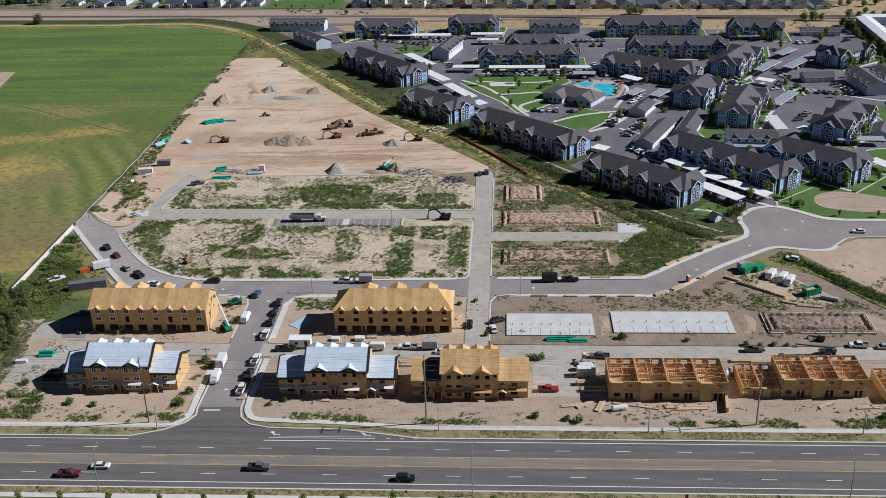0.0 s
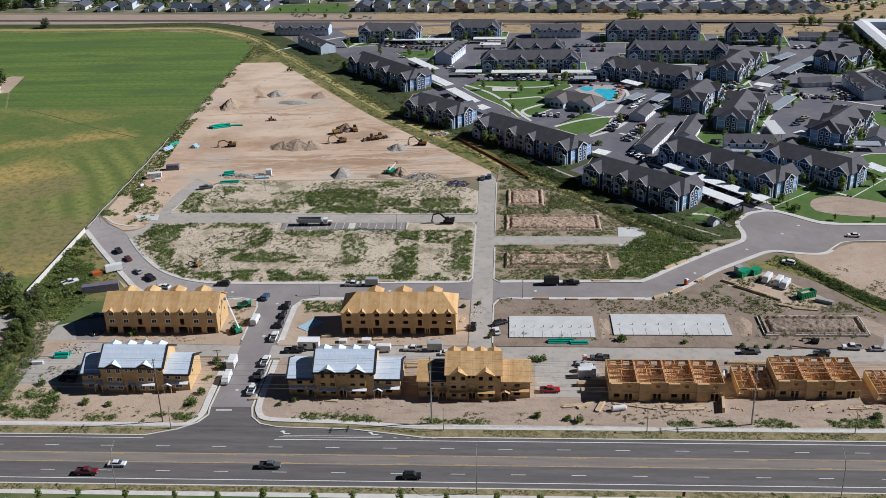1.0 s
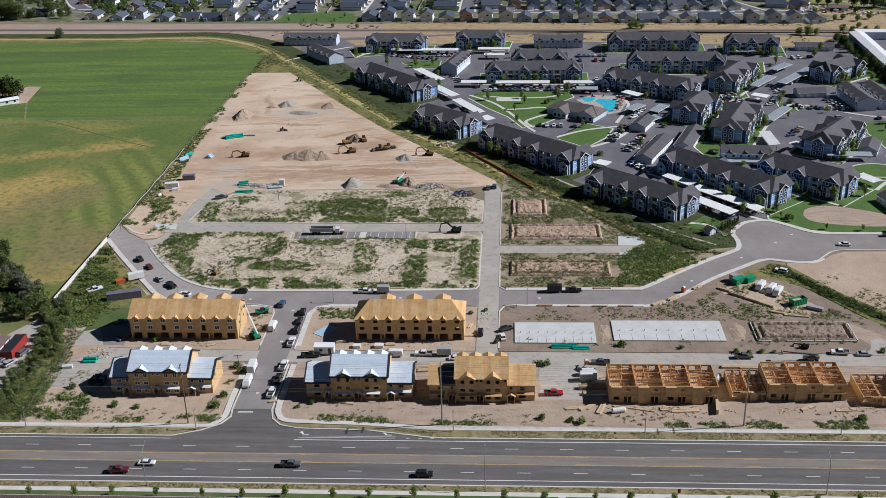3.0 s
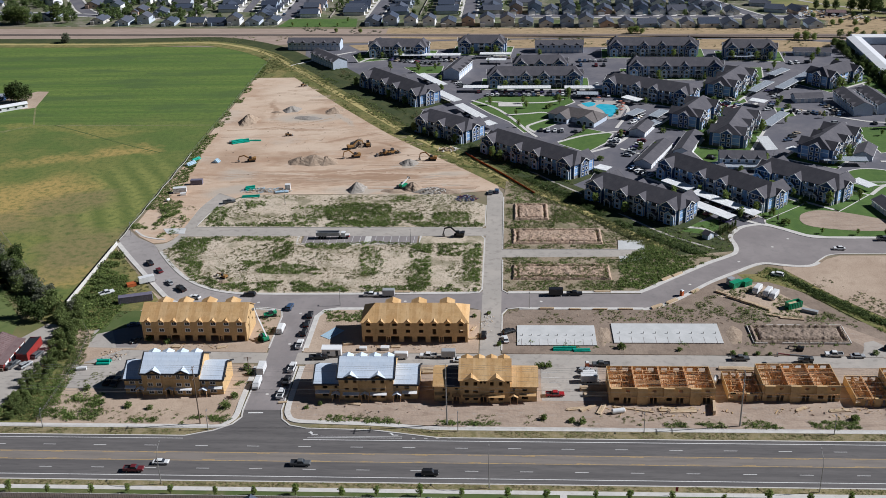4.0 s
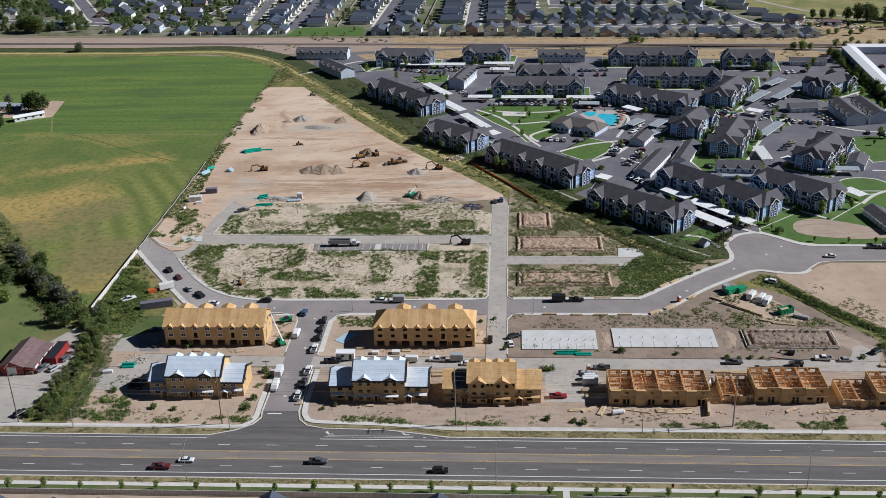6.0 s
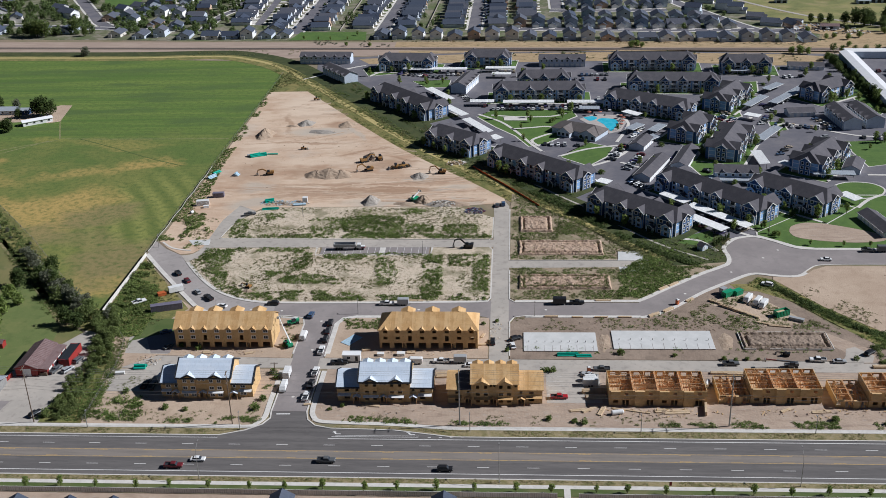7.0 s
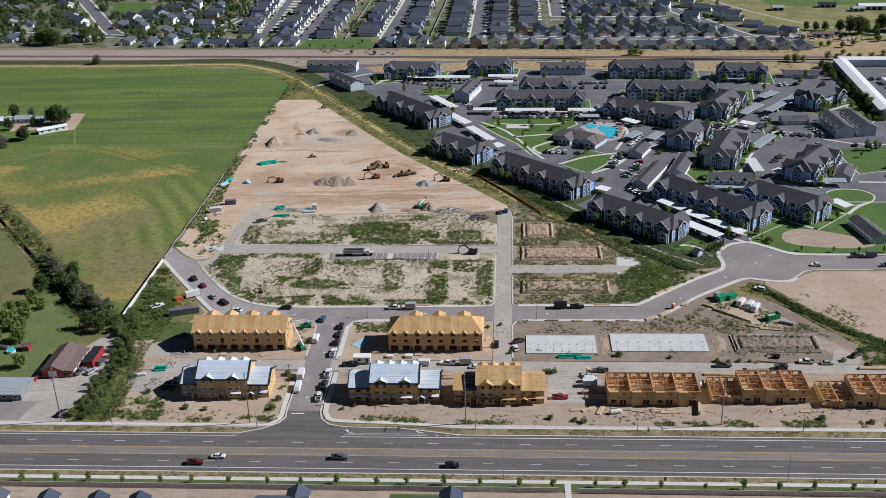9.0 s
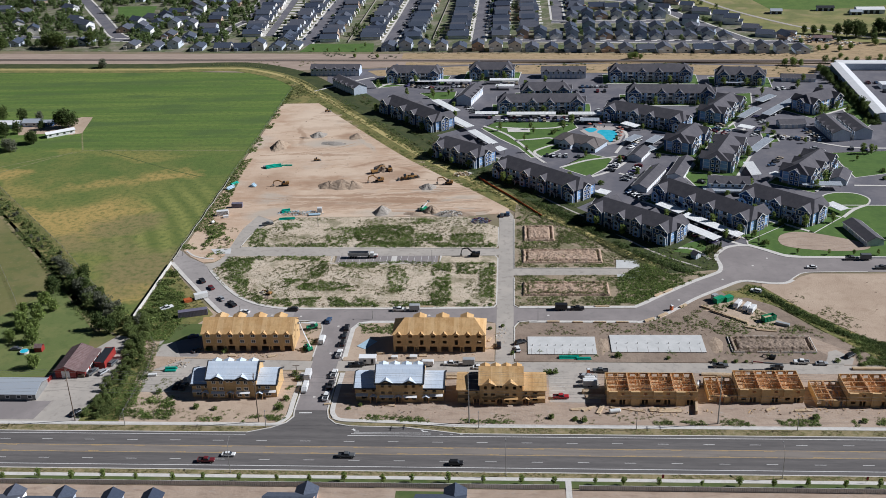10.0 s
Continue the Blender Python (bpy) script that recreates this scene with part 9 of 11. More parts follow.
PAINTS = {"white": paint("white_paint", (0.72, 0.72, 0.71)), "black": paint("black_paint", (0.018, 0.018, 0.02)), "red": paint("red_paint", (0.38, 0.02, 0.025)), "silver": paint("silver_paint", (0.36, 0.37, 0.38)),
          "grey": paint("grey_paint", (0.11, 0.115, 0.12)), "blue": paint("blue_paint", (0.05, 0.09, 0.17)), "maroon": paint("maroon_paint", (0.14, 0.02, 0.025)), "purple": paint("navy_paint", (0.06, 0.05, 0.14)), "green": paint("green_paint", (0.02, 0.28, 0.14)),
          "orange": paint("orange_paint", (0.46, 0.11, 0.03), 0.6), "yellow": paint("machine_yellow", (0.33, 0.175, 0.055), 0.6), "tan": paint("tan_paint", (0.36, 0.29, 0.21))}
M_LAMPRED = surface("tail_lamp", (0.30, 0.01, 0.01), [], 0.3)
M_LAMP = surface("head_lamp", (0.6, 0.6, 0.58), [], 0.2)
_veh = {}


def loft(m, rings, mat=0):
    """Joins rings (x0, x1, halfwidth, z) of a car body."""
    for (a0, a1, aw, az), (b0, b1, bw, bz) in zip(rings, rings[1:]):
        m.solid([(a0, -aw, az), (a1, -aw, az), (a1, aw, az), (a0, aw, az)], [(b0, -bw, bz), (b1, -bw, bz), (b1, bw, bz), (b0, bw, bz)], mat)


SHAPES = {"sedan": dict(L=4.7, W=.9, hull=[(-2.25, 2.25, .84, .28), (-2.35, 2.35, .92, .5), (-2.3, 2.32, .91, .78), (-2.2, 2.15, .82, .9)], glass=[(-1.75, 1.15, .80, .88), (-1.1, .45, .66, 1.38)], roof=[(-1.12, .47, .67, 1.38), (-1.0, .35, .62, 1.44)]),
          "suv": dict(L=4.8, W=.95, hull=[(-2.3, 2.3, .88, .32), (-2.4, 2.4, .96, .6), (-2.36, 2.36, .95, .98), (-2.3, 2.15, .86, 1.08)], glass=[(-2.2, 1.15, .85, 1.06), (-1.95, .6, .74, 1.62)], roof=[(-1.98, .62, .75, 1.62), (-1.85, .5, .70, 1.72)]),
          "pickup": dict(L=5.8, W=1.0, hull=[(-2.8, 2.8, .92, .4), (-2.9, 2.9, 1.0, .68), (-2.88, 2.88, .99, 1.0)], hood=[(.95, 2.86, .97, 1.0), (1.0, 2.7, .86, 1.16)], glass=[(-.95, 1.35, .9, 1.0), (-.75, .75, .76, 1.72)], roof=[(-.78, .77, .77, 1.72), (-.65, .62, .72, 1.82)], bed=True),
          "van": dict(L=5.8, W=1.0, hull=[(-2.8, 2.7, .95, .35), (-2.9, 2.9, 1.02, .7), (-2.9, 2.75, 1.02, 1.2), (-2.9, 1.9, .98, 2.1), (-2.8, 1.6, .9, 2.3)], glass=[(1.55, 2.62, .93, 1.22), (1.5, 2.0, .86, 2.0)], roof=[(-2.7, 1.5, .86, 2.3), (-2.6, 1.3, .8, 2.36)])}


def vehicle(kind, colour, x, y, heading, label=None, z=0.01, detail=True):
    """heading: degrees of the nose from +x."""
    s = SHAPES[kind]
    key = (kind, colour)
    if key not in _veh:
        m = Mesh()
        loft(m, s["hull"])
        if "hood" in s:
            loft(m, s["hood"])
        if s.get("bed"):
            for y0, y1 in ((-.98, -.86), (.86, .98)):
                m.box(-2.86, -.95, y0, y1, 1.0, 1.3)
            m.box(-2.88, -2.78, -.86, .86, 1.0, 1.3)
            m.box(-1.02, -.95, -.86, .86, 1.0, 1.3)
        loft(m, s["roof"])
        _veh[key] = m.data(kind, PAINTS[colour])
    if kind not in _veh:
        g = Mesh()
        loft(g, s["glass"])
        wh = Mesh()
        wh.tube((0, -.11, 0), (0, .11, 0), .36, .36, 12)
        wh.tube((0, -.125, 0), (0, .125, 0), .2, .2, 8, 1)
        hl, tl = Mesh(), Mesh()
        hl.box(-.03, .03, -.18, .18, -.07, .07)
        bed = Mesh()
        bed.box(-2.77, -1.03, -.85, .85, 1.004, 1.03)
        _veh[kind] = (g.data("cabin_glass", M_GLASS), wh.data("wheel", [M_BLACK, M_STEEL]), hl.data("headlight", M_LAMP), hl.data("taillight", M_LAMPRED), bed.data("bed", M_DARKEDGE))
    body = _veh[key]
    g, wh, hl, tl, bed = _veh[kind]
    word = {"sedan": "car", "suv": "car", "pickup": "pickup truck", "van": "van"}[kind]
    name = {"sedan": "sedan_car", "suv": "suv_car", "pickup": "pickup_truck", "van": "cargo_van"}[kind]
    label = label or f"{colour} {'sport utility ' if kind == 'suv' else ''}{word} parked on the asphalt"
    ob = tagged(part(name, body, None), label, word)
    ob.matrix_basis = pose(x, y, z, 0, 0, heading)
    part("cabin_glass", g, None, ob)
    if s.get("bed"):
        part("cargo_bed", bed, None, ob, "dark cargo bed")
    a = s["L"] * 0.31
    if not detail:
        if (kind, "set") not in _veh:
            q = Mesh()
            for wx in (-a, a):
                for wy in (-s["W"] + .06, s["W"] - .06):
                    q.tube((wx, wy - .11, .36), (wx, wy + .11, .36), .36, .36, 10)
            _veh[kind, "set"] = q.data("wheel_set", M_BLACK)
        part("wheel_set", _veh[kind, "set"], None, ob)
    else:
        for wx in (-a, a):
            for wy in (-s["W"] + .06, s["W"] - .06):
                w = part("wheel", wh, None, ob)
                w.matrix_basis = pose(wx, wy, .36)
    if detail:
        for k, (me, nm, xx) in enumerate(((hl, "headlight", s["hull"][1][1]), (tl, "taillight", s["hull"][1][0]))):
            for wy in (-.62, .62):
                o = part(nm, me, None, ob)
                o.matrix_basis = pose(xx, wy, s["hull"][1][3] + .12)
    return ob


def box_trailer(x, y, heading, L=5.0, colour="white", label="white enclosed box trailer on a dusty street"):
    ob = thing("box_trailer", label, "trailer", "", pose(x, y, 0.01, 0, 0, heading))
    m = Mesh()
    m.box(-L / 2, L / 2, -1.15, 1.15, .55, 2.75)
    m.box(-L / 2 + .1, L / 2 - .1, -1.05, 1.05, 2.75, 2.82)
    part("body", m, PAINTS[colour], ob)
    m = Mesh()
    m.bar((L / 2, -.6, .5), (L / 2 + 1.3, 0, .5), .1)
    m.bar((L / 2, .6, .5), (L / 2 + 1.3, 0, .5), .1)
    part("tow_bar", m, M_STEEL, ob)
    for wy in (-1.05, 1.05):
        for wx in (-.5, .5):
            m = Mesh()
            m.tube((wx, wy - .1, .35), (wx, wy + .1, .35), .35, .35, 12)
            part("wheel", m, M_BLACK, ob)
    return ob


# along the loop and side street
for _a in (("suv", "black", -146.6, 124.5, 125), ("sedan", "maroon", -140.5, 117.5, 125), ("sedan", "silver", -133.1, 106.7, 128), ("pickup", "black", -127, 101.3, 132), ("sedan", "white", -119.7, 94.3, 160), ("suv", "black", -99.2, 96.2, 178),
           ("suv", "blue", -82, 86.2, 85), ("suv", "black", -73.4, 80.1, 92), ("sedan", "black", -73.4, 73.6, 90), ("suv", "black", -73.2, 67, 90), ("pickup", "white", -73.3, 58.6, 90), ("van", "white", -81.8, 69.3, 88),
           ("pickup", "white", -72.9, 43.5, 88), ("pickup", "black", -73.1, 35.2, 88), ("pickup", "white", -73.4, 27.4, 88), ("pickup", "black", -65.2, 50.0, 2), ("van", "white", -82.2, 33, 270), ("pickup", "red", 12.6, 28.1, 2),
           ("suv", "black", -10.4, 65.7, 90), ("suv", "black", -1.8, 68.2, 30), ("sedan", "white", -2.9, 62.8, 100), ("pickup", "silver", 23.5, 42, 150), ("pickup", "grey", 28.2, 46.4, 178), ("sedan", "white", -17.8, 48.8, 0), ("pickup", "white", -28.6, 51.4, 178), ("van", "white", -38.2, 50.8, 178),
           ("pickup", "white", -53.2, 96.2, 0), ("pickup", "black", 22.4, 97.2, 0), ("pickup", "white", -154.9, 97.6, 40), ("pickup", "grey", 73.6, 50.6, 0), ("pickup", "white", 104.3, 53.4, 176), ("sedan", "silver", 111.6, 52.6, 0), 
           ("suv", "black", 123.6, 58.4, 40), ("pickup", "grey", 149.8, 146.2, 0), ("suv", "white", 99.9, 113.4, 150), ("sedan", "white", 129.5, 137.3, 175), ("pickup", "grey", 160, 136.6, 180), ("suv", "black", -163.4, 15.6, 62), ("suv", "silver", -163.5, 44.1, 62), ("suv", "grey", -162.3, 51, 75), ("pickup", "grey", -168, 44.1, 70),
           ("pickup", "black", -131.4, 34.2, 84), ("pickup", "grey", -128.8, 33.8, 84), ("sedan", "grey", -131.6, 61.5, 60), ("sedan", "black", -207, 19.6, 0), ("sedan", "silver", -203, 13.6, 0), ("sedan", "grey", -206.5, 62, 0), ("pickup", "grey", -130.5, 190.5, 20), ("suv", "blue", -7.5, 202, 90), ("sedan", "grey", -10.4, 200.5, 90), ("sedan", "blue", -136, 72.5, 20)):
    vehicle(*_a)
box_trailer(-82.6, 41.4, 270, 5.2)
box_trailer(-46.6, 96.4, 0, 4.4, "silver", "silver box trailer behind a white pickup truck")
box_trailer(-21.8, 51.6, 0, 4.6, "silver", "silver box trailer beside the townhouse row")
box_trailer(155.8, 146.3, 0, 4.6, "grey", "dark box trailer behind a grey pickup")
box_trailer(15.6, 97.2, 180, 5.2, "black", "black open trailer with tall sides on the street")
box_trailer(23.6, 36.6, 2, 5.2, "white", "white box trailer beside the framed townhouse")
box_trailer(-126.4, 38.8, 80, 5.6, "white", "white box trailer beside the townhouse")

# traffic on the arterial road
for _a in (("suv", "black", -23.5, -12.6, 0), ("pickup", "maroon", -107.5, -12.4, 0), ("pickup", "grey", -60.5, -8.9, 0), ("sedan", "white", -100.8, -8.9, 0)):
    vehicle(*_a, label=f"{_a[1]} {'sport utility car' if _a[0] == 'suv' else 'car' if _a[0] == 'sedan' else 'pickup truck'} on the arterial road lane")

for _a in vehicle_later[::2]:
    vehicle(*_a, None, 0.1, False)

# apartment car parks
_pool = ["white", "silver", "grey", "black", "blue", "grey", "white", "black", "white", "purple", "tan", "silver", "blue", "black", "maroon"]
for (_x0, _y0), (_x1, _y1), _n, _h in (((-15, 361.6), (2.5, 361), 7, 92), ((50.6, 266), (59.3, 288.8), 8, 155), ((57.3, 250.6), (66.9, 272.6), 7, 160), ((57.6, 231.6), (65.4, 221), 6, 40), ((15.4, 292.6), (33.8, 290.5), 6, 88), ((41.5, 440.2), (62.3, 440.6), 7, 90), ((-82, 450), (-53.5, 439.3), 9, 60),
                                   ((136, 439.5), (176, 441.8), 12, 92), ((151.8, 364), (154.7, 346), 6, 10), ((157, 324), (179.4, 315.2), 8, 70), ((190, 300), (201, 297.5), 4, 80), ((-48, 446.5), (-30.5, 444.1), 6, 88), ((180, 427), (195.4, 431.9), 5, 110), ((141.5, 272.4), (148.5, 283.4), 3, 20),
                                   ((-26, 369), (56, 366), 16, 90), ((-78, 453.4), (-2, 451.8), 14, 90), ((84, 191), (102, 169.4), 9, 40), ((80, 180), (91, 166), 6, 40), ((-54, 396), (-45, 381), 5, 30), ((-28, 329), (-19, 313), 5, 30), ((160, 364), (185, 397.5), 9, 143), ((40, 429), (60, 428), 5, 90), ((66, 305), (72, 318), 4, 40), ((240, 440), (300, 440), 12, 90), ((250, 418), (300, 417), 9, 90), ((150, 322), (168, 318), 5, 70), ((148.6, 339), (143, 326), 4, 20), ((104, 428.5), (128, 427), 7, 90), ((128, 335), (121, 322), 4, 30), ((172, 300), (176, 288), 4, 10), ((66, 380), (52, 381), 4, 90), ((98, 246), (104, 242), 3, 140), ((44, 218), (52, 209), 4, 130), ((4, 361), (33, 360.2), 11, 92), ((37, 358.6), (57, 357.4), 8, 92), ((-36, 394), (-30, 382), 4, 25), ((128, 350), (118, 330), 6, 150), ((70, 246), (80, 268), 6, 155), ((176, 334), (181, 318), 5, 10)):
    for _i in range(_n):
        if RNG.random() < 0.14:
            continue
        _t = _i / max(1, _n - 1)
        vehicle(RNG.choice(("sedan", "suv", "sedan", "suv", "pickup")), RNG.choice(_pool), _x0 + (_x1 - _x0) * _t, _y0 + (_y1 - _y0) * _t, _h + RNG.choice((0, 180)) + RNG.uniform(-3, 3), None, 0.02, False)

# ---- poles and wires ----
def utility_pole(x, y, h, wood, label, arms=True):
    th = thing("utility_pole", label, "utility pole", "utility poles", pose(x, y, 0.0))
    m = Mesh()
    m.tube((0, 0, 0), (0, 0, h), 0.2 if wood else 0.26, 0.12, 10)
    part("pole", m, M_POLE if wood else M_STEEL, th)
    if arms:
        for z in (h - 0.7, h - 4.0):
            m = Mesh()
            m.box(-0.08, 0.08, -1.4, 1.4, z - 0.08, z + 0.08)
            part("cross_arm", m, M_POLE if wood else M_STEEL, th)
            for yy in (-1.2, 0.0, 1.2):
                m = Mesh()
                m.tube((0, yy, z + 0.08), (0, yy, z + 0.35), 0.06, 0.04, 6)
                part("insulator", m, M_WRAP, th)
    return th


for _p in ((-162.1, 11.3, 21.4, True), (-94.9, 11.2, 20.1, True), (-20.1, 11.8, 20.8, False), (66, 12.4, 18.9, False), (150, 12.4, 19.5, False), (-230, 11.3, 21, True)):
    utility_pole(*_p, "tall brown wooden utility pole beside the pavement" if _p[3] else "tall grey steel utility pole beside the pavement")
_w = Mesh()
_line = [(-230, 11.3, 20.3), (-162.1, 11.3, 20.7), (-94.9, 11.2, 19.4), (-20.1, 11.8, 20.1), (66, 12.4, 18.2), (150, 12.4, 18.8), (236, 12.4, 18.8)]
for _a, _b in zip(_line, _line[1:]):
    for _dy, _dz, _sag in ((-1.2, .35, .9), (0, .35, .9), (1.2, .35, .9), (-1.2, -2.95, 1.0), (1.2, -2.95, 1.0), (0.2, -6.5, 1.2), (0.2, -7.6, 1.3)):
        _pts = []
        for _i in range(9):
            _t = _i / 8
            _pts.append((_a[0] + (_b[0] - _a[0]) * _t, _a[1] + (_b[1] - _a[1]) * _t + _dy, _a[2] + (_b[2] - _a[2]) * _t + _dz - 4 * _sag * _t * (1 - _t)))
        for _q, _r in zip(_pts, _pts[1:]):
            _w.bar(_q, _r, 0.035)
tagged(part("overhead_wires", _w, M_STEEL), "thin overhead power lines strung between poles", "power line", "", "stuff")


def street_light(x, y, h, arm, label, turn=0):
    th = thing("street_lamp", label, "street lamp", "street lamps", pose(x, y, 0.0, 0, 0, turn))
    m = Mesh()
    m.tube((0, 0, 0), (0, 0, h * 0.72), 0.14, 0.10, 8)
    part("pole", m, M_STEEL, th)
    m = Mesh()
    m.tube((0, 0, h * 0.72), (0, arm * 0.3, h * 0.9), 0.08, 0.07, 6)
    m.tube((0, arm * 0.3, h * 0.9), (0, arm, h), 0.07, 0.05, 6)
    part("arm", m, M_STEEL, th)
    m = Mesh()
    m.box(-0.16, 0.16, arm - 0.3, arm + 0.6, h - 0.06, h + 0.1)
    part("lamp_head", m, M_STEEL, th)


for _x in (-186, -97.8, -7, 80.8, 170):
    street_light(_x, -18.4, 11.8, 3.2, "tall brown curved street lamp beside the arterial road")
for _p in ((-91.7, 8.2), (-142.7, 8.4), (-16.7, 8.4), (37.7, 8.5), (92, 8.5)):
    street_light(*_p, 6.3, 0.6, "short grey street lamp beside the pavement")
for _p in ((-63.7, 88.6), (5.6, 86.6), (-103.9, 188), (-42.5, 144.2), (-164, 152.8), (112, 165.6), (-120, 88)):
    street_light(*_p, 6.0, 0.7, "slim street lamp beside the residential street")


def box_pole(x, y):
    th = thing("service_pole", "wooden temporary power pole with cross bar", "utility pole", "", pose(x, y, 0))
    m = Mesh()
    m.box(-.1, .1, -.1, .1, 0, 5.3)
    part("pole", m, M_POLE, th)
    m = Mesh()
    m.box(-1.3, 1.3, -.08, .08, 4.9, 5.1)
    part("cross_bar", m, M_POLE, th)


box_pole(-87, 41.9)

# ---- earth heaps ----
M_GRAVEL = surface("grey_gravel", (0.30, 0.27, 0.235), [((0.38, 0.345, 0.31), 0.8, .45, .62, .7), ((0.20, 0.18, 0.155), 1.8, .52, .68, .6)], 0.95, 0.12, 2.5)
M_HEAP = surface("heaped_soil", (0.34, 0.255, 0.185), [((0.43, 0.335, 0.25), 0.5, .45, .62, .7), ((0.24, 0.175, 0.125), 1.2, .52, .68, .6)], 0.95, 0.2, 1.5)


def heap(x, y, rx, ry, h, material, label, seed):
    rg = random.Random(seed)
    m = Mesh()
    n, rings = 22, 7
    ph = [rg.uniform(0, 6.28) for _ in range(3)]
    grid = []
    for k in range(rings + 1):
        f = k / rings
        row = []
        for i in range(n):
            a = 2 * math.pi * i / n
            wob = 1 + 0.16 * math.sin(2 * a + ph[0]) + 0.10 * math.sin(5 * a + ph[1]) + rg.uniform(-.05, .05)
            z = h * (1 - f ** 1.35) ** 1.25 * (1 + rg.uniform(-.06, .06)) if k < rings else -0.1
            row.append((x + rx * f * wob * math.cos(a), y + ry * f * wob * math.sin(a), 0.03 + max(z, -0.1)))
        grid.append(row)
    for k in range(rings):
        for i in range(n):
            j = (i + 1) % n
            m.face([grid[k][i], grid[k + 1][i], grid[k + 1][j], grid[k][j]])
    return tagged(part("earth_mound", m, material), label, "earth mound")


for _i, _h in enumerate(((-149.9, 315, 6.5, 8, 4.2, M_HEAP, "tall brown soil heap on the dirt site"), (-129.1, 336, 5, 6, 2.6, M_GRAVEL, "grey gravel heap on the dirt site"), (-103.2, 333, 6, 6, 2.4, M_HEAP, "brown soil heap on the dirt site"),
                         (-100.3, 246, 10.5, 8, 3.6, M_HEAP, "large ridged soil heap beside machines"), (-107, 245.5, 6.5, 6, 2.9, M_HEAP, "large ridged soil heap beside machines"), (-94, 246, 6.5, 6, 2.8, M_HEAP, "large ridged soil heap beside machines"), (-73.3, 207, 5, 5.5, 3.6, M_GRAVEL, "conical grey gravel heap"), (-47, 207, 4.5, 5, 3.4, M_HEAP, "dark brown soil heap beside rubble"),
                         (-51.8, 242, 4.5, 5, 2.4, M_GRAVEL, "small grey gravel heap"), (-80, 272.5, 6, 6, 3.2, M_HEAP, "dark soil heap beside the loaders"), (-117, 320, 9, 4, 1.2, M_GRAVEL, "low spread of grey gravel"), (-56, 204, 6, 3, 1.0, M_HEAP, "low weedy soil ridge"), (-40, 203, 7, 4, 1.2, M_GRAVEL, "low heap of broken rubble"), (-29, 203, 5, 3.5, .8, M_HEAP, "low ring of loose soil"),
                         (30.6, 66, 2.6, 8, .5, M_HEAP, "ridge of loose soil between the slabs"), (75, 67, 3.2, 7, .5, M_HEAP, "ridge of loose soil beside the slab"), (-112.5, 108, 2.5, 2, 0.9, M_HEAP, "small soil heap beside the digger"), (-137, 332, 4, 2, .8, M_HEAP, "low soil ridge on the dirt site"), (-33, 262, 5, 2, .7, M_HEAP, "low ridge of loose soil and debris"))):
    heap(*_h[:5], _h[5], _h[6], _i)
_b = Mesh()
for _y, _x0, _x1 in ((222, -138, -14), (227, -120, -16), (232, -140, -26), (300, -150, -110), (212, -118, -60)):
    _c = [(_x0 + (_x1 - _x0) * i / 60, _y + 1.8 * noise.noise((i * .2, _y, 0)), 0.03 + 0.3 * math.sin(math.pi * i / 60) * abs(noise.noise((i * .22, _y * 2, 5)))) for i in range(61)]
    for _p, _q in zip(_c, _c[1:]):
        for _s in (-1, 1):
            _b.face([(_p[0], _p[1], _p[2]), (_q[0], _q[1], _q[2]), (_q[0], _q[1] - 1.7 * _s, 0), (_p[0], _p[1] - 1.7 * _s, 0)][::-_s])
tagged(part("graded_berms", _b, M_DIRT), "low parallel graded soil berms", "soil berm", "", "stuff")


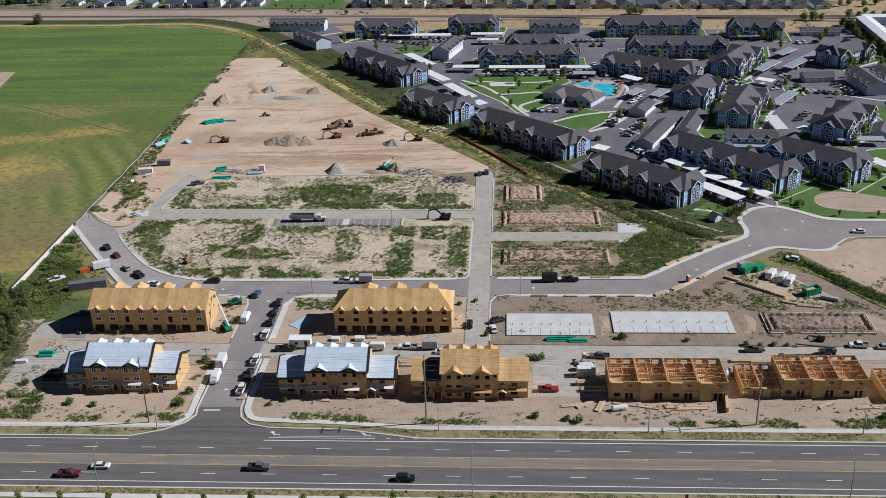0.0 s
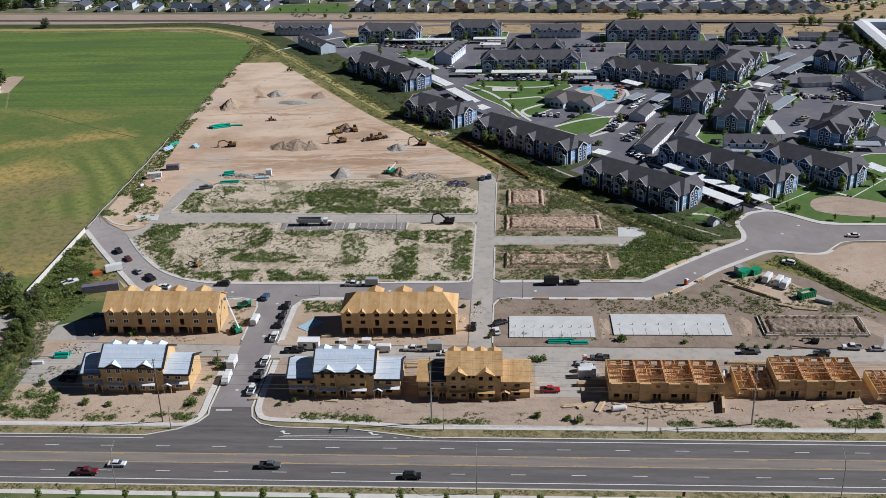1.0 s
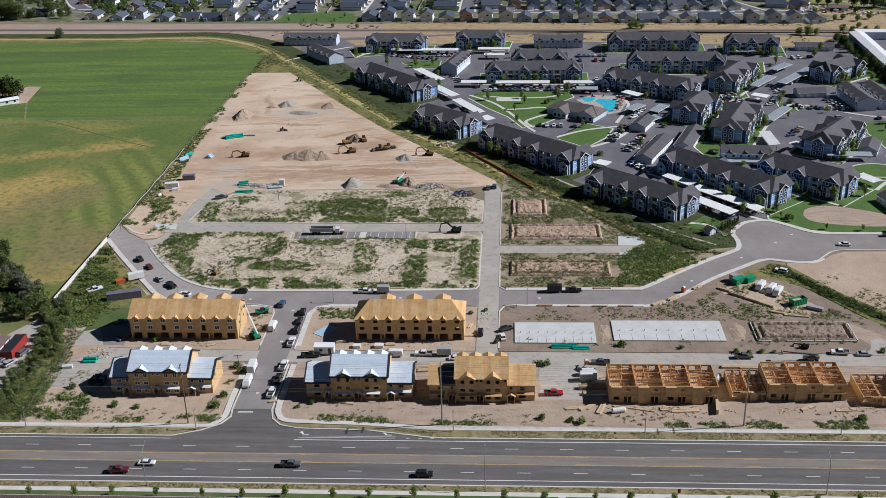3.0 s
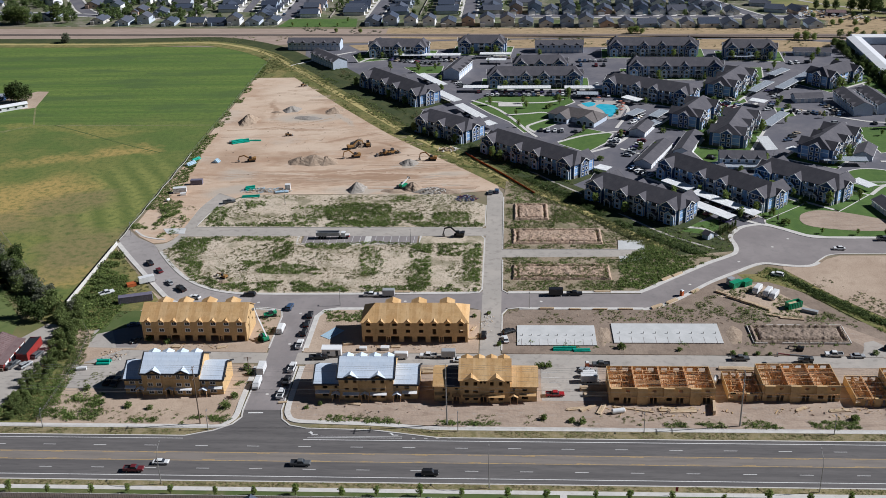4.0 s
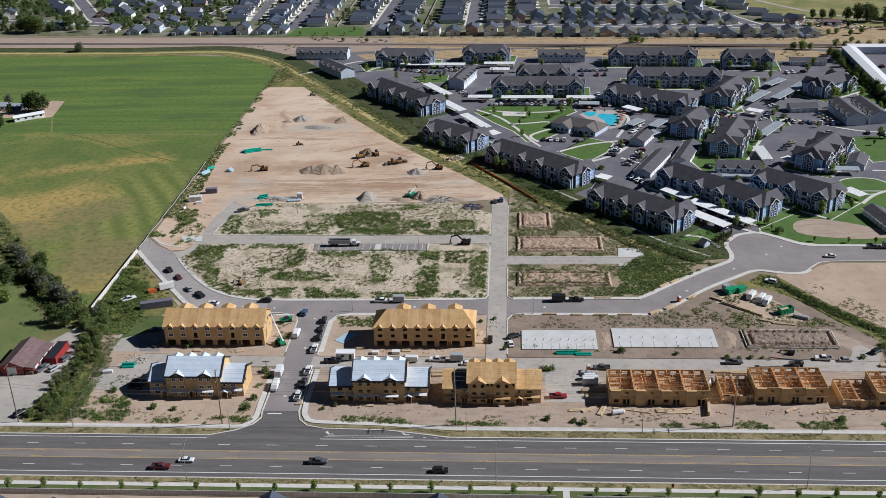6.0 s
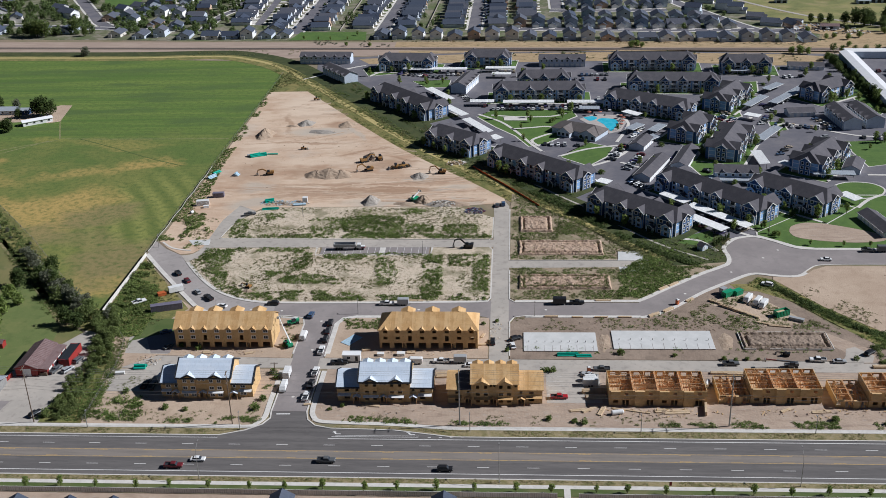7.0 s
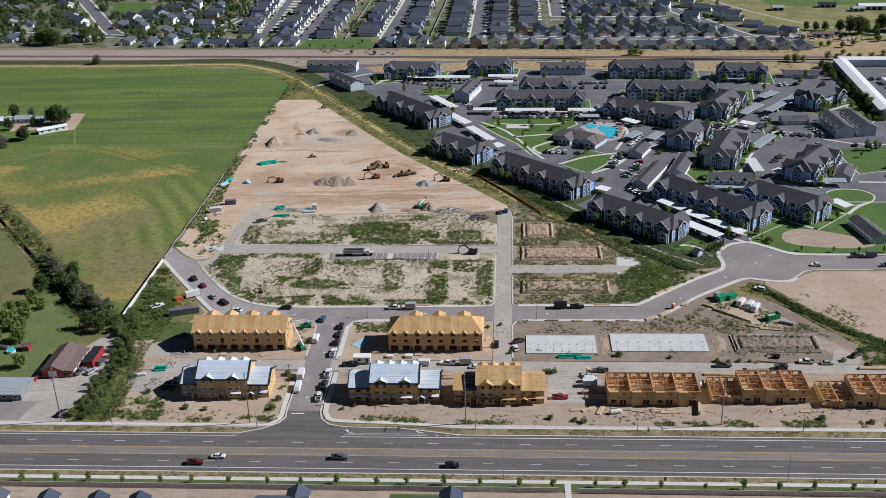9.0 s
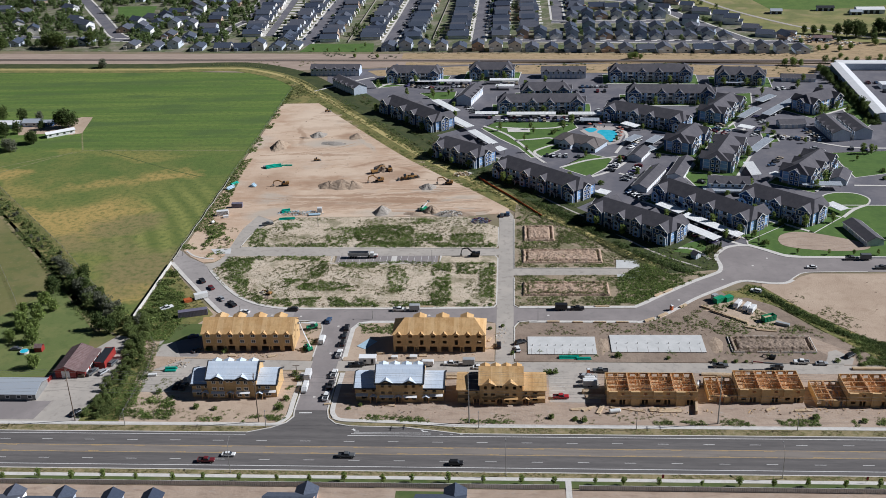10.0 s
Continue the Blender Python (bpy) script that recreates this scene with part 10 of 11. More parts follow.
# ---- machines ----
def excavator(x, y, turn, colour="yellow", boom=1.0, label="yellow tracked excavator with its arm lowered on dirt"):
    th = thing("excavator", label, "excavator", "earth movers", pose(x, y, 0.04, 0, 0, turn))
    for s in (-1, 1):
        m = Mesh()
        m.solid([(-1.9, s * 1.2 - .3, .15), (1.9, s * 1.2 - .3, .15), (1.9, s * 1.2 + .3, .15), (-1.9, s * 1.2 + .3, .15)], [(-2.2, s * 1.2 - .3, .5), (2.2, s * 1.2 - .3, .5), (2.2, s * 1.2 + .3, .5), (-2.2, s * 1.2 + .3, .5)])
        m.solid([(-2.2, s * 1.2 - .3, .5), (2.2, s * 1.2 - .3, .5), (2.2, s * 1.2 + .3, .5), (-2.2, s * 1.2 + .3, .5)], [(-1.9, s * 1.2 - .3, .9), (1.9, s * 1.2 - .3, .9), (1.9, s * 1.2 + .3, .9), (-1.9, s * 1.2 + .3, .9)])
        part("track", m, M_BLACK, th)
    m = Mesh()
    m.box(-2.4, 1.0, -1.3, 1.3, 1.0, 1.9)
    m.box(-2.5, -1.2, -1.25, 1.25, 1.9, 2.2)
    part("house_body", m, PAINTS[colour], th)
    m = Mesh()
    m.solid([(-.4, .3, 1.9), (1.3, .3, 1.9), (1.3, 1.3, 1.9), (-.4, 1.3, 1.9)], [(-.3, .4, 3.0), (1.0, .4, 3.0), (1.0, 1.25, 3.0), (-.3, 1.25, 3.0)])
    part("cab", m, M_GLASS, th, "dark glazed cab")
    m = Mesh()
    m.bar((.8, -.2, 1.7), (3.4, -.2, 4.2 * boom), .45, .6)
    m.bar((3.4, -.2, 4.2 * boom), (6.0, -.2, 3.6 * boom), .4, .5)
    part("boom", m, PAINTS[colour], th)
    m = Mesh()
    m.bar((5.9, -.2, 3.7 * boom), (6.6, -.2, 1.0), .35, .4)
    part("stick", m, PAINTS[colour], th)
    m = Mesh()
    m.solid([(5.8, -.8, .2), (6.6, -.8, .1), (6.6, .4, .1), (5.8, .4, .2)], [(6.0, -.8, 1.1), (7.0, -.8, 1.0), (7.0, .4, 1.0), (6.0, .4, 1.1)])
    part("bucket", m, M_STEEL, th)
    return th


def loader(x, y, turn, label="yellow wheel loader parked beside a soil heap"):
    th = thing("wheel_loader", label, "wheel loader", "earth movers", pose(x, y, 0.04, 0, 0, turn))
    m = Mesh()
    m.box(-2.8, -.4, -1.0, 1.0, .9, 2.0)
    m.box(-.4, 1.8, -.7, .7, .8, 1.5)
    part("body", m, PAINTS["yellow"], th)
    m = Mesh()
    m.box(-.9, .4, -.75, .75, 1.9, 3.1)
    part("cab", m, M_GLASS, th, "dark glazed cab")
    for wx in (-1.9, 1.3):
        for wy in (-1.1, 1.1):
            m = Mesh()
            m.tube((wx, wy - .3, .75), (wx, wy + .3, .75), .75, .75, 14)
            part("wheel", m, M_BLACK, th)
    m = Mesh()
    m.bar((1.0, -.5, 1.5), (3.2, -.5, .7), .2, .3)
    m.bar((1.0, .5, 1.5), (3.2, .5, .7), .2, .3)
    part("lift_arm", m, PAINTS["yellow"], th)
    m = Mesh()
    m.solid([(3.0, -1.4, .15), (4.2, -1.4, .1), (4.2, 1.4, .1), (3.0, 1.4, .15)], [(3.0, -1.4, 1.2), (3.4, -1.4, 1.2), (3.4, 1.4, 1.2), (3.0, 1.4, 1.2)])
    part("bucket", m, M_STEEL, th)
    return th


excavator(-133, 247, 190, "yellow", .8)
excavator(-80, 252, 200)
excavator(-40.5, 247, 180)
excavator(-84, 266, 30, "yellow", .9)
excavator(-22.8, 151.2, 178, "black", 1.0, "dark excavator parked in the alley")
_d = excavator(-113, 111.5, 150, "yellow", .5, "small yellow digger on the weedy lot")
_d.matrix_basis = _d.matrix_basis @ Matrix.Diagonal((.6, .6, .7, 1))
_d = excavator(94.2, 57, 160, "black", .4, "small dark skid machine in front of the dug plot")
_d.matrix_basis = _d.matrix_basis @ Matrix.Diagonal((.55, .55, .65, 1))
loader(-61.5, 257, 30)
loader(-66, 255, 200)
loader(-76, 270, 100)
for _l in (loader(-121.8, 288, 10, "small wheel loader on the open dirt"), loader(-131.7, 388, 5, "small yellow earth mover at the far end of the site")):
    _l.matrix_basis = _l.matrix_basis @ Matrix.Diagonal((.62, .62, .7, 1))


def dump_truck(x, y, turn):
    th = thing("dump_truck", "silver semi dump truck with red and white cab", "dump truck", "", pose(x, y, 0.01, 0, 0, turn))
    m = Mesh()
    for s in (-1, 1):
        m.solid([(-8, s * 1.0 - .08, 1.3), (1.2, s * 1.0 - .08, 1.3), (1.2, s * 1.0 + .08, 1.3), (-8, s * 1.0 + .08, 1.3)], [(-8.6, s * 1.25 - .08, 2.9), (1.6, s * 1.25 - .08, 2.9), (1.6, s * 1.25 + .08, 2.9), (-8.6, s * 1.25 + .08, 2.9)])
    m.box(-8, 1.2, -1.0, 1.0, 1.2, 1.4)
    m.box(1.2, 1.4, -1.1, 1.1, 1.3, 2.9)
    m.box(-8.4, -8.2, -1.1, 1.1, 1.3, 2.8)
    part("tipper", m, PAINTS["silver"], th)
    m = Mesh()
    m.box(-8.1, 1.1, -.9, .9, 1.42, 1.6)
    part("load_bed", m, M_DARKEDGE, th)
    m = Mesh()
    m.box(2.2, 3.9, -1.15, 1.15, .9, 2.7)
    m.box(3.9, 5.6, -.8, .8, .9, 1.7)
    part("cab", m, PAINTS["white"], th)
    m = Mesh()
    m.box(4.0, 5.7, -.85, .85, .8, 1.2)
    part("bumper", m, PAINTS["red"], th, "red lower cab")
    m = Mesh()
    m.box(3.85, 3.95, -1.0, 1.0, 1.9, 2.5)
    part("windscreen", m, M_GLASS, th)
    for wx in (-7.2, -6.0, -4.8, 1.2, 2.3, 4.7):
        for wy in (-1.0, 1.0):
            m = Mesh()
            m.tube((wx, wy - .2, .5), (wx, wy + .2, .5), .5, .5, 12)
            part("wheel", m, M_BLACK, th)


dump_truck(-74.5, 150.2, 0)


def boom_lift(x, y, turn, reach, high, label, body="green", tip="white"):
    th = thing("telehandler", label, "telehandler", "lifting machines", pose(x, y, 0.04, 0, 0, turn))
    m = Mesh()
    m.box(-2.2, 2.2, -.9, .9, .7, 1.5)
    m.box(-2.4, -1.2, -1.0, 1.0, 1.2, 2.0)
    part("chassis", m, PAINTS[body], th)
    m = Mesh()
    m.box(-.8, .6, .35, 1.05, 1.4, 2.5)
    part("cab", m, M_GLASS, th, "dark glazed cab")
    for wx in (-1.6, 1.6):
        for wy in (-1.05, 1.05):
            m = Mesh()
            m.tube((wx, wy - .2, .6), (wx, wy + .2, .6), .6, .6, 12)
            part("wheel", m, M_BLACK, th)
    m = Mesh()
    m.bar((-2.0, -.3, 2.0), (reach * .55, -.3, 2.0 + (high - 2) * .58), .45, .5)
    part("boom", m, PAINTS[tip if tip == "white" else body], th)
    m = Mesh()
    m.bar((reach * .5, -.3, 2.0 + (high - 2) * .54), (reach, -.3, high), .28, .34)
    part("boom_extension", m, PAINTS[tip], th)
    m = Mesh()
    m.box(reach - .1, reach + .1, -1.0, .5, high - .8, high + .2)
    m.box(reach, reach + 1.2, -.9, -.75, high - .85, high - .7)
    m.box(reach, reach + 1.2, .25, .4, high - .85, high - .7)
    part("fork", m, M_STEEL, th)


boom_lift(-86.5, 62.8, 125, 7.5, 9.0, "green and white telehandler reaching up to the roof")
boom_lift(-88, 80, 205, 6.5, 4.6, "green telehandler with a white boom behind the townhouses")
boom_lift(-51.5, 209, 60, 4.0, 4.0, "green telehandler parked beside soil heaps")
boom_lift(94, 49, 180, 9.0, 3.2, "dark crane truck with a long low red boom", "grey", "maroon")

# ---- containers, stacks and clutter ----
M_LUMBER = surface("stacked_lumber", (0.52, 0.39, 0.25), [((0.60, 0.48, 0.34), 0.8, .45, .62, .7), ((0.36, 0.22, 0.11), 1.8, .52, .68, .6, (1, 6, 6))], 0.85)
M_TEAL = surface("teal_pipe", (0.01, 0.33, 0.24), [((0.02, 0.42, 0.32), 1.0, .45, .62, .6)], 0.45)
M_BLUEPIPE = surface("pale_blue_pipe", (0.34, 0.48, 0.58), [((0.46, 0.58, 0.66), 1.0, .45, .62, .6)], 0.45)
M_CONTAINER = surface("dull_purple_container", (0.15, 0.138, 0.185), [((0.20, 0.185, 0.235), 0.7, .45, .62, .6)], 0.6)


def lumber_stack(x, y, turn, L, W, H, label="stack of pale lumber on bare soil", z=0.08):
    th = thing("lumber_stack", label, "lumber stack", "lumber stacks", pose(x, y, z, 0, 0, turn))
    rows = max(2, int(W / 0.3))
    for i in range(rows):
        m = Mesh()
        a = -W / 2 + W * i / rows
        o = RNG.uniform(-.25, .25)
        m.box(-L / 2 + o, L / 2 + o, a + .02, a + W / rows - .02, 0, H * RNG.uniform(.75, 1.0))
        part("board", m, M_LUMBER, th)


def pipe_stack(x, y, turn, L, n, r, material, label):
    th = thing("pipe_stack", label, "pipe stack", "pipe stacks", pose(x, y, 0.04, 0, 0, turn))
    k, row, z = 0, n, r
    while row > 0 and k < 16:
        for i in range(row):
            m = Mesh()
            yy = (i - (row - 1) / 2) * 2 * r
            o = RNG.uniform(-.2, .2)
            m.tube((-L / 2 + o, yy, z), (L / 2 + o, yy, z), r, r, 8)
            part("pipe", m, material, th)
            k += 1
        row -= 2
        z += r * 1.75


def crate(x, y, turn, L, W, H, material, name, label, category, rib=True, z=0.05):
    th = thing(name, label, category, "", pose(x, y, z, 0, 0, turn))
    m = Mesh()
    m.box(-L / 2, L / 2, -W / 2, W / 2, 0.12, H)
    if rib:
        n = max(3, int(L / .6))
        for i in range(n + 1):
            xx = -L / 2 + L * i / n
            m.box(xx - .05, xx + .05, -W / 2 - .05, W / 2 + .05, .15, H + .02)
    part("body", m, material, th)
    m = Mesh()
    m.box(-L / 2 - .06, L / 2 + .06, -W / 2 - .06, W / 2 + .06, H, H + .1)
    part("lid", m, material, th)
    for s in (-1, 1):
        m = Mesh()
        m.box(-L / 2 + .1, L / 2 - .1, s * W * .35 - .08, s * W * .35 + .08, 0, .12)
        part("skid", m, M_STUD, th)
    return th


crate(-141.5, 91.6, 17, 12.2, 2.5, 2.7, M_CONTAINER, "shipping_container", "long dull purple shipping container beside the fence", "container")
th_t = box_trailer(-142.5, 107.6, 30, 6.0, "white", "white box truck body on a red chassis")
crate(-147.5, 104.4, 30, 3.4, 2.3, 1.3, PAINTS["orange"], "flat_trailer", "red flat trailer beside the loop street", "trailer", False)


def site_office():
    th = thing("site_office", "white site office trailer with door and window", "site office", "", pose(-61, 52.2, .04))
    m = Mesh()
    m.box(-3.2, 3.2, -1.3, 1.3, .5, 3.1)
    part("body", m, PAINTS["white"], th)
    m = Mesh()
    slope(m, [(-3.4, -1.5, 3.15), (3.4, -1.5, 3.15), (3.4, 1.5, 3.35), (-3.4, 1.5, 3.35)], .12)
    part("roof", m, M_WHITEMETAL, th)
    m = Mesh()
    m.box(1.4, 2.3, -1.36, -1.3, .6, 2.6)
    part("door", m, M_DARKEDGE, th)
    simple_window(th, -1.0, -1.31, 1.5, 1.1, .9, 0)
    for x in (-2.6, 2.6):
        for y in (-1, 1):
            m = Mesh()
            m.box(x - .15, x + .15, y - .15, y + .15, 0, .5)
            part("block", m, M_CONC, th)


site_office()


def toilet(x, y, turn):
    th = thing("portable_toilet", "orange portable toilet with a white roof", "portable toilet", "portable toilets", pose(x, y, .05, 0, 0, turn))
    m = Mesh()
    m.box(-.55, .55, -.55, .55, 0, 2.0)
    part("cabin", m, PAINTS["orange"], th)
    m = Mesh()
    m.solid([(-.6, -.6, 2.0), (.6, -.6, 2.0), (.6, .6, 2.0), (-.6, .6, 2.0)], [(-.4, -.4, 2.3), (.4, -.4, 2.3), (.4, .4, 2.3), (-.4, .4, 2.3)])
    part("roof", m, PAINTS["white"], th)
    m = Mesh()
    m.box(-.4, .4, -.59, -.55, .1, 1.9)
    part("door", m, PAINTS["orange"], th)


toilet(23.6, 45.2, 10)
toilet(61.6, 96.8, 40)


def roof_sheets(x, y):
    th = thing("metal_sheets", "pale blue metal sheets lying in the shade", "metal sheets", "", pose(x, y, .1, 0, 0, 55))
    for i in range(4):
        m = Mesh()
        m.box(-3.8, 3.8, -2.2 + i * 1.1, -1.3 + i * 1.1, 0.0, .12 + .03 * (i % 2))
        part("sheet", m, M_BLUEPIPE, th)


roof_sheets(-63.4, 67.4)
# yard east of the slabs
crate(82.5, 104, 35, 4.6, 2.4, 2.2, PAINTS["green"], "green_bundle", "green wrapped lumber bundle on the yard", "wrapped bundle")
crate(86.6, 105.4, 35, 3.6, 2.4, 2.0, PAINTS["green"], "green_bundle", "green wrapped lumber bundle on the yard", "wrapped bundle")
crate(81, 106, 35, 2.4, 2.0, 2.6, PAINTS["silver"], "wrapped_bundle", "grey wrapped bundle beside green lumber", "wrapped bundle")
vehicle("van", "white", 89.4, 99.8, 238, "white cargo van parked on the bare yard", 0.1)
vehicle("van", "white", 94.4, 95.2, 238, "white cargo van parked on the bare yard", 0.1)
vehicle("van", "white", 92.6, 97.4, 238, "white cargo van parked on the bare yard", 0.1)


def dumpster(x, y, turn, L=5.6):
    th = thing("dumpster", "large open green steel dumpster on the yard", "dumpster", "", pose(x, y, .08, 0, 0, turn))
    for nm, b in (("side", (-L / 2, L / 2, -1.25, -1.15)), ("side", (-L / 2, L / 2, 1.15, 1.25)), ("end", (-L / 2, -L / 2 + .1, -1.15, 1.15)), ("end", (L / 2 - .1, L / 2, -1.15, 1.15))):
        m = Mesh()
        m.box(*b, 0, 2.4)
        part(nm, m, PAINTS["green"], th)
    m = Mesh()
    m.box(-L / 2 + .1, L / 2 - .1, -1.15, 1.15, .1, 1.6)
    part("rubbish", m, M_LUMBER, th, "scrap wood")
    n = int(L / .7)
    m = Mesh()
    for i in range(n + 1):
        xx = -L / 2 + L * i / n
        for s in (-1, 1):
            m.box(xx - .06, xx + .06, s * 1.3 - .05, s * 1.3 + .05, .1, 2.4)
    part("rib", m, PAINTS["green"], th)


dumpster(99.6, 87.6, 25)
crate(104.3, 83.6, -28, 5.5, 1.4, 1.1, PAINTS["silver"], "wrapped_bundle", "long pale wrapped bundle beside the dumpster", "wrapped bundle", False)
for _c in ((76.5, 98.2, -38, 5, 1.2, .8), (80.2, 93.8, -38, 6, 1.2, .9), (84.6, 90.2, -38, 6, 1.4, .9), (88.4, 87.0, -38, 6, 1.3, .8), (92.2, 80.6, -22, 7, 1.0, .6), (97, 78.6, -10, 8, .9, .5), (51.5, 87.6, 33, 5, 1.4, .7), (57.3, 91.6, 40, 5, 1.4, .7), (66.8, 100, 42, 4, 1.2, .7), (58, 110.6, 40, 5, 1.2, .6), (62.4, 114.2, 40, 5, 1.2, .6),
           (-42, 99.4, 0, 6, 1, .5), (33, 99.6, 0, 6, 1, .5), (12, 86.0, 0, 5, 1.0, .6), (22, 85.6, 0, 4, .9, .5), (31, 85.6, 0, 5, .9, .5), (40, 85.8, 0, 5, .9, .5)):
    lumber_stack(*_c, label="stack of pale lumber beside the street")
for _c in ((18.5, 20.6, 10, 5.4, 1.4, .4), (22.6, 21.4, 35, 6, 1.2, .5), (26.4, 20.8, 68, 6.4, 1.4, .5), (36, 20.6, -14, 12, .6, .4), (45.4, 20.6, 4, 3.6, 2.2, .5), (50.6, 20.2, 3, 8.0, 2.6, .35), (60, 21, 82, 6, .8, 1.8), (70, 44.6, 0, 9, 1.6, .8), (76, 44.3, 0, 10, 1.8, .7), (86, 21.6, 30, 4, 1.2, .4), (97, 20.8, 5, 6, 1.5, .4), (-50, 22.6, -8, 5, 1.2, .35), (-57, 60, 15, 3, 2.2, .8), (128, 49.2, 0, 12, 1.6, .8), (-40, 58, 5, 3, 1.6, .5), (-14, 64, 10, 3, 1.2, .5), (-14, 71, 70, 3, .9, .4),
           (-28, 43.6, 4, 4.4, 1.6, .5), (-27.6, 41.4, 4, 4.4, 1.6, .7), (-116, 57.6, 0, 3, 1.6, .4), (-100, 57.2, 20, 3, 1.2, .4), (-72, 23, 10, 2.6, .9, .4), (24.6, 31.8, 4, 8, 1.8, 1.4), (25, 28.4, 4, 7, 1.6, 1.0)):
    lumber_stack(*_c)
crate(-51, 56.2, 0, 2.4, 1.6, .9, PAINTS["white"], "wrapped_bundle", "white wrapped pallet in front of the garages", "wrapped bundle", False)
crate(-43.6, 56.4, 0, 2.8, 1.8, 1.0, PAINTS["white"], "wrapped_bundle", "white wrapped pallet in front of the garages", "wrapped bundle", False)
pipe_stack(17, 56.9, 2, 7.5, 5, .22, M_TEAL, "stack of dark teal pipes beside the slab")
pipe_stack(22.6, 56.1, 2, 5.5, 4, .22, M_TEAL, "stack of dark teal pipes beside the slab")


def tank(x, y, turn, L, r, label, material):
    th = thing("storage_tank", label, "tank", "", pose(x, y, .08, 0, 0, turn))
    m = Mesh()
    m.tube((-L / 2, 0, r), (L / 2, 0, r), r, r, 16)
    m.tube((-L / 2 - .3, 0, r), (-L / 2, 0, r), r * .6, r, 16)
    m.tube((L / 2, 0, r), (L / 2 + .3, 0, r), r, r * .6, 16)
    part("shell", m, material, th)
    for s in (-1, 1):
        m = Mesh()
        m.box(s * L * .3 - .15, s * L * .3 + .15, -r * .8, r * .8, -.05, r * .35)
        part("cradle", m, M_STEEL, th)


tank(31.2, 18.8, 12, 3.6, .8, "white cylindrical roll lying on bare soil", PAINTS["white"])
tank(23.6, 39.6, 4, 3.6, 1.2, "white cylindrical tank beside the framed townhouse", PAINTS["white"])
tank(63.2, 37, 70, 3.2, .8, "white wrapped roll between framed blocks", PAINTS["white"])


def small_shed(x, y, turn, material, label):
    th = thing("garden_shed", label, "shed", "", pose(x, y, .05, 0, 0, turn))
    m = Mesh()
    m.box(-1.8, 1.8, -1.5, 1.5, 0, 2.2)
    gable_end(m, -1.8, 1.8, -1.5, 2.2, 3.2, .15)
    gable_end(m, -1.8, 1.8, 1.35, 2.2, 3.2, .15)
    part("wall", m, material, th)
    m = Mesh()
    gable_y(m, -1.8, 1.8, -1.8, 1.8, 2.2, 3.35, .3, .12)
    part("roof", m, M_SHINGLE, th)
    m = Mesh()
    m.box(-.6, .6, -1.56, -1.5, 0, 1.9)
    part("door", m, M_WRAP, th)


small_shed(79.9, 149, 40, M_SIDING2, "grey garden shed with white trim near the turning circle")
crate(-157.5, 204, 12, 6.0, 2.6, 2.5, PAINTS["white"], "site_container", "white site container beside the field edge", "container")
crate(-152.4, 215, 5, 5.6, 2.4, 2.3, M_CONTAINER, "shipping_container", "dull grey storage container on the dirt site", "container")
crate(-155, 200.6, 20, 2.6, 1.6, 1.0, PAINTS["white"], "wrapped_bundle", "small white trailer box on the dirt site", "wrapped bundle", False)
tank(-160, 193, 60, 1.4, .7, "small white water tank near the fence", PAINTS["white"])
# pipes and rubble on the graded site
pipe_stack(-147.5, 277, 30, 6.0, 5, .35, M_TEAL, "stack of bright teal pipes on the dirt site")
pipe_stack(-144.4, 278.4, 20, 6.0, 6, .3, M_TEAL, "stack of bright teal pipes on the dirt site")
pipe_stack(-138.2, 280, 0, 6.0, 2, .3, M_TEAL, "few teal pipes on the dirt site")
pipe_stack(-163.4, 243, 60, 5.5, 5, .3, M_BLUEPIPE, "stack of pale blue pipes near the field")
pipe_stack(-162.6, 250, 60, 5.0, 4, .3, M_TEAL, "stack of teal pipes near the field")
pipe_stack(-151, 246.2, 80, 3.0, 6, .3, M_BLUEPIPE, "stack of pale blue pipes on the dirt site")
pipe_stack(-124.5, 207.5, 20, 4.5, 5, .35, M_TEAL, "stack of teal pipes beside rubble")
pipe_stack(-122, 197.6, 8, 8.0, 3, .3, M_TEAL, "long teal pipes beside the lot")
crate(-106.3, 207, 5, 2.4, 2.2, 2.6, PAINTS["white"], "white_crate", "white crate on the dirt site", "crate", False)
crate(-108.4, 203, 10, 6.0, 2.0, .6, M_BLUEPIPE, "flat_trailer", "flat pale trailer on the dirt site", "trailer", False)
crate(-150.8, 277.4, 30, 2.4, 1.6, .9, PAINTS["silver"], "pallet_load", "grey pallet load beside teal pipes", "pallet load", False)


debris("junk_pile", -21.4, 194, 5, 4, 120, 1.2, (PAINTS["purple"], PAINTS["blue"], PAINTS["silver"], PAINTS["maroon"]), "heap of blue and purple mixed scrap", 3)
debris("rubble_pile", -38, 203.5, 8, 4, 150, 1.3, (M_CONC, M_GRAVEL, PAINTS["tan"]), "heap of broken concrete rubble", 4)
debris("rubble_pile", -117, 205.5, 13, 3.5, 150, 1.2, (M_CONC, M_BLUEPIPE, PAINTS["tan"]), "scattered pale rubble and pipe offcuts", 5)
debris("scrap_timber", -33, 262, 6, 3, 60, 1.6, (M_CONC, M_LUMBER), "scattered debris at the edge of the ditch", 6)
debris("loose_clods", -90, 262, 62, 50, 130, .7, (M_HEAP, M_PLOT), "scattered clods and tyre ruts on the graded dirt", 7)
debris("loose_clods", -120, 340, 38, 52, 60, .7, (M_HEAP, M_PLOT), "scattered clods on the graded dirt", 8)
debris("stakes", -75, 250, 60, 14, 14, .3, (M_LUMBER,), "small survey stakes on the graded dirt", 9)
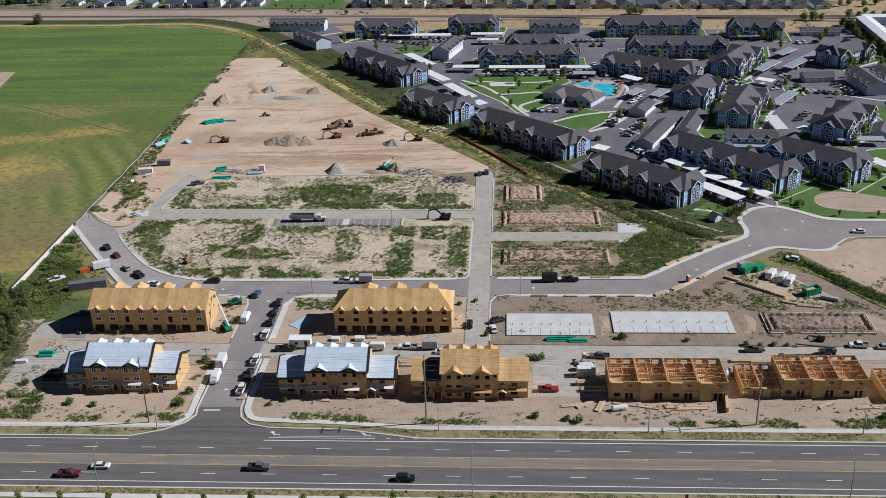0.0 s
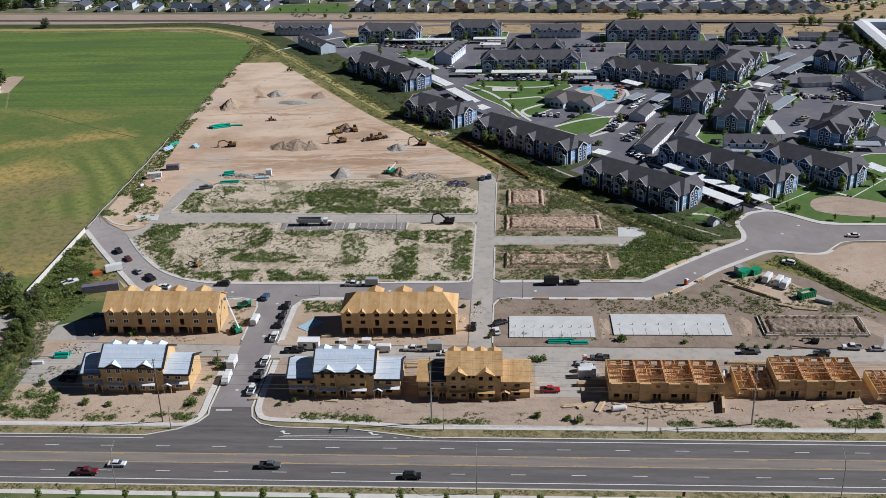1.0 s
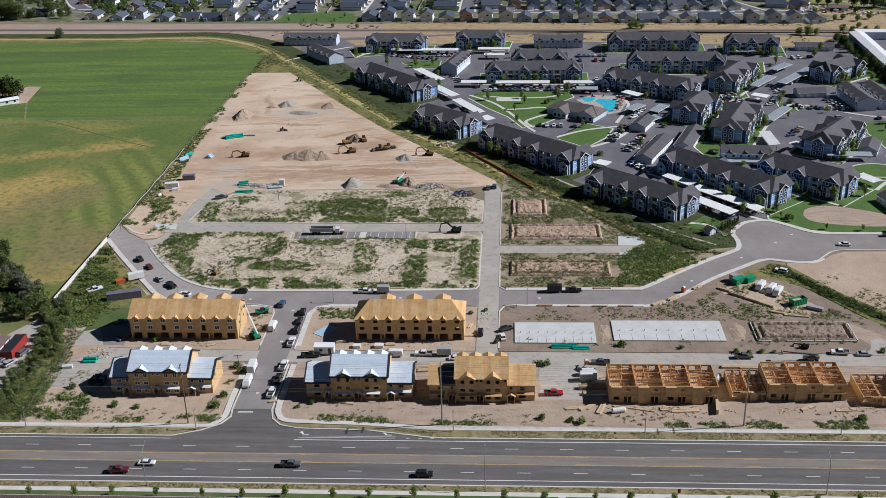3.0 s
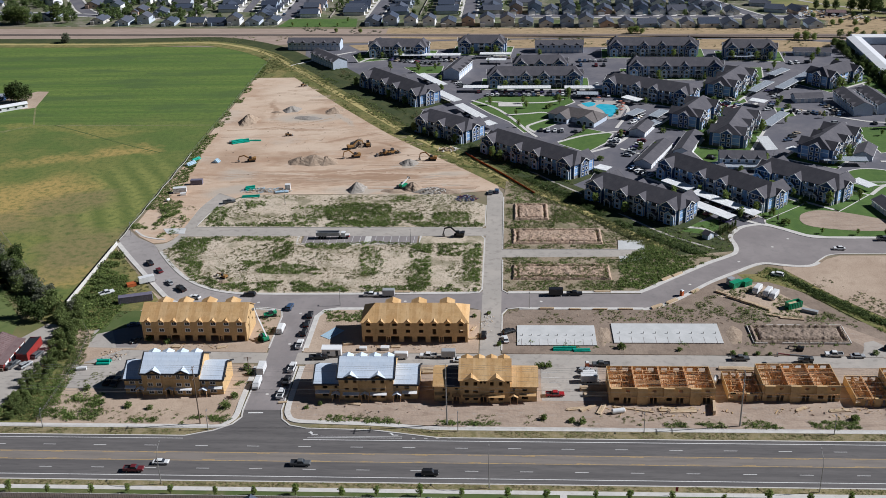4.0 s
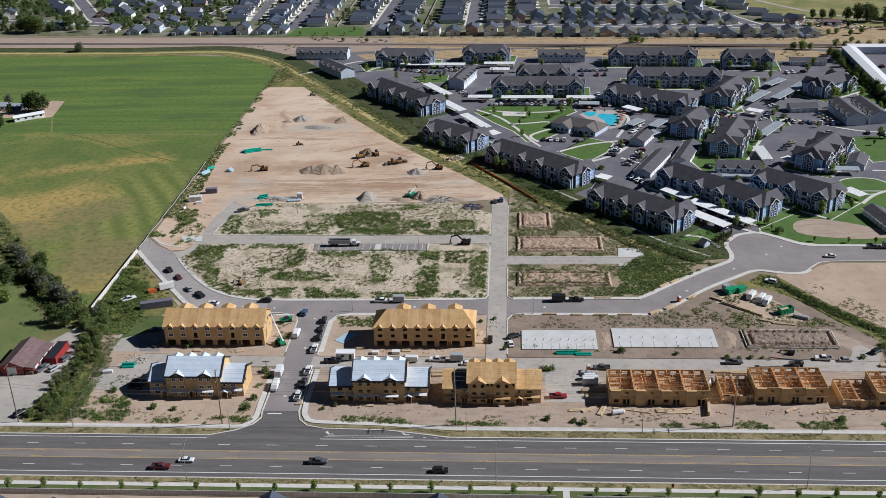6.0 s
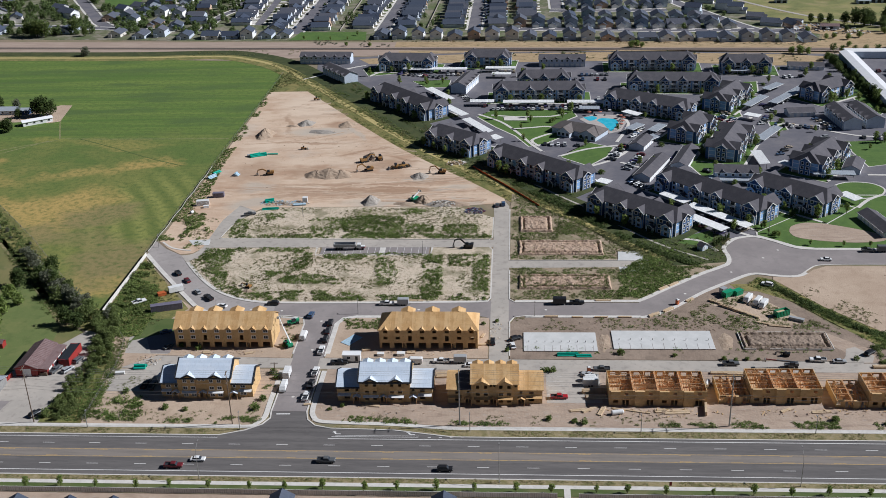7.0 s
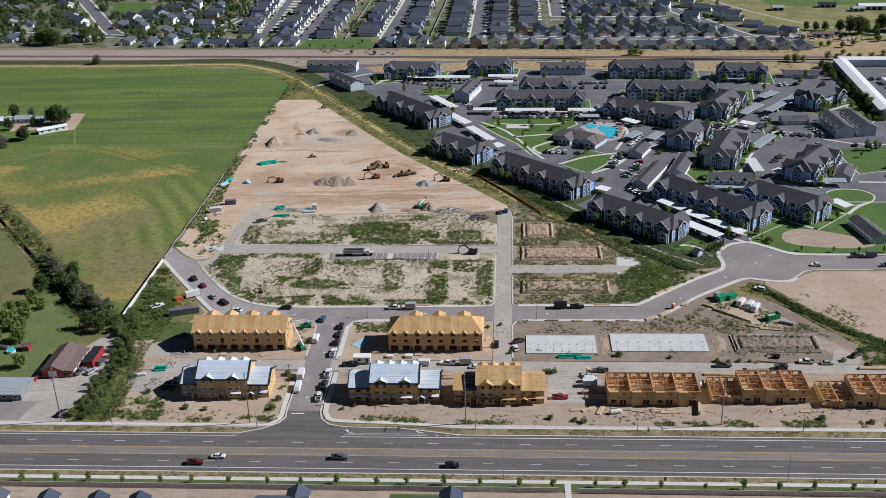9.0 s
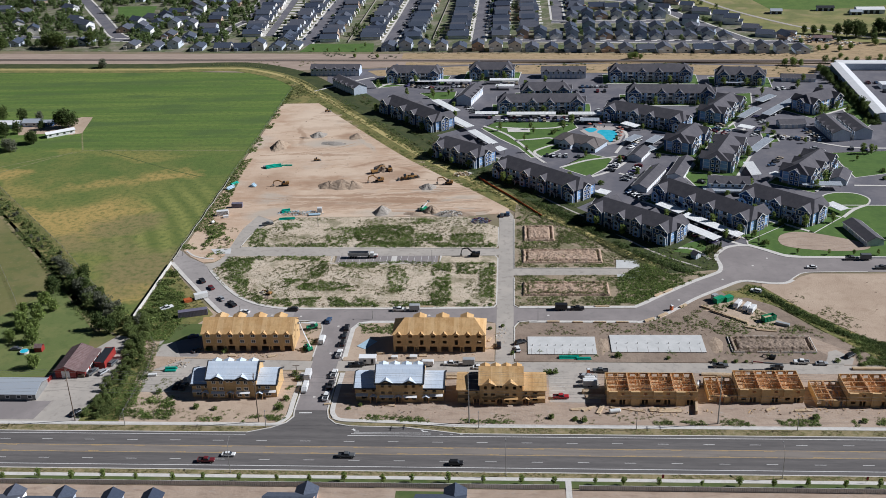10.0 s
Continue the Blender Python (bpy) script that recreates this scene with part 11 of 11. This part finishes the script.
debris("site_scraps", 44, 20, 22, 3.0, 90, .8, (M_LUMBER, M_OSB, M_PLOT), "timber offcuts in front of the framed townhouses", 10)
debris("site_scraps", 100, 20, 26, 3.0, 60, .8, (M_LUMBER, M_OSB, M_PLOT), "timber offcuts in front of the framed townhouses", 11)
debris("site_scraps", -42, 20.5, 26, 3.5, 26, .7, (M_LUMBER, M_PLOT), "scraps and clods in front of the townhouses", 12)
debris("site_scraps", -110, 58, 18, 2.0, 50, .6, (M_LUMBER, M_OSB, M_PLOT), "timber offcuts in front of the garages", 13)
debris("site_scraps", -34, 58, 18, 2.0, 50, .6, (M_LUMBER, M_OSB, M_PLOT), "timber offcuts in front of the garages", 14)
debris("site_scraps", -136, 52, 5, 4, 40, .8, (M_CONC, M_LUMBER, M_HEAP), "form boards and scraps on the drive", 15)
debris("loose_clods", 50, 79, 44, 5, 200, .6, (M_PLOT, M_HEAP), "loose clods round the foundation plots", 16)
debris("loose_clods", 96, 67, 16, 6, 140, .8, (M_PLOT, M_HEAP), "loose clods on the dug plot", 17)
debris("loose_clods", 160, 100, 50, 24, 50, .6, (M_PLOT, M_HEAP), "loose clods on the graded plot", 18)
debris("kerb_forms", -9.4, 76, 3, 8, 30, .6, (M_LUMBER, M_CONC), "form boards beside the cross street", 19)
pipe_stack(-137.5, 46.4, 4, 4.2, 3, .45, M_TEAL, "bright teal pipe bundle beside the drive")
crate(-143.4, 42, 8, 3.2, 1.2, .9, PAINTS["white"], "wrapped_bundle", "white wrapped bundle beside the drive", "wrapped bundle", False)
patch("drive_west_pad", [(-147, 30.6), (-125.5, 30.6), (-125.5, 46.6), (-140, 46.8)], 0.11, M_AISLE, "pale paved parking pad beside the townhouse", "pavement")
patch("drive_mid_pad", [(8.5, 25.2), (27, 25.2), (27, 46.4), (8.5, 46.4)], 0.11, M_AISLE, "pale paved parking court between townhouses", "pavement")
patch("drive_west_lot", [(-137, 57), (-130, 57), (-130, 74), (-143, 70)], 0.09, M_STREET, "grey asphalt turning pad behind the townhouse", "pavement")
patch("lawn_behind", [(-148, 66), (-131, 75), (-131, 84), (-145, 84)], 0.10, M_LAWN2, "rough grass behind the townhouse row", "lawn")
patch("yard_east", [(74, 97), (84, 107.5), (92, 106), (106, 86), (104, 80), (92, 79), (82, 90)], 0.10, M_SITE, "bare reddish storage yard", "ground")
patch("east_track", [(98, 74.5), (112, 74.5), (124, 63), (128, 52), (120, 52), (114, 62), (108, 70), (98, 73.5)], 0.10, M_SITE2, "dusty dirt track to the drive aisle", "ground")
patch("east_drive", [(112.5, 52.4), (123, 52.4), (125, 57), (120, 63.5), (116.5, 62), (115, 57)], 0.115, M_AISLE, "pale dusty concrete drive beside the dug plot", "pavement")
_m = Mesh()
for _p in ((-107.3, 92), (-94.7, 91), (-77.3, 82.3), (-40, 92), (10, 92), (88, 126), (104, 140), (112, 148), (66, 106), (-77, 60), (-78, 28), (-8, 80)):
    _m.tube((*_p, -.1), (*_p, .022), .55, .55, 14)
setting("manhole_covers", _m, M_CONC, "round pale manhole covers in the asphalt", "manhole cover")
_m = Mesh()
for _x in (106.5, 43):
    _m.box(_x - .4, _x - .34, -20.3, -20.24, .1, 2.6)
    _m.box(_x - .34, _x + .35, -20.29, -20.25, 1.2, 2.6, 1)
tagged(part("feather_banner", _m, [M_STEEL, PAINTS["red"]]), "red feather banners beside the pavement", "banner", "", "stuff")


def tyre_tracks():
    """Pairs of wheel ruts and grader passes over the dirt site."""
    rg = random.Random(21)
    pale, dark = Mesh(), Mesh()
    edge = [(-160, 400), (-132, 400), (-99, 346), (-67, 300), (-41, 264), (-14, 218), (-16, 206), (-122, 206), (-140, 212), (-160, 216)]
    k = 0
    for i in range(84):
        y = 204 + 190 * rg.random() ** 1.7
        x = rg.uniform(-160, -20)
        ang = rg.gauss(0, 0.16) if y < 262 else rg.gauss(0.1, 0.3)
        bend = rg.uniform(-0.012, 0.012) * (1 if y < 262 else 4)
        pts = []
        for s in range(rg.randrange(9, 26)):
            if not inside((x, y), edge):
                break
            pts.append((x, y))
            x, y = x + 3.2 * math.cos(ang), y + 3.2 * math.sin(ang)
            ang += bend + rg.gauss(0, 0.03)
        if len(pts) < 5:
            continue
        k += 1
        m = pale if i % 2 else dark
        for o in ((-1.15, 1.15) if i % 3 else (0,)):
            h = 0.27 if i % 3 else rg.uniform(0.4, 1.1)
            strip(m, pts, o - h, o + h, -0.2, 0.046 + 0.0016 * k)
    setting("tyre_ruts", dark, surface("rut_soil", (0.43, 0.295, 0.20), [((0.50, 0.36, 0.26), 0.25, .4, .6, .9)], 0.95, 0.1, 1.5), "dark wheel ruts across the graded dirt", "ground")
    setting("grader_marks", pale, surface("scraped_soil", (0.57, 0.44, 0.33), [((0.49, 0.35, 0.25), 0.25, .4, .6, .9)], 0.95, 0.1, 1.5), "pale scraped passes across the graded dirt", "ground")


tyre_tracks()
